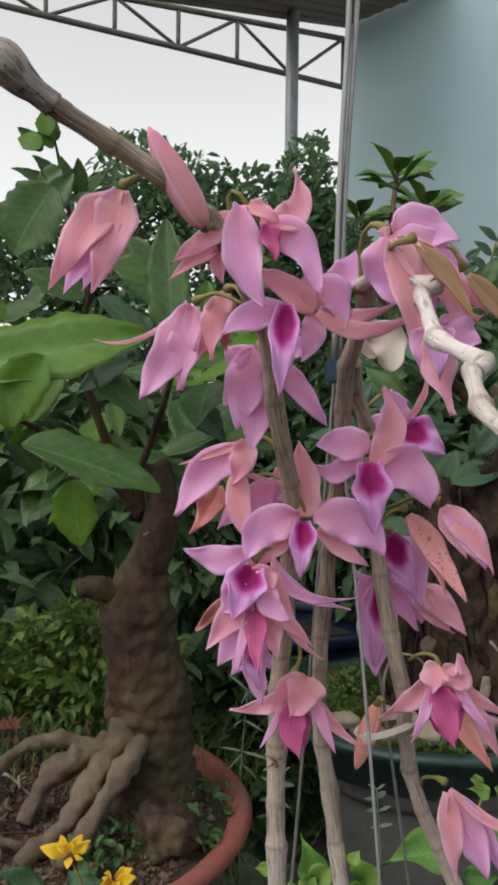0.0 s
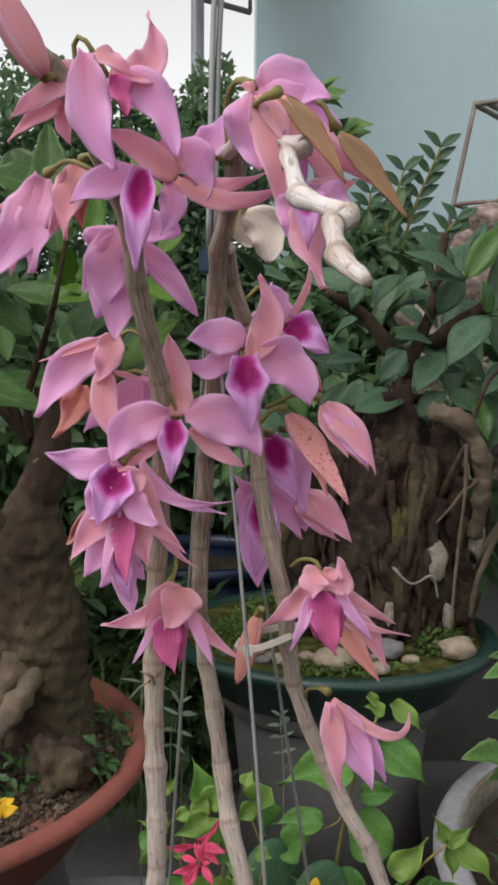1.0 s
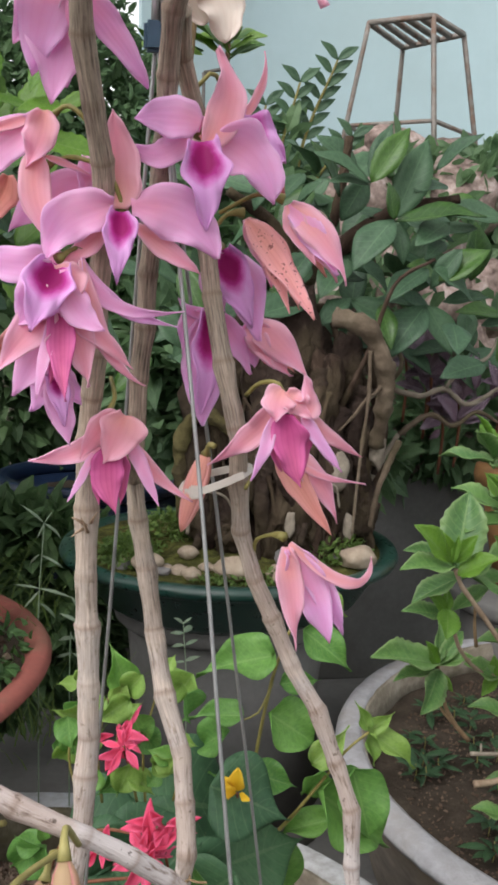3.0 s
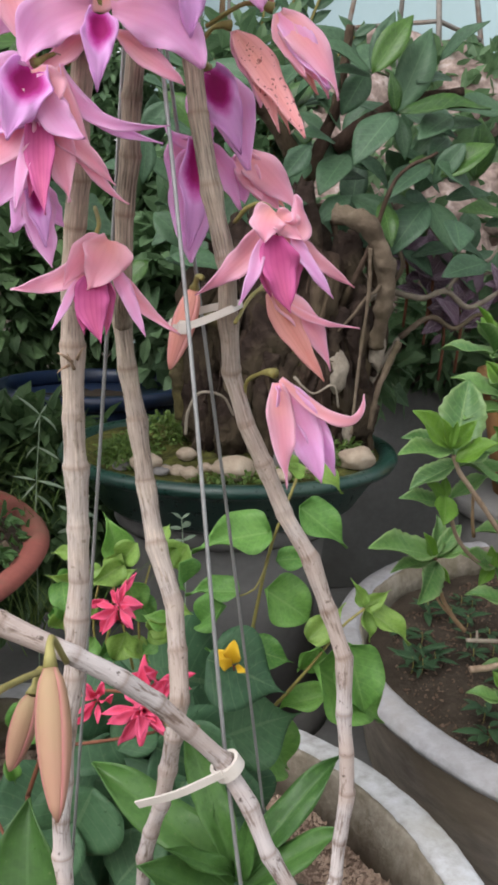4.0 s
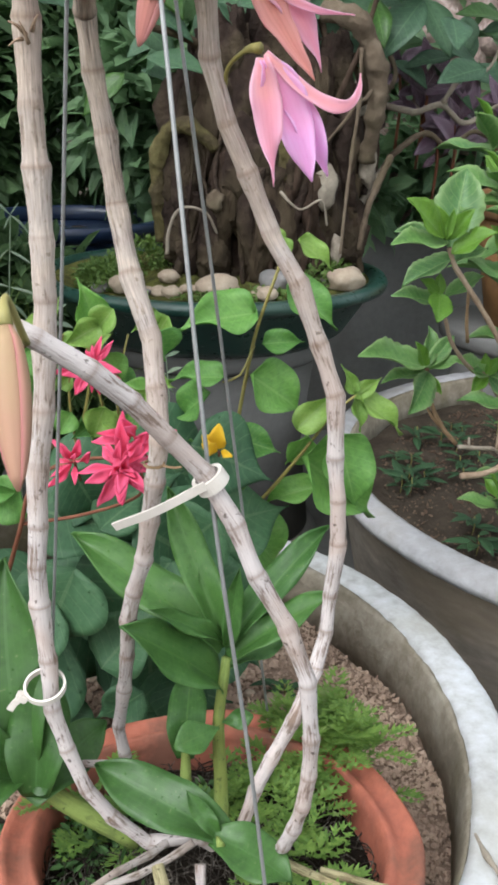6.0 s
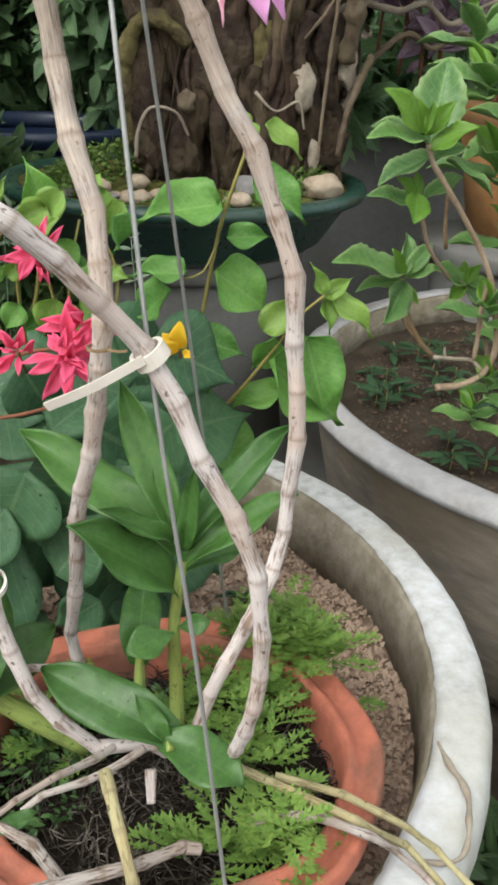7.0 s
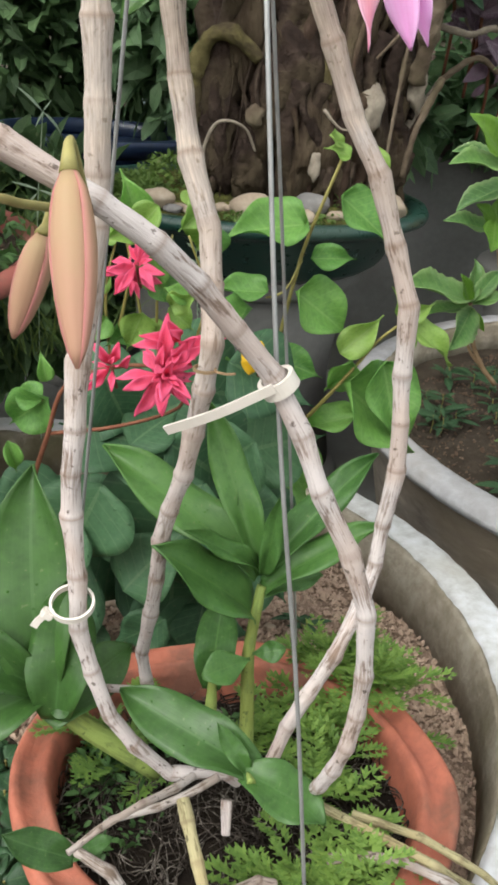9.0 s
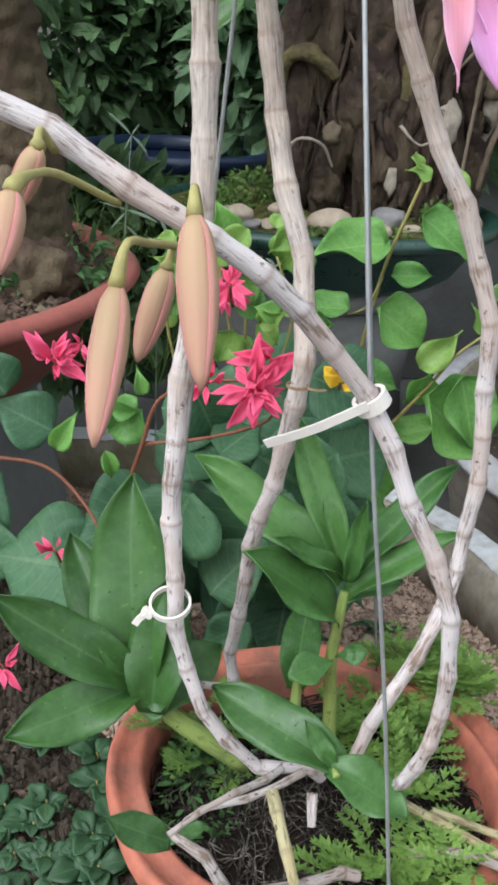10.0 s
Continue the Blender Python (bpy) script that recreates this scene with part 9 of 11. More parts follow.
def strip(name, points, wide, thick, mat, parent, face=(0, -1, 0)):
    """A flat strap along a line."""
    line, _ = spline(points, 0.006)
    verts, faces = [], []
    for k, q in enumerate(line):
        t = (line[min(k + 1, len(line) - 1)] - line[max(k - 1, 0)]).normalized()
        n = Vector(face)
        n = (n - n.dot(t) * t).normalized()
        s = t.cross(n)
        verts += [q + s * wide / 2 + n * thick / 2, q - s * wide / 2 + n * thick / 2, q - s * wide / 2 - n * thick / 2, q + s * wide / 2 - n * thick / 2]
    for k in range(len(line) - 1):
        o = 4 * k
        faces += [(o + j, o + 4 + j, o + 4 + (j + 1) % 4, o + (j + 1) % 4) for j in range(4)]
    faces += [(3, 2, 1, 0), tuple(4 * (len(line) - 1) + j for j in range(4))]
    return part(name, mesh_from(name, verts, faces, smooth=False), mat, parent)


tie = thing("cable_tie", "white nylon cable tie with a long tail on the arching cane", "cable tie")
ring_tube("loop", (0.1281, 0.5748, 0.7728), (-0.556, -0.025, 0.831), 0.0070, 0.0022, 1.0, NYLON, tie, 1.7)
strip("tail", [(0.1241, 0.5660, 0.7738), (0.100, 0.576, 0.757), (0.079, 0.592, 0.742)], 0.0048, 0.0014, NYLON, tie)
tie = thing("cable_tie", "loose white nylon cable tie round a pale cane", "cable tie")
ring_tube("loop", (0.0345, 0.680, 0.587), (-0.1, -0.35, 1.0), 0.0125, 0.0016, 1.0, NYLON, tie, 1.3)
part("head", box("head", (0.0075, 0.007, 0.006), 0.001), NYLON, tie, m=Matrix.Translation((0.0195, 0.676, 0.583)) @ pose(0, 0, 0, 0, 30, 0))
strip("tail", [(0.0195, 0.676, 0.583), (0.014, 0.675, 0.579), (0.011, 0.674, 0.575)], 0.0045, 0.0014, NYLON, tie)
tie = thing("cable_tie", "white nylon cable tie that holds a cane to the hanger wires", "cable tie")
strip("band", [(0.147, 0.669, 1.023), (0.139, 0.656, 1.021), (0.123, 0.657, 1.014), (0.110, 0.663, 1.009), (0.104, 0.672, 1.009), (0.112, 0.681, 1.014), (0.132, 0.679, 1.020), (0.147, 0.673, 1.023)], 0.0044, 0.0012, NYLON, tie)
part("head", box("head", (0.007, 0.006, 0.008), 0.001), NYLON, tie, m=Matrix.Translation((0.1112, 0.6630, 1.0092)))
knot = thing("wire_knot", "thin brown wire twisted round a cane", "wire")
ring_tube("twist", (0.1105, 0.690, 0.738), (0.05, 0, 1), 0.0060, 0.0009, 1.0, TWIG, knot)
strip("end", [(0.116, 0.686, 0.738), (0.122, 0.682, 0.738), (0.127, 0.680, 0.739)], 0.0012, 0.001, TWIG, knot)

hanger = thing("wire_hanger", "grey wire pot hanger, its strands twisted together at the top", "wire hanger")
TOP = Vector((0.084, 0.665, 1.274))
for k, end in enumerate(((0.128, 0.577, 0.772), (0.228, 0.830, 0.405), (0.028, 0.805, 0.405))):
    e = Vector(end)
    line = [TOP, TOP.lerp(e, 0.5) + Vector((0.002, 0, 0.0)), e]
    if k == 0:
        line += [Vector((0.150, 0.560, 0.60)), Vector((0.170, 0.547, 0.42)), Vector((0.173, 0.541, 0.40))]
    part("strand", tube("strand", line, 0.0012, 8, 0.02), WIRE, hanger)
for k in range(3):
    a = TAU * k / 3
    d = Vector((math.cos(a), math.sin(a), 0)) * 0.0026
    part("stem_wire", tube("stem_wire", [TOP + d, Vector((0.086, 0.665, 1.40)) + d, Vector((0.091, 0.660, 1.535)) + d * 1.4, Vector((0.096, 0.655, 1.82)) + d * 1.6], 0.0019, 8, 0.02), WIRE, hanger)
part("clip", box("clip", (0.011, 0.007, 0.017), 0.002), BLUE, hanger, "dark blue plastic clip", Matrix.Translation(TOP + Vector((-0.002, -0.003, -0.004))))

# ---- fern, weeds and grass ----
rs = random.Random(4)


def fern_patch():
    """Feathery spreading clubmoss over one side of the pot: lobed sprays on creeping stems."""
    R = np.random.RandomState(8)
    verts, faces, us, vs = [], [], [], []

    def lobe(p, d, side, s):
        b = len(verts)
        up = side.cross(d)
        verts.extend([p, p + d * s * 0.45 + side * s * 0.21 + up * s * 0.10, p + d * s * 1.15 + side * s * 0.03, p + d * s * 1.15 - side * s * 0.03, p + d * s * 0.45 - side * s * 0.21 + up * s * 0.10])
        us.extend([0, 0.4, 1, 1, 0.4])
        vs.extend([0.2, 1, 0.5, -0.5, -1])
        faces.append((b, b + 1, b + 2, b + 3, b + 4))

    spots = ((0.280, 0.822, 0.019, 0.016, 80), (0.258, 0.795, 0.020, 0.018, 90), (0.292, 0.778, 0.012, 0.010, 34), (0.232, 0.745, 0.012, 0.016, 28), (0.222, 0.690, 0.008, 0.020, 30), (0.182, 0.622, 0.011, 0.011, 26), (0.212, 0.598, 0.013, 0.012, 36), (0.188, 0.768, 0.016, 0.010, 30), (0.062, 0.752, 0.014, 0.018, 34))
    for cx, cy, sx, sy, count in spots:
        for k in range(int(count * 0.6)):
            p = Vector((cx + R.normal() * sx, cy + R.normal() * sy, 0.390 + 0.016 * R.rand()))
            away = math.hypot(p.x - POT.x, p.y - POT.y)
            p.z += 0.030 if 0.128 < away < 0.170 else -0.05 * R.rand() if away > 0.170 else 0.0
            a = R.rand() * TAU
            d = Vector((math.cos(a), math.sin(a), 0.5 + 1.3 * R.rand())).normalized()
            n, long = 6, 0.026 + 0.022 * R.rand()
            for i in range(n):
                d = (d + Vector((R.normal() * 0.12, R.normal() * 0.12, -0.11))).normalized()
                p = p + d * long / n
                s = d.cross(Vector((0, 0, 1))).normalized()
                size = 0.0125 * math.sin(math.pi * (0.22 + 0.74 * i / n)) * (0.8 + 0.4 * R.rand())
                for sg in (1, -1):
                    q = (s * sg + d * 0.75).normalized()
                    across = Vector((0, 0, 1)).cross(q).normalized()
                    lobe(p, q, across, size)
                    for s2 in (1, -1):
                        lobe(p + q * size * 0.4, (q + across * 0.8 * s2).normalized(), Vector((0, 0, 1)).cross((q + across * 0.8 * s2).normalized()).normalized(), size * 0.55)
    ob = part("clubmoss", mesh_from("clubmoss", verts, faces, {"u": us, "v": vs}, smooth=False), FERN)
    tagged(ob, "bright green feathery clubmoss spilling over the pot", "clubmoss", kind="stuff")


fern_patch()
leaf_cloud("moss_tuft", [(0.055, 0.745, 0.40, 0.02, 0.03, 0.016, 160), (0.10, 0.755, 0.392, 0.05, 0.04, 0.016, 220), (0.06, 0.70, 0.392, 0.04, 0.05, 0.016, 220), (0.16, 0.76, 0.392, 0.04, 0.03, 0.016, 140)], 0.009, WEED, 12, "small mossy green tufts on the potting mix", "moss")


ROUND = blade("lance", 1.0, 0.72, 0.2, 0.25, 0.07, 61, 9, 5, 0.006)
NARROW = blade("lance", 1.0, 0.26, 0.25, 0.3, 0.03, 62, 6, 3, 0.008)


def weed(name, at, size, n, mat, seed, label, wide=0.34, rise=0.35, category="weed"):
    """A low weed: a whorl of small leaves on a short stem."""
    rnd = random.Random(seed)
    w = thing(name, label, category, at, "weeds in the pots")
    at = Vector(at)
    part("stem", tube("stem", [(0, 0, -0.004), (size * 0.05, 0, size * rise * 0.5), (size * 0.02, 0.0, size * rise)], 0.0010, 5, 0.01), STALK, w)
    for k in range(n):
        a = k * 2.4 + rnd.uniform(-0.4, 0.4)
        b = at + Vector((math.cos(a) * size * 0.06, math.sin(a) * size * 0.06, size * rise * rnd.uniform(0.3, 1.0)))
        d = Vector((math.cos(a), math.sin(a), rnd.uniform(-0.1, 0.6))).normalized()
        put_leaf("leaf", ROUND if wide > 0.4 else NARROW, mat, w, b, b + d * size * rnd.uniform(0.5, 0.9), (0, -0.3, 1), rnd.uniform(0.8, 1.2))
    return w


for k in range(125):
    x, y = rs.uniform(-0.24, 0.10), rs.uniform(-0.46, -0.06)
    if math.hypot(x, y) > 0.46 or (Vector((FRONT[0] + x, FRONT[1] + y, 0)) - POT).length < 0.165:
        continue
    weed("weed", (FRONT[0] + x, FRONT[1] + y, front_soil(x, y)), rs.uniform(0.020, 0.036), rs.randint(7, 11), WEED_LEAF, k, "low round-leaved green weed on the pot soil", 0.62, 0.5)
for k in range(9):
    a, r = rs.uniform(-0.7, 1.2), rs.uniform(0.26, 0.38)
    x, y = r * math.cos(a), r * math.sin(a)
    weed("weed", (FRONT[0] + x, FRONT[1] + y, front_soil(x, y)), rs.uniform(0.02, 0.04), 7, WEED_LEAF, 60 + k, "tiny narrow-leaved seedling on the pot soil", 0.22, 0.5)
for k in range(80):
    a, r = rs.uniform(2.1, 4.6), rs.uniform(0.12, 0.5)
    x, y = r * math.cos(a), r * math.sin(a)
    weed("weed", (BACK[0] + x, BACK[1] + y, back_soil(x, y)), rs.uniform(0.03, 0.065), 8, WEED_LEAF, 90 + k, "tiny narrow-leaved seedling on the pot soil", 0.25, 0.5)
for k in range(16):
    x, y = rs.uniform(0.5, 0.95), rs.uniform(0.45, 0.85)
    weed("weed", (x, y, ground_height(x, y)), rs.uniform(0.05, 0.09), 9, WEED_LEAF, 140 + k, "low green weed on the ground between the pots", 0.45, 0.6)
leaf_cloud("undergrowth", [(0.62, 1.02 - 0.28, 0.07, 0.18, 0.2, 0.08, 500), (-0.6, 0.9, 0.1, 0.1, 0.5, 0.14, 600)], 0.05, FOLIAGE_MID, 33, "low dark undergrowth between the pots", "undergrowth")

# fallen twig on the front rim
twig = thing("twig", "thin dry fallen twig on the concrete rim", "twig")
part("stick", tube("stick", [(0.3860, 0.7270, 0.3660), (0.3800, 0.6900, 0.3750), (0.3820, 0.6730, 0.3750), (0.3810, 0.6550, 0.3750), (0.3730, 0.6340, 0.3750), (0.3610, 0.6110, 0.3750), (0.3490, 0.5990, 0.3750), (0.3340, 0.5980, 0.3750), (0.3230, 0.6030, 0.3750)], lambda u, s: 0.0022 - 0.0009 * max(0.0, u - 0.6) / 0.4 + 0.0005 * math.sin(s * 210), 8, 0.004, 0.6), ROOT_PALE, twig)


def stand(name, label, at, z0, z1, foot, waist, top):
    """A cast cement stand: foot, column and top plate."""
    st = thing(name, label, "plant stand", at)
    part("foot", lathe("foot", [(0.02, z0), (foot, z0), (foot, z0 + 0.02), (foot * 0.93, z0 + 0.05), (0.02, z0 + 0.05)], 48, 0.008), CEMENT, st)
    m = (z0 + z1) / 2
    part("column", lathe("column", [(foot * 0.9, z0 + 0.05), (waist, m), (top * 0.9, z1 - 0.04)], 48, 0.008), CEMENT, st)
    part("top_plate", lathe("top_plate", [(0.02, z1 - 0.04), (top * 0.95, z1 - 0.04), (top, z1 - 0.03), (top, z1 - 0.008), (top * 0.98, z1), (0.02, z1)], 48, 0.008), CEMENT, st)


# ---- tree in the old terracotta pot ----
def potted_tree():
    at, R = Vector((-0.406, 1.338, 0.0)), 0.420
    stand("pot_stand", "round grey cement stand under the tree's pot", (at.x, at.y + 0.04, 0.0), 0.0, 0.540, 0.36, 0.32, 0.30)
    pot = thing("terracotta_pot", "wide dull red terracotta pot with a rolled rim", "plant pot", at + Vector((0, 0, 0.540)))
    prof = [(0.02, 0.001), (R * 0.74, 0.0), (R * 0.77, 0.006), (R * 0.89, 0.092), (R - 0.034, 0.099), (R - 0.008, 0.104), (R, 0.113), (R - 0.008, 0.122), (R - 0.020, 0.1245), (R - 0.031, 0.120), (R - 0.038, 0.10), (0.02, 0.085)]
    part("pot_body", lathe("pot_body", prof, 120, 0.008, seed=6), TERRACOTTA_OLD, pot)
    h = lambda x, y: 0.098 + 0.035 * math.exp(-((x - 0.25) ** 2 + (y - 0.02) ** 2) / 0.014) + 0.010 * noise.noise(Vector((x * 18, y * 18, 2)))  # noqa: E731
    part("soil", disc("soil", R - 0.035, 24, 80, h), SOIL_DARK, pot, "dark soil with moss")
    grit(pot, R - 0.06, h, 7000, 0.0042, 21, SOIL, "crumb", "loose crumbs of soil and bark")
    grit(pot, R - 0.06, h, 1500, 0.0060, 22, BARK_PALE, "litter", "scattered bark litter")
    PLANT = thing("bonsai_tree", "thick-trunked potted tree with spreading roots and broad toothed leaves", "tree", (0, 0, 0))
    trunk = [(-0.142, 1.385, 0.645), (-0.140, 1.378, 0.74), (-0.146, 1.37, 0.84), (-0.160, 1.365, 0.93), (-0.152, 1.36, 1.00), (-0.134, 1.352, 1.04), (-0.124, 1.345, 1.09), (-0.124, 1.34, 1.13), (-0.130, 1.335, 1.165)]
    part("trunk", tube("trunk", trunk, lambda u, s: 0.061 * (1 - 0.10 * u) * (1 - 0.46 * min(1, max(0, (s - 0.300) / 0.07))) * (1 - 0.45 * min(1, max(0, (s - 0.39) / 0.14))) * (1 + 0.35 * math.exp(-((u) / 0.08) ** 2)) * (1 + 0.06 * math.sin(s * 17) + 0.04 * math.sin(s * 41 + 1) + 0.008 * math.sin(s * 190 + 3 * math.sin(s * 31))), 64, 0.003, 0.12, 3), BARK, PLANT)
    part("stub", tube("stub", [(-0.19, 1.35, 0.975), (-0.222, 1.325, 0.985), (-0.236, 1.315, 0.985)], lambda u, s: 0.020 - 0.006 * u, 12, 0.006, 0.3), BARK, PLANT)
    part("vine_ring", tube("vine_ring", [Vector((-0.128, 1.347, 1.060)) + Vector((0.025 * math.cos(0.5 * k), 0.025 * math.sin(0.5 * k), 0.014 * math.cos(0.5 * k) + 0.0013 * k)) for k in range(17)], 0.0026, 8, 0.006), TWIG, PLANT, "thin vine wound round the trunk")
    for k, (line, r) in enumerate((
        ([(-0.150, 1.365, 0.80), (-0.170, 1.335, 0.775), (-0.20, 1.29, 0.735), (-0.240, 1.235, 0.675), (-0.285, 1.185, 0.650)], 0.020),
        ([(-0.140, 1.36, 0.79), (-0.150, 1.315, 0.762), (-0.175, 1.27, 0.725), (-0.205, 1.22, 0.680), (-0.228, 1.175, 0.650)], 0.016),
        ([(-0.15, 1.385, 0.755), (-0.20, 1.37, 0.742), (-0.25, 1.36, 0.722), (-0.29, 1.335, 0.695), (-0.31, 1.30, 0.650)], 0.021),
        ([(-0.22, 1.375, 0.735), (-0.28, 1.375, 0.748), (-0.335, 1.35, 0.735), (-0.362, 1.30, 0.702), (-0.35, 1.245, 0.668), (-0.305, 1.222, 0.658), (-0.265, 1.235, 0.650)], 0.011),
    )):
        part("root", tube("root", line, lambda u, s, r=r: r * (1.15 - 0.6 * u) * (1 + 0.16 * math.sin(s * 60 + r * 900) + 0.08 * math.sin(s * 140)), 18, 0.004, 0.42, k), BARK_PALE, PLANT)
    part("burl", gnarled("burl", (0.040, 0.034, 0.038), 8), BARK, PLANT, "knotted stump of an old root", Matrix.Translation((-0.098, 1.235, 0.672)))
    RR = random.Random(77)
    for k in range(16):
        a = RR.uniform(2.4, 4.4)
        p0 = Vector((-0.24 + 0.15 * math.cos(a) + RR.uniform(-0.05, 0.05), 1.36 + 0.15 * math.sin(a), 0.652))
        w = Vector((RR.uniform(-1, 1), RR.uniform(-1, 1), 0)).normalized() * RR.uniform(0.03, 0.06)
        part("fine_root", tube("fine_root", [p0, p0 + w * 0.5 + Vector((RR.uniform(-0.02, 0.02), 0, 0.012)), p0 + w + Vector((0, 0.01, 0.004)), p0 + w * 1.5 + Vector((RR.uniform(-0.02, 0.02), 0, -0.008))], lambda u, s: 0.0032 * (1 - 0.6 * u), 7, 0.008, 0.3, k), BARK if k % 2 else ROOT_PALE, PLANT)
    for k, (line, r) in enumerate((
        ([(-0.156, 1.345, 1.09), (-0.19, 1.30, 1.18), (-0.22, 1.25, 1.30), (-0.20, 1.20, 1.40)], 0.009),
        ([(-0.154, 1.345, 1.09), (-0.15, 1.31, 1.15), (-0.13, 1.28, 1.20), (-0.10, 1.22, 1.27), (-0.08, 1.2, 1.36)], 0.007),
        ([(-0.156, 1.345, 1.085), (-0.19, 1.30, 1.14), (-0.25, 1.22, 1.20), (-0.30, 1.12, 1.24)], 0.007),
    )):
        part("branch", tube("branch", line, lambda u, s, r=r: r * (1 - 0.7 * u), 10, 0.01, 0.15, k), BARK, PLANT)
    part("branch", tube("branch", [(-0.2540, 1.4200, 1.4560), (-0.2730, 1.4200, 1.5150), (-0.2870, 1.4200, 1.5740), (-0.2980, 1.4200, 1.6310), (-0.3120, 1.4200, 1.6700)], lambda u, s: 0.005 * (1 - 0.7 * u), 8, 0.01, 0.15, 9), BARK, PLANT)
    tree_leaf_set(PLANT)
    R = random.Random(6)
    for k in range(70):
        c = Vector((R.uniform(-0.62, 0.02), R.uniform(1.32, 1.75), R.uniform(1.10, 1.56)))
        if c.z > 1.36 and c.x > -0.14:
            c.z -= 0.28
        d = Vector((R.uniform(-1, 1), R.uniform(-0.9, 0.1), R.uniform(-0.7, 0.6))).normalized() * R.uniform(0.08, 0.15)
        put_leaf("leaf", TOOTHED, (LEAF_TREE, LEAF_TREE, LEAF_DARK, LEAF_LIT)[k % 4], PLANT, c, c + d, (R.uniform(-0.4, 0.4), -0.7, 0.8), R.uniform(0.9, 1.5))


potted_tree()
leaf_cloud("pot_weed", [(-0.09, 1.25, 0.665, 0.06, 0.05, 0.022, 90), (-0.16, 1.23, 0.66, 0.03, 0.03, 0.02, 40), (-0.06, 1.35, 0.67, 0.05, 0.05, 0.03, 80), (-0.19, 1.19, 0.66, 0.02, 0.02, 0.02, 30)], 0.022, WEED, 5, "small green weeds in the tree's pot", "weed")


def grass(name, spots, height, material, seed, label):
    R = np.random.RandomState(seed)
    verts, faces, us, vs = [], [], [], []
    for cx, cy, cz, rx, ry, n in spots:
        for k in range(n):
            p = Vector((cx + R.normal() * rx, cy + R.normal() * ry, cz))
            a = R.rand() * TAU
            d = Vector((math.cos(a) * 0.45, math.sin(a) * 0.45, 1)).normalized()
            h = height * (0.4 + 0.9 * R.rand())
            w = 0.0011
            s = Vector((-math.sin(a), math.cos(a), 0)) * w
            o = len(verts)
            for i in range(5):
                u = i / 4
                q = p + d * h * u + Vector((math.cos(a), math.sin(a), 0)) * h * 0.55 * u * u - Vector((0, 0, 1)) * h * 0.22 * u**3
                verts += [q + s * (1 - 0.85 * u), q - s * (1 - 0.85 * u)]
                us += [u, u]
                vs += [1, -1]
            faces += [(o + 2 * i, o + 2 * i + 1, o + 2 * i + 3, o + 2 * i + 2) for i in range(4)]
    ob = part(name, mesh_from(name, verts, faces, {"u": us, "v": vs}), material)
    tagged(ob, label, "grass", kind="stuff")


grass("grass", [(-0.30, 1.50, 0.66, 0.10, 0.06, 170), (-0.04, 1.50, 0.62, 0.05, 0.05, 90), (0.02, 1.42, 0.50, 0.06, 0.05, 80)], 0.12, GRASS, 3, "thin wispy grass behind the tree's pot")
leaf_cloud("ferny_weed", [(-0.28, 1.58, 0.80, 0.16, 0.07, 0.12, 1900), (-0.50, 1.55, 0.78, 0.12, 0.08, 0.10, 1300)], 0.026, GRASS, 19, "light green ferny weeds behind the tree's pot", "weed")


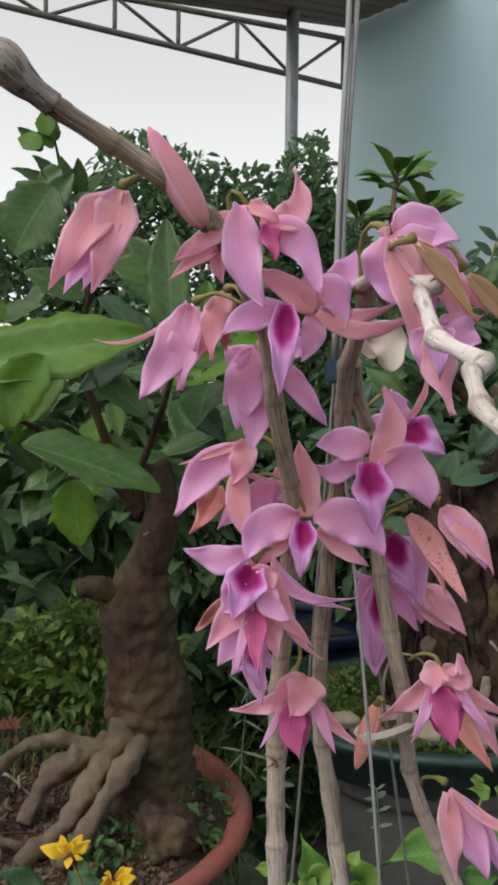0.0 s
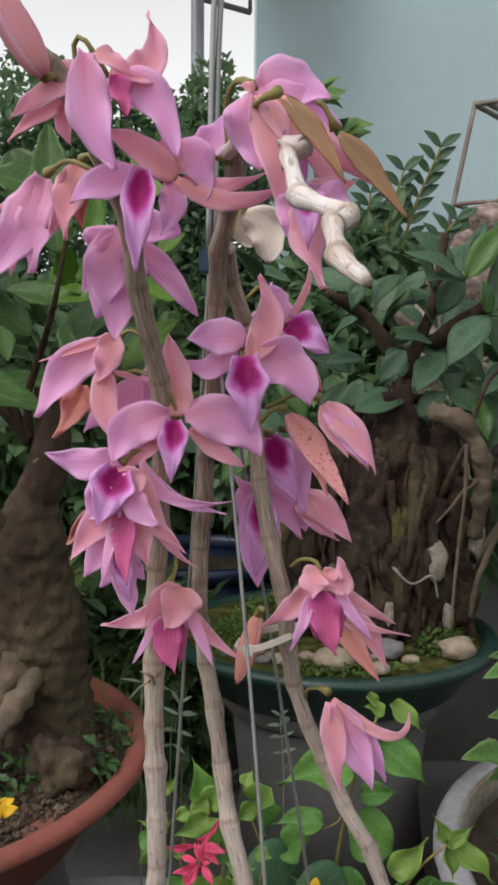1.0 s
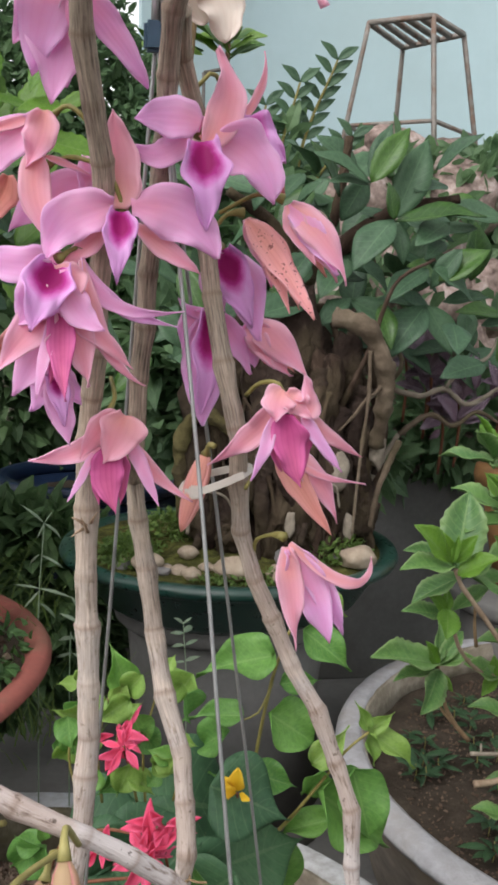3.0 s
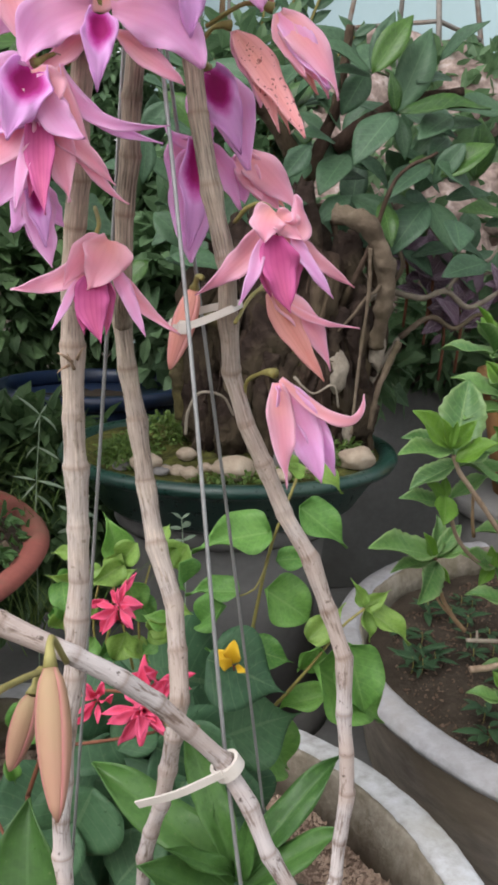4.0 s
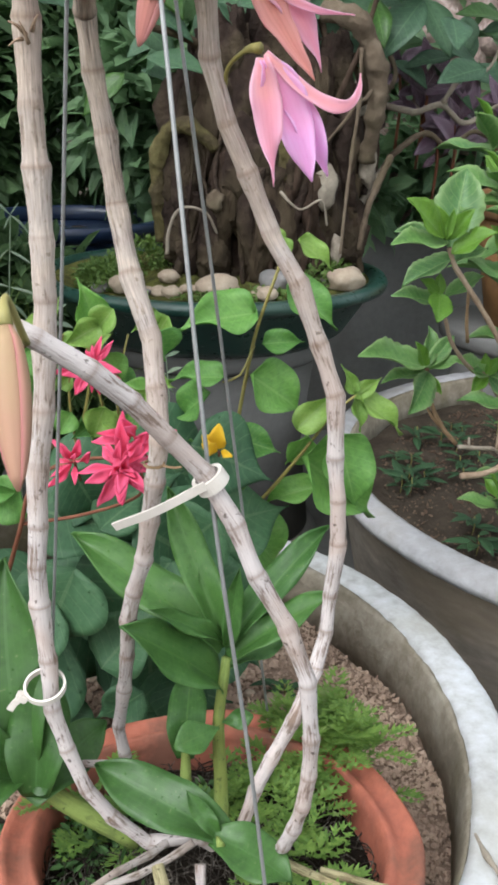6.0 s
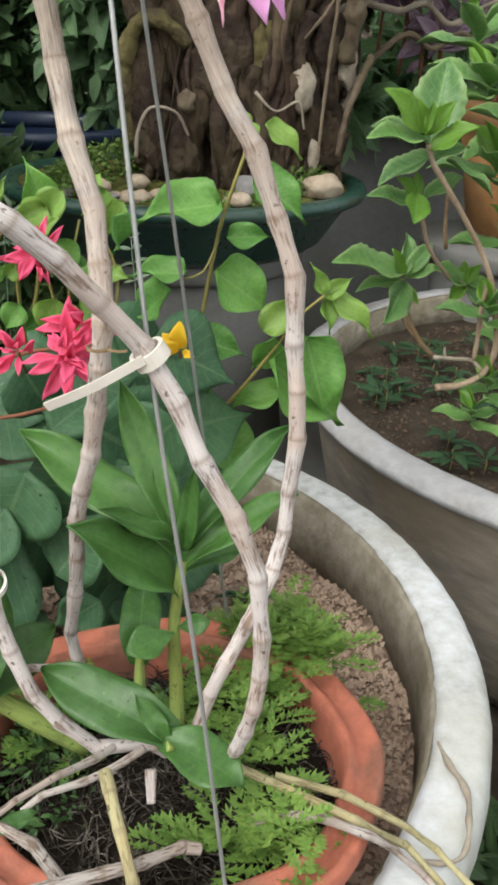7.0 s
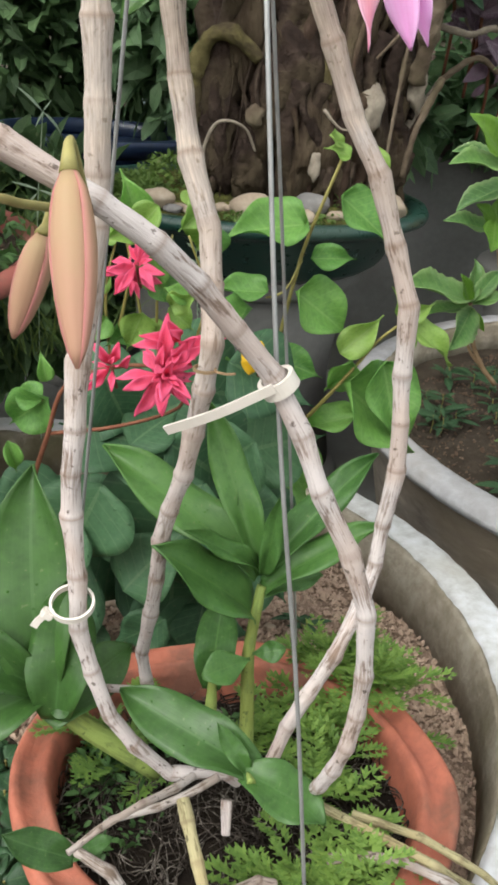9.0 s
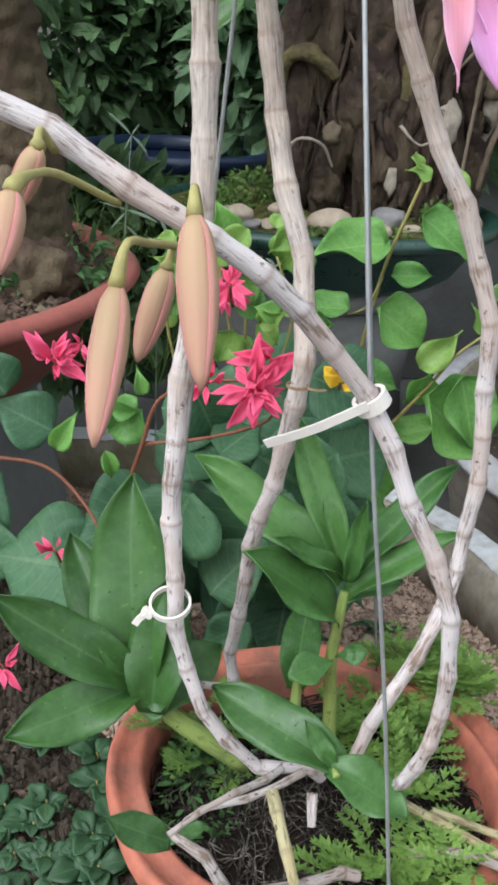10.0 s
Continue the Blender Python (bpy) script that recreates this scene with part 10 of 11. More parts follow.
# ---- tree on rock in the green glazed tray ----
def tray_planting():
    at = Vector((0.362, 1.992, 0.0))
    stand("tray_stand", "round grey cement stand under the bonsai tray", (at.x, at.y, 0.0), 0.05, 0.515, 0.235, 0.19, 0.235)
    tray = thing("bonsai_tray", "dark green glazed round bonsai tray", "plant pot", at + Vector((0, 0, 0.515)))
    prof = [(0.02, 0.001), (0.215, 0.0), (0.235, 0.015), (0.275, 0.082), (0.288, 0.092), (0.303, 0.097), (0.307, 0.107), (0.302, 0.117), (0.287, 0.119), (0.275, 0.113), (0.268, 0.09), (0.02, 0.08)]
    part("tray_body", lathe("tray_body", [(r * 1.135, z) for r, z in prof], 96, 0.004, seed=4), GLAZE, tray)
    h = lambda x, y: 0.108 + 0.018 * math.exp(-(x * x + y * y) / 0.03) + 0.008 * noise.noise(Vector((x * 25, y * 25, 5)))  # noqa: E731
    part("mossy_soil", disc("mossy_soil", 0.311, 18, 64, h), MOSS, tray, "mossy soil")
    R = random.Random(13)
    for k, (x, y, s) in enumerate(((0.330, 1.736, 0.039), (0.178, 1.806, 0.029), (0.262, 1.872, 0.021), (0.582, 1.798, 0.036), (0.448, 1.800, 0.031), (0.41, 1.70, 0.020), (0.250, 1.735, 0.018))):
        stone_at("stone", "large rounded tan stone on the mossy tray" if k != 4 else "large rounded grey stone on the mossy tray", "stone", Vector((x, y, 0.635 + s * 0.30)), (s, s * 0.8, s * 0.62), 140 + k, STONE_GREY if k == 4 else STONE, 0.25)
    for k in range(26):
        a = R.uniform(-2.95, -0.2)
        r = R.uniform(0.20, 0.285)
        s = R.uniform(0.007, 0.020)
        x, y = r * math.cos(a), r * math.sin(a)
        stone_at("stone", "rounded tan stone on the mossy tray" if k % 3 else "rounded grey stone on the mossy tray", "stone", at + Vector((x, y, 0.515 + h(x, y) + s * 0.25)), (s, s * 0.8, s * 0.6), 40 + k, STONE if k % 3 else STONE_GREY, 0.25)
    tree = thing("bonsai_tree", "bonsai with gnarled dark roots grown over rock", "tree")
    c = at + Vector((0.073, 0.0, 0.615))
    part("root_mass", gnarled("root_mass", (0.185, 0.115, 0.29), 5, 5), BARK_DARK, tree, "", Matrix.Translation(c + Vector((0.03, 0.03, 0.17))))

    def face(x, z):
        """The front of the root mass at a place across and up."""
        across, up = min(0.95, abs(x - 0.462) / 0.225), min(0.9, max(0.0, z - 0.78) / 0.40)
        return 2.01 - 0.155 * math.sqrt(1 - across * across) * math.sqrt(1 - up * up)

    lumps = [(0.296, 0.735, 0.050, 0), (0.297, 0.838, 0.052, 0), (0.376, 0.785, 0.046, 1), (0.410, 0.835, 0.062, 0), (0.458, 0.750, 0.056, 1), (0.350, 0.695, 0.044, 0), (0.425, 0.685, 0.046, 1), (0.505, 0.695, 0.040, 0),
             (0.560, 0.745, 0.050, 0), (0.612, 0.715, 0.044, 0), (0.480, 0.842, 0.050, 2), (0.590, 0.860, 0.050, 0), (0.330, 0.925, 0.052, 1), (0.420, 0.940, 0.060, 0), (0.520, 0.935, 0.055, 1), (0.375, 1.020, 0.055, 0), (0.470, 1.040, 0.062, 0), (0.575, 1.000, 0.048, 0)]
    for k, (x, z, s, tone) in enumerate(lumps):
        me = gnarled("bark_lump", (s * R.uniform(0.65, 0.95), s * 0.62, s * R.uniform(1.25, 1.8)), k + 31, 4)
        part("bark_lump", me, (BARK_DARK, BARK_UMBER, BARK_MOSSY)[tone], tree, "knot with olive moss on it" if tone == 2 else "", Matrix.Translation((x, face(x, z) + 0.02, z)))
    for k, (x, z, wide, high) in enumerate(((0.548, 0.806, 0.020, 0.036), (0.640, 0.838, 0.017, 0.034), (0.576, 0.690, 0.010, 0.026), (0.452, 0.705, 0.009, 0.024), (0.345, 0.780, 0.014, 0.018))):
        part("broken_root", gnarled("broken_root", (wide, wide * 0.8, high), k + 90, 3), ROOT_PALE if k != 4 else BARK_PALE, tree, "pale broken root end", Matrix.Translation((x, face(x, z) - 0.022, z)))
    arching = (
        ([(0.535, 1.86, 1.100), (0.560, 1.84, 1.095), (0.593, 1.83, 1.076), (0.622, 1.83, 1.020), (0.634, 1.84, 0.965), (0.633, 1.86, 0.900), (0.632, 1.88, 0.850)], 0.019, BARK_PALE),
        ([(0.680, 1.88, 0.860), (0.655, 1.87, 0.810), (0.633, 1.86, 0.760), (0.622, 1.86, 0.690)], 0.0065, BARK_PALE),
        ([(0.262, 1.95, 0.700), (0.250, 1.93, 0.800), (0.250, 1.91, 0.860), (0.268, 1.89, 0.900), (0.305, 1.88, 0.905), (0.350, 1.88, 0.870)], 0.016, BARK_MOSSY),
        ([(0.253, 1.83, 0.690), (0.256, 1.82, 0.735), (0.276, 1.81, 0.772), (0.319, 1.81, 0.765), (0.342, 1.82, 0.727)], 0.0028, ROOT_PALE),
        ([(0.592, 1.82, 1.040), (0.590, 1.81, 0.955), (0.582, 1.81, 0.870), (0.575, 1.81, 0.780), (0.570, 1.81, 0.690)], 0.0036, BARK_PALE),
        ([(0.618, 1.83, 0.972), (0.604, 1.82, 0.958), (0.590, 1.815, 0.953), (0.566, 1.82, 0.918), (0.540, 1.83, 0.885)], 0.0032, BARK_PALE),
        ([(0.520, 1.83, 0.960), (0.500, 1.82, 0.880), (0.512, 1.82, 0.800), (0.505, 1.81, 0.700)], 0.0045, BARK),
        ([(0.455, 1.82, 0.800), (0.490, 1.81, 0.770), (0.530, 1.81, 0.785), (0.545, 1.82, 0.740)], 0.0026, ROOT_PALE),
    )
    for k, (line, r, mat) in enumerate(arching):
        part("aerial_root", tube("aerial_root", line, lambda u, s, r=r: r * (1.12 - 0.35 * u) * (1 + 0.10 * math.sin(s * 75 + r * 500)), 14, 0.006, 0.35, k + 4), mat, tree, "arching aerial root" if r > 0.015 else "")
    for k in range(34):
        x, z = R.uniform(0.28, 0.64), R.uniform(0.82, 1.12)
        r, line = R.choice((0.003, 0.005, 0.008, 0.012, 0.016)), []
        for i in range(5):
            line.append(Vector((x, face(x, z) - 0.004 + R.uniform(-0.008, 0.012), z)))
            x = min(0.665, max(0.258, x + R.uniform(-0.028, 0.028)))
            z = max(0.625, z - R.uniform(0.05, 0.11))
        part("root", tube("root", line, lambda u, s, r=r: r * (1.2 - 0.7 * u), 10, 0.010, 0.5, k), BARK if k % 3 == 0 else BARK_DARK, tree)
    for line, r in (
        ([c + Vector((0.05, 0, 0.40)), c + Vector((0.08, 0.03, 0.55)), c + Vector((0.14, 0.05, 0.70)), c + Vector((0.16, 0.04, 0.85))], 0.017),
        ([Vector((0.62, 2.05, 0.60)), Vector((0.70, 2.10, 0.74)), Vector((0.72, 2.13, 0.88)), Vector((0.69, 2.13, 1.02)), Vector((0.61, 2.11, 1.10)), Vector((0.51, 2.07, 1.12))], 0.022),
        ([c + Vector((0.14, 0.05, 0.62)), c + Vector((0.25, 0.0, 0.70)), c + Vector((0.38, -0.02, 0.73))], 0.018),
        ([c + Vector((0.08, 0.03, 0.55)), c + Vector((0.0, 0.0, 0.66)), c + Vector((-0.1, -0.04, 0.72))], 0.018),
        ([c + Vector((-0.02, 0.0, 0.36)), c + Vector((-0.12, -0.08, 0.43)), c + Vector((-0.20, -0.12, 0.45))], 0.012),
        ([c + Vector((0.12, -0.10, 0.30)), c + Vector((0.16, -0.15, 0.42)), c + Vector((0.20, -0.17, 0.55)), c + Vector((0.28, -0.16, 0.6))], 0.006),
    ):
        part("branch", tube("branch", line, lambda u, s, r=r: r * (1.1 - 0.6 * u), 12, 0.012, 0.25), BARK, tree)
    for k in range(150):
        q = c + Vector((R.uniform(-0.26, 0.56), R.uniform(-0.16, 0.30), R.uniform(0.36, 0.90)))
        if q.z > 1.42 - 0.25 * max(0, q.x - 0.75):
            q.z = R.uniform(1.05, 1.4)
        d = Vector((R.uniform(-1, 1), R.uniform(-0.9, 0.2), R.uniform(-0.8, 0.5))).normalized() * R.uniform(0.075, 0.14)
        put_leaf("leaf", BROAD, LEAF_DARK if k % 7 else LEAF_TREE, tree, q, q + d, (R.uniform(-0.5, 0.5), -0.7, 0.8), R.uniform(0.8, 1.3))
    for k, (q, tip, mat, wide) in enumerate((
        ((0.6120, 1.9300, 1.3620), (0.6900, 1.9300, 1.4790), LEAF_TREE, 0.85),
        ((0.6560, 1.9000, 1.2870), (0.8410, 1.8800, 1.3230), LEAF_TREE, 0.62),
        ((0.6500, 1.8900, 1.2890), (0.6350, 1.8800, 1.3610), LEAF_TREE, 0.85),
        ((0.6700, 1.9500, 1.2970), (0.7490, 1.9700, 1.4690), LEAF_DARK, 0.85),
        ((0.6510, 1.9000, 1.2900), (0.5560, 1.8500, 1.1980), LEAF_DARK, 1.15),
        ((0.6150, 1.9400, 1.3610), (0.4920, 1.9200, 1.4270), LEAF_DARK, 0.75),
        ((0.6180, 1.9500, 1.3590), (0.5230, 1.9300, 1.3700), LEAF_DARK, 0.8),
        ((0.6650, 1.9200, 1.2890), (0.6810, 1.9000, 1.2050), LEAF_DARK, 0.9),
        ((0.6260, 1.9700, 1.3680), (0.6690, 1.9900, 1.4980), LEAF_DARK, 0.7),
        ((0.7440, 1.8800, 1.1750), (0.8380, 1.8600, 1.2480), LEAF_TREE, 1.1),
        ((0.7280, 1.9000, 1.1280), (0.6360, 1.8600, 1.0300), LEAF_DARK, 1.2),
        ((0.7300, 1.9000, 1.1280), (0.7850, 1.8700, 1.0360), LEAF_DARK, 1.3),
        ((0.7710, 1.9200, 1.1350), (0.8630, 1.9000, 1.1570), LEAF_DARK, 1.0),
        ((0.7060, 1.9500, 1.1080), (0.5870, 1.9300, 1.0710), LEAF_DARK, 0.8),
    )):
        put_leaf("leaf", BROAD, mat, tree, q, tip, (0.3 * math.cos(k * 2.1), -0.6, 0.8), wide)


BROAD = blade("lance", 1.0, 0.46, 0.22, 0.18, 0.05, 44, 9, 5, 0.005)
tray_planting()
leaf_cloud("moss_cushion", [(0.15, 1.90, 0.640, 0.06, 0.09, 0.030, 1500), (0.22, 2.02, 0.650, 0.07, 0.06, 0.045, 900), (0.36, 1.72, 0.636, 0.12, 0.03, 0.008, 300), (0.56, 1.86, 0.642, 0.06, 0.07, 0.026, 800)], 0.012, GRASS, 9, "yellow-green moss and tiny weeds on the tray", "moss")

# ---- things further back ----
def plain_pot(label, at, profile, rim_profile, mat):
    pt = thing("glazed_pot" if mat == GLAZE_BLUE else "terracotta_pot", label, "plant pot", at)
    part("pot_body", lathe("pot_body", profile, 64, 0.006), mat, pt)
    part("rim", lathe("rim", rim_profile, 64, 0.006, ring=True), mat, pt)
    part("soil", disc("soil", profile[-2][0], 8, 40, lambda x, y: profile[-1][1] + 0.012 + 0.008 * noise.noise(Vector((x * 20, y * 20, 4)))), SOIL_DARK, pt)


plain_pot("dark blue glazed pot beside the tray", (0.10, 2.62, 0.325), [(0.02, 0.0), (0.17, 0.0), (0.22, 0.08), (0.236, 0.30), (0.22, 0.30), (0.02, 0.28)], [(0.23, 0.295), (0.255, 0.31), (0.260, 0.325), (0.255, 0.338), (0.23, 0.34), (0.222, 0.31)], GLAZE_BLUE)
stand("pot_stand", "low round cement stand under the blue pot", (0.10, 2.62, 0.0), 0.05, 0.325, 0.18, 0.15, 0.18)
plain_pot("brownish orange terracotta pot behind the shrub", (1.13, 2.05, 0.49), [(0.02, 0.0), (0.13, 0.0), (0.172, 0.235), (0.16, 0.24), (0.02, 0.22)], [(0.172, 0.232), (0.188, 0.24), (0.192, 0.26), (0.188, 0.28), (0.166, 0.285), (0.160, 0.25)], OCHRE_CLAY)
stand("pot_stand", "round cement stand under the terracotta pot", (1.13, 2.05, 0.0), 0.05, 0.49, 0.24, 0.19, 0.23)


def mauve_plant():
    """A trailing plant with striped purple and silver leaves in loose rosettes."""
    pl = thing("mauve_plant", "trailing plant with striped mauve and silver leaves", "plant")
    R = random.Random(27)
    for k in range(15):
        q = Vector((0.78 + 0.035 * k + R.uniform(-0.05, 0.05), 2.16 + R.uniform(-0.05, 0.06), R.uniform(0.86, 1.02)))
        part("stem", tube("stem", [q + Vector((0.02, 0.05, -0.16)), q + Vector((0.015, 0.02, -0.06)), q], 0.0035, 6, 0.02), TWIG_RED, pl)
        for i in range(7):
            a = i * 2.4 + R.uniform(-0.4, 0.4)
            d = Vector((math.cos(a), -0.35 + 0.5 * math.sin(a * 1.7), 0.85 * math.sin(a) - 0.1)).normalized() * R.uniform(0.055, 0.085)
            put_leaf("leaf", MAUVE_BLADE, MAUVE, pl, q + Vector((0, 0, R.uniform(-0.05, 0.01))), q + d, (R.uniform(-0.4, 0.4), -1, 0.5), R.uniform(0.9, 1.2))


MAUVE_BLADE = blade("lance", 1.0, 0.36, 0.30, 0.42, 0.08, 61, 11, 7, 0.006)
mauve_plant()


def dry_branches():
    """Pale crooked branches tangled among the plants."""
    tw = thing("dry_branch", "tangle of pale crooked dry branches among the plants", "branch")
    for k, (line, r) in enumerate((
        ([(0.62, 2.06, 0.90), (0.70, 2.05, 0.945), (0.78, 2.04, 0.935), (0.84, 2.05, 0.95), (0.90, 2.06, 0.915), (0.98, 2.06, 0.955), (1.08, 2.08, 0.98)], 0.007),
        ([(0.74, 2.05, 0.85), (0.80, 2.03, 0.895), (0.86, 2.04, 0.87), (0.92, 2.05, 0.90), (0.99, 2.06, 0.865)], 0.006),
        ([(0.84, 2.05, 0.95), (0.87, 2.03, 1.00), (0.93, 2.04, 1.02), (0.96, 2.05, 1.07)], 0.005),
        ([(0.70, 2.05, 0.945), (0.735, 2.04, 1.00), (0.72, 2.05, 1.06), (0.76, 2.06, 1.12)], 0.006),
        ([(0.66, 2.07, 0.70), (0.70, 2.06, 0.78), (0.74, 2.05, 0.85)], 0.008),
    )):
        part("branch", tube("branch", line, lambda u, s, r=r: r * (1.1 - 0.5 * u), 9, 0.008, 0.4, k), ROOT_PALE if k % 2 == 0 else BARK_PALE, tw)


dry_branches()

def rockery():
    """A pile of pale pinkish rocks half hidden behind the shrubs."""
    R = random.Random(19)
    pile = thing("rockery", "pile of pale pinkish rocks behind the potted plants", "rocks", (0.95, 2.74, 0.64))
    for row in range(6):
        for k in range(5 - row // 2):
            s = R.uniform(0.075, 0.125)
            part("rock", gnarled("rock", (s * R.uniform(0.9, 1.3), s * 0.8, s), 70 + row * 7 + k, 3), PINK_ROCK, pile, "", Matrix.Translation((-0.30 + 0.17 * k + 0.04 * row + R.uniform(-0.03, 0.03), R.uniform(-0.05, 0.05) + 0.02 * row, 0.075 + 0.145 * row)))


rockery()

# hedge and shrubs along the yard
leaf_cloud("hedge", [(-0.30, 3.25, 1.58, 0.46, 0.22, 0.58, 14250), (-0.95, 3.3, 1.38, 0.5, 0.25, 0.66, 9750), (0.10, 3.15, 1.5, 0.22, 0.2, 0.60, 8250), (-1.7, 3.3, 1.2, 0.6, 0.3, 0.6, 4800), (-0.4, 3.2, 0.7, 0.9, 0.25, 0.6, 7500)], 0.040, FOLIAGE, 51, "dense dark green clipped hedge", "hedge")
leaf_cloud("shrub_bank", [(0.55, 3.0, 1.15, 0.35, 0.25, 0.55, 2800), (1.0, 2.95, 1.05, 0.4, 0.25, 0.55, 2800), (1.5, 3.0, 1.1, 0.45, 0.25, 0.58, 2600), (2.2, 3.0, 1.1, 0.5, 0.3, 0.6, 1800), (0.45, 2.75, 0.92, 0.3, 0.14, 0.30, 1300), (1.25, 2.6, 0.80, 0.45, 0.10, 0.16, 700), (1.0, 2.42, 1.15, 0.45, 0.08, 0.26, 190), (0.66, 2.3, 0.76, 0.14, 0.06, 0.12, 420)], 0.085, FOLIAGE, 52, "dark green bank of shrubs before the wall", "shrubs")
leaf_cloud("low_shrubs", [(-0.75, 2.0, 0.75, 0.4, 0.25, 0.42, 1800), (-0.20, 2.95, 0.85, 0.30, 0.12, 0.42, 1700), (-0.45, 2.2, 1.12, 0.36, 0.2, 0.25, 1300), (0.14, 3.0, 1.0, 0.3, 0.10, 0.36, 1300), (-0.06, 2.24, 0.42, 0.24, 0.05, 0.24, 1700), (-0.30, 2.15, 0.46, 0.16, 0.08, 0.26, 900)], 0.075, FOLIAGE_MID, 53, "leafy green shrubs behind the pots", "shrubs")


def pinnate_plant():
    """A plant with stiff stems of paired dark leaflets."""
    zz = thing("zamia_plant", "plant with stiff arching stems of paired dark leaflets", "plant", (0, 0, 0))
    for k, (b, t) in enumerate((((0.70, 3.0, 1.2), (0.80, 2.9, 1.83)), ((0.68, 3.0, 1.2), (0.69, 2.9, 1.76)), ((0.71, 3.0, 1.2), (0.86, 2.92, 1.62)), ((0.67, 3.0, 1.2), (0.60, 2.95, 1.70)))):
        b, t = Vector(b), Vector(t)
        mid = b.lerp(t, 0.5) + Vector((-0.04, 0, 0.05))
        part("stem", tube("stem", [b, mid, t], lambda u, s: 0.008 * (1 - 0.6 * u), 8, 0.03), STALK, zz)
        line, _ = spline([b, mid, t], 0.04)
        for i, q in enumerate(line[6:]):
            d = (t - b).normalized()
            for sg in (1, -1):
                e = q + (Vector((sg * 0.9, -0.1, 0)) + d * 0.75).normalized() * 0.075
                put_leaf("leaflet", BROAD, LEAF_DARK, zz, q, e, (0, -1, 0.4), 0.85)


pinnate_plant()


def whorled_plant(base, tops, seed, label):
    pl = thing("frangipani", label, "shrub", (0, 0, 0))
    R = random.Random(seed)
    for t in tops:
        b, t = Vector(base), Vector(t)
        part("stem", tube("stem", [b, b.lerp(t, 0.5) + Vector((R.uniform(-0.05, 0.05), 0, 0)), t], lambda u, s: 0.012 - 0.004 * u, 8, 0.05), TWIG, pl)
        for k in range(11):
            a = k * 2.4
            d = Vector((math.cos(a), math.sin(a) * 0.7, R.uniform(-0.15, 0.55))).normalized() * R.uniform(0.11, 0.17)
            put_leaf("leaf", PADDLE, LEAF_SHRUB if k % 2 == 0 else LEAF_YOUNG, pl, t + Vector((0, 0, -0.02 * k * 0.3)), t + d, (0, -0.6, 1), 1.05)


whorled_plant((0.42, 3.3, 1.2), ((0.42, 3.2, 2.04), (0.54, 3.3, 1.96), (0.31, 3.3, 1.92)), 4, "leafy shrub with whorls of long green leaves by the wall")
window = thing("window_frame", "small grey steel frame leaning on the wall", "frame")
for a, b in (((0.72, 4.35, 1.3), (0.72, 4.35, 2.13)), ((0.72, 4.35, 2.13), (0.60, 4.35, 2.10)), ((0.60, 4.35, 2.10), (0.60, 4.35, 1.3))):
    bar_between("bar", a, b, 0.008, STEEL, window)

# ---- thin grey-green sprigs behind the canes ----
SPRIG_BLADE = blade("lance", 1.0, 0.09, 0.3, 0.3, 0.02, 71, 8, 3, 0.006)
SPRIG = thing("wild_grass", "thin grey-green wild grass with starry leaf tips", "grass")
part("stem", tube("stem", [(0.0000, 1.4500, 0.8040), (-0.0030, 1.4500, 0.7620), (-0.0070, 1.4500, 0.7120), (-0.0080, 1.4500, 0.6700), (-0.0090, 1.4500, 0.6360), (-0.0090, 1.4500, 0.0500)], lambda u, s: 0.0011 * (0.7 + 0.5 * u), 6, 0.01), SPRIG_LEAF, SPRIG)
put_leaf("leaf", SPRIG_BLADE, SPRIG_LEAF, SPRIG, (0.0000, 1.4500, 0.8040), (-0.0270, 1.4300, 0.8370), (0.2, -0.8, 0.6), 1.0)
put_leaf("leaf", SPRIG_BLADE, SPRIG_LEAF, SPRIG, (0.0000, 1.4500, 0.8040), (0.0120, 1.4600, 0.8210), (0.2, -0.8, 0.6), 1.0)
put_leaf("leaf", SPRIG_BLADE, SPRIG_LEAF, SPRIG, (0.0000, 1.4500, 0.8040), (0.0340, 1.4900, 0.7710), (0.2, -0.8, 0.6), 1.0)
put_leaf("leaf", SPRIG_BLADE, SPRIG_LEAF, SPRIG, (0.0000, 1.4500, 0.8040), (-0.0080, 1.4300, 0.7890), (0.2, -0.8, 0.6), 1.0)
put_leaf("leaf", SPRIG_BLADE, SPRIG_LEAF, SPRIG, (-0.0060, 1.4500, 0.7580), (0.0330, 1.4600, 0.7360), (0.2, -0.8, 0.6), 1.0)
put_leaf("leaf", SPRIG_BLADE, SPRIG_LEAF, SPRIG, (-0.0060, 1.4500, 0.7580), (-0.0330, 1.4900, 0.7300), (0.2, -0.8, 0.6), 1.0)
put_leaf("leaf", SPRIG_BLADE, SPRIG_LEAF, SPRIG, (-0.0070, 1.4500, 0.7080), (-0.0390, 1.4300, 0.7230), (0.2, -0.8, 0.6), 1.0)
put_leaf("leaf", SPRIG_BLADE, SPRIG_LEAF, SPRIG, (-0.0070, 1.4500, 0.7080), (0.0430, 1.4600, 0.6930), (0.2, -0.8, 0.6), 1.0)
put_leaf("leaf", SPRIG_BLADE, SPRIG_LEAF, SPRIG, (-0.0080, 1.4500, 0.6870), (0.0270, 1.4900, 0.6470), (0.2, -0.8, 0.6), 1.0)
put_leaf("leaf", SPRIG_BLADE, SPRIG_LEAF, SPRIG, (-0.0080, 1.4500, 0.7040), (-0.0280, 1.4300, 0.6860), (0.2, -0.8, 0.6), 1.0)
SPRIG = thing("wild_grass", "small grey-green wild sprig with paired narrow leaves", "grass")
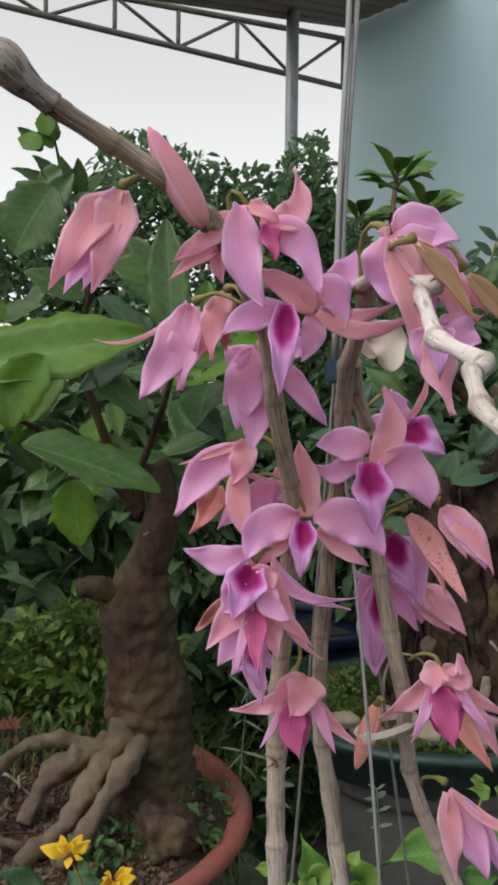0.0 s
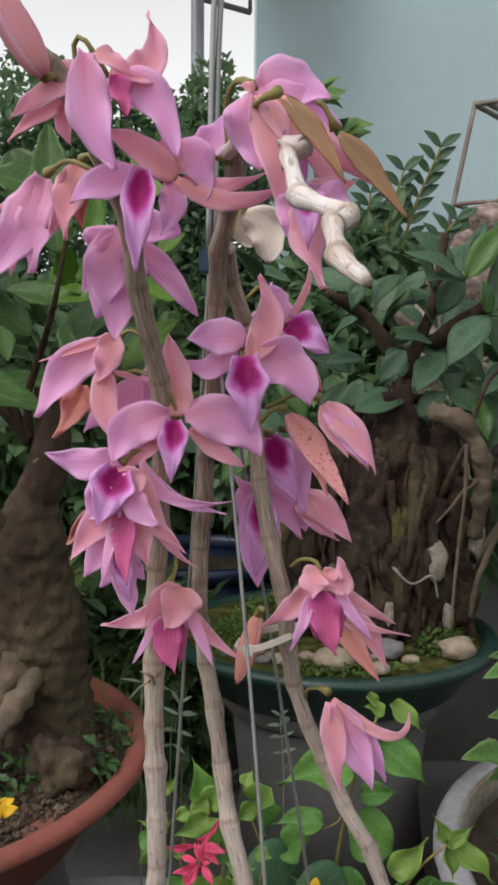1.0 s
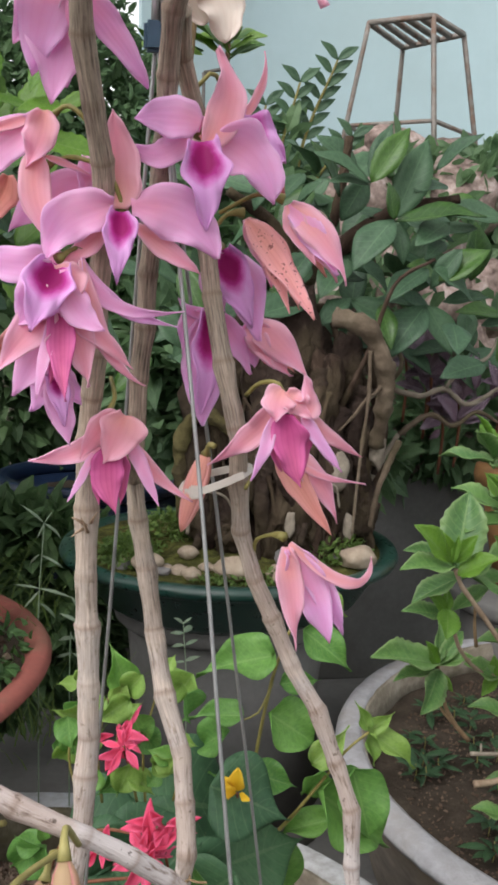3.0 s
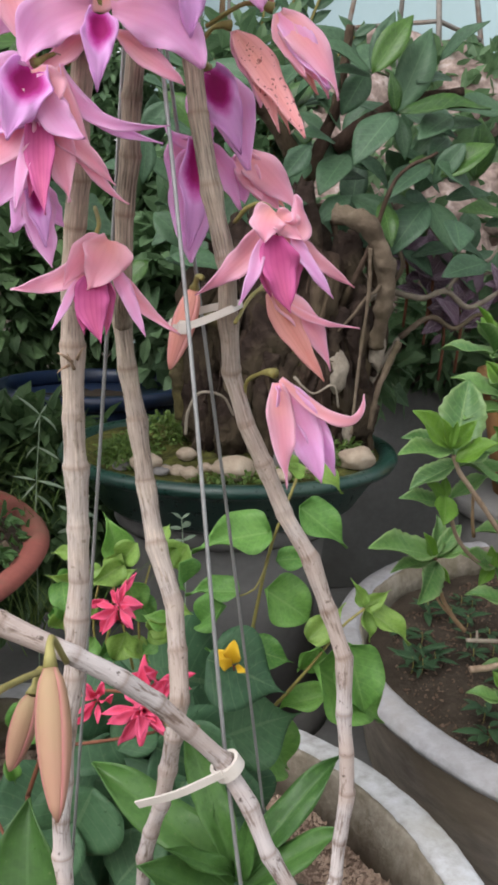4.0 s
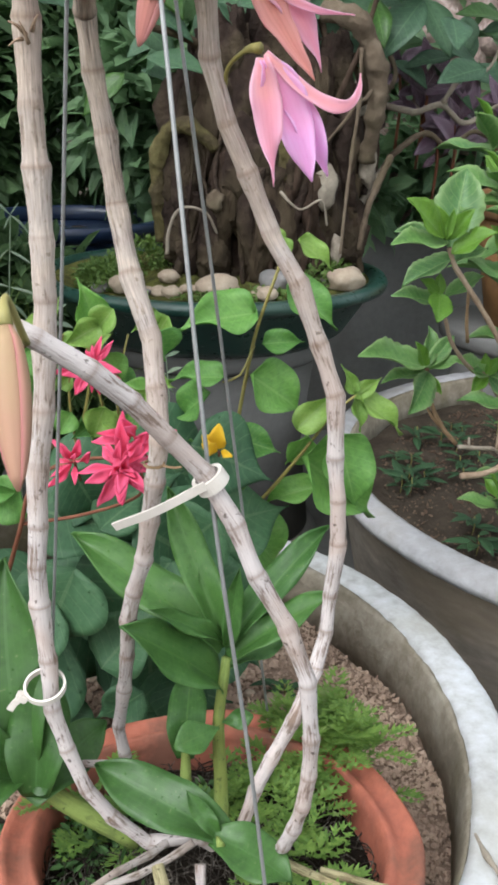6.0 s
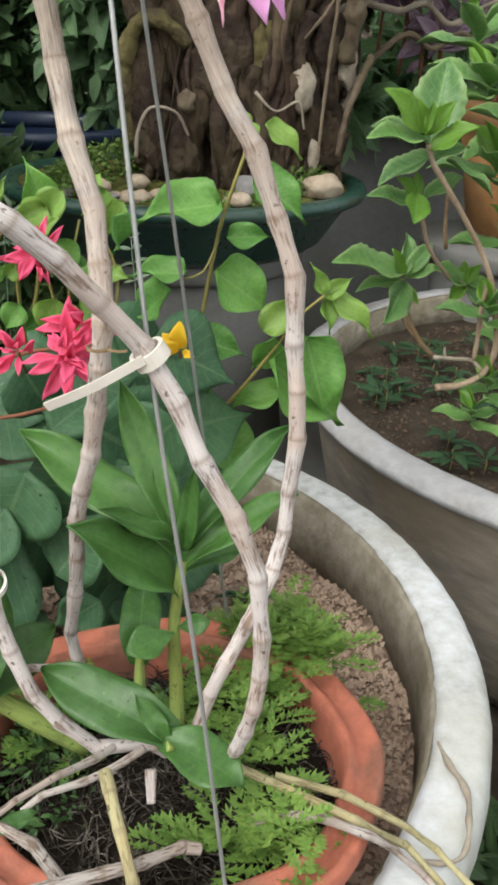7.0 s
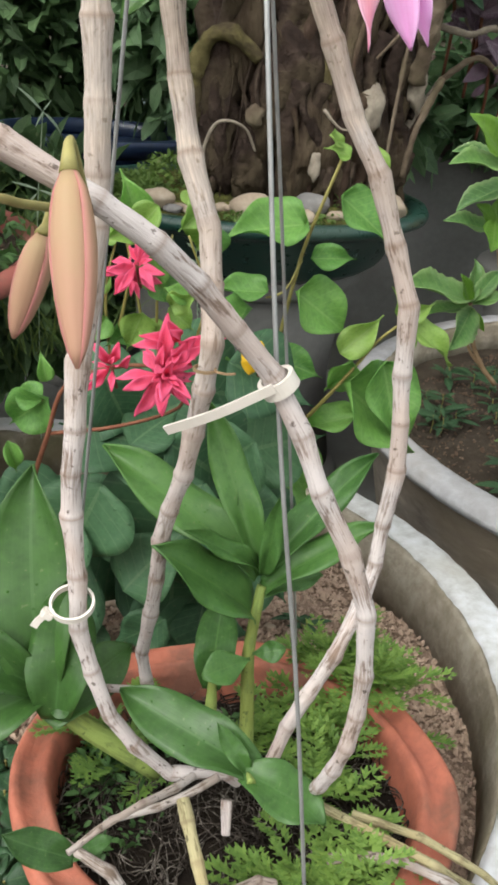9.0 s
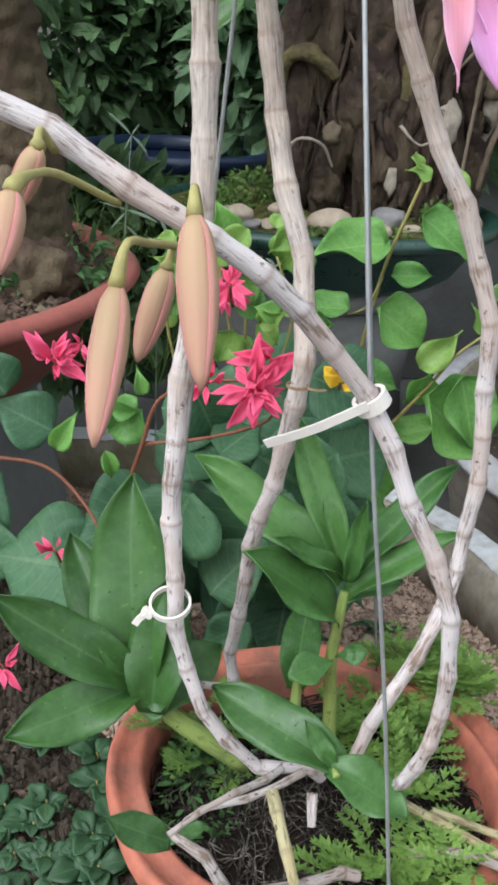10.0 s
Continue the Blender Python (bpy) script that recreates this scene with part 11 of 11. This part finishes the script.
part("stem", tube("stem", [(0.2150, 1.5500, 0.6150), (0.2160, 1.5500, 0.5880), (0.2190, 1.5500, 0.5550), (0.2210, 1.5500, 0.5160), (0.2220, 1.5500, 0.4760), (0.2220, 1.5500, 0.0500)], lambda u, s: 0.0012 * (0.7 + 0.5 * u), 6, 0.01), SPRIG_LEAF, SPRIG)
put_leaf("leaf", SPRIG_BLADE, SPRIG_LEAF, SPRIG, (0.2150, 1.5500, 0.6130), (0.2010, 1.5300, 0.6300), (0.2, -0.8, 0.6), 2.4)
put_leaf("leaf", SPRIG_BLADE, SPRIG_LEAF, SPRIG, (0.2150, 1.5500, 0.6130), (0.2310, 1.5600, 0.6210), (0.2, -0.8, 0.6), 2.4)
put_leaf("leaf", SPRIG_BLADE, SPRIG_LEAF, SPRIG, (0.2150, 1.5500, 0.5980), (0.2400, 1.5900, 0.6000), (0.2, -0.8, 0.6), 2.4)
put_leaf("leaf", SPRIG_BLADE, SPRIG_LEAF, SPRIG, (0.2150, 1.5500, 0.5970), (0.1940, 1.5300, 0.6060), (0.2, -0.8, 0.6), 2.4)
put_leaf("leaf", SPRIG_BLADE, SPRIG_LEAF, SPRIG, (0.2170, 1.5500, 0.5760), (0.2420, 1.5600, 0.5840), (0.2, -0.8, 0.6), 2.4)
put_leaf("leaf", SPRIG_BLADE, SPRIG_LEAF, SPRIG, (0.2170, 1.5500, 0.5750), (0.1940, 1.5900, 0.5660), (0.2, -0.8, 0.6), 2.4)
put_leaf("leaf", SPRIG_BLADE, SPRIG_LEAF, SPRIG, (0.2190, 1.5500, 0.5500), (0.2370, 1.5300, 0.5660), (0.2, -0.8, 0.6), 2.4)
put_leaf("leaf", SPRIG_BLADE, SPRIG_LEAF, SPRIG, (0.2190, 1.5500, 0.5490), (0.2010, 1.5600, 0.5450), (0.2, -0.8, 0.6), 2.4)
put_leaf("leaf", SPRIG_BLADE, SPRIG_LEAF, SPRIG, (0.2210, 1.5500, 0.5240), (0.2410, 1.5900, 0.5070), (0.2, -0.8, 0.6), 2.4)
SPRIG = thing("wild_grass", "small grey-green wild sprig with paired narrow leaves", "grass")
part("stem", tube("stem", [(0.0500, 1.4500, 0.6730), (0.0470, 1.4500, 0.6520), (0.0420, 1.4500, 0.6260), (0.0360, 1.4500, 0.5920), (0.0360, 1.4500, 0.0500)], lambda u, s: 0.0012 * (0.7 + 0.5 * u), 6, 0.01), SPRIG_LEAF, SPRIG)
put_leaf("leaf", SPRIG_BLADE, SPRIG_LEAF, SPRIG, (0.0500, 1.4500, 0.6730), (0.0410, 1.4300, 0.7010), (0.2, -0.8, 0.6), 1.8)
put_leaf("leaf", SPRIG_BLADE, SPRIG_LEAF, SPRIG, (0.0500, 1.4500, 0.6730), (0.0710, 1.4600, 0.6840), (0.2, -0.8, 0.6), 1.8)
put_leaf("leaf", SPRIG_BLADE, SPRIG_LEAF, SPRIG, (0.0480, 1.4500, 0.6560), (0.0850, 1.4900, 0.6450), (0.2, -0.8, 0.6), 1.8)
put_leaf("leaf", SPRIG_BLADE, SPRIG_LEAF, SPRIG, (0.0480, 1.4500, 0.6560), (0.0260, 1.4300, 0.6770), (0.2, -0.8, 0.6), 1.8)
put_leaf("leaf", SPRIG_BLADE, SPRIG_LEAF, SPRIG, (0.0430, 1.4500, 0.6310), (0.0770, 1.4600, 0.6170), (0.2, -0.8, 0.6), 1.8)
put_leaf("leaf", SPRIG_BLADE, SPRIG_LEAF, SPRIG, (0.0430, 1.4500, 0.6310), (0.0120, 1.4900, 0.6200), (0.2, -0.8, 0.6), 1.8)
put_leaf("leaf", SPRIG_BLADE, SPRIG_LEAF, SPRIG, (0.0400, 1.4500, 0.6090), (0.0600, 1.4300, 0.6040), (0.2, -0.8, 0.6), 1.8)
put_leaf("leaf", SPRIG_BLADE, SPRIG_LEAF, SPRIG, (0.0400, 1.4500, 0.6090), (0.0110, 1.4600, 0.5990), (0.2, -0.8, 0.6), 1.8)
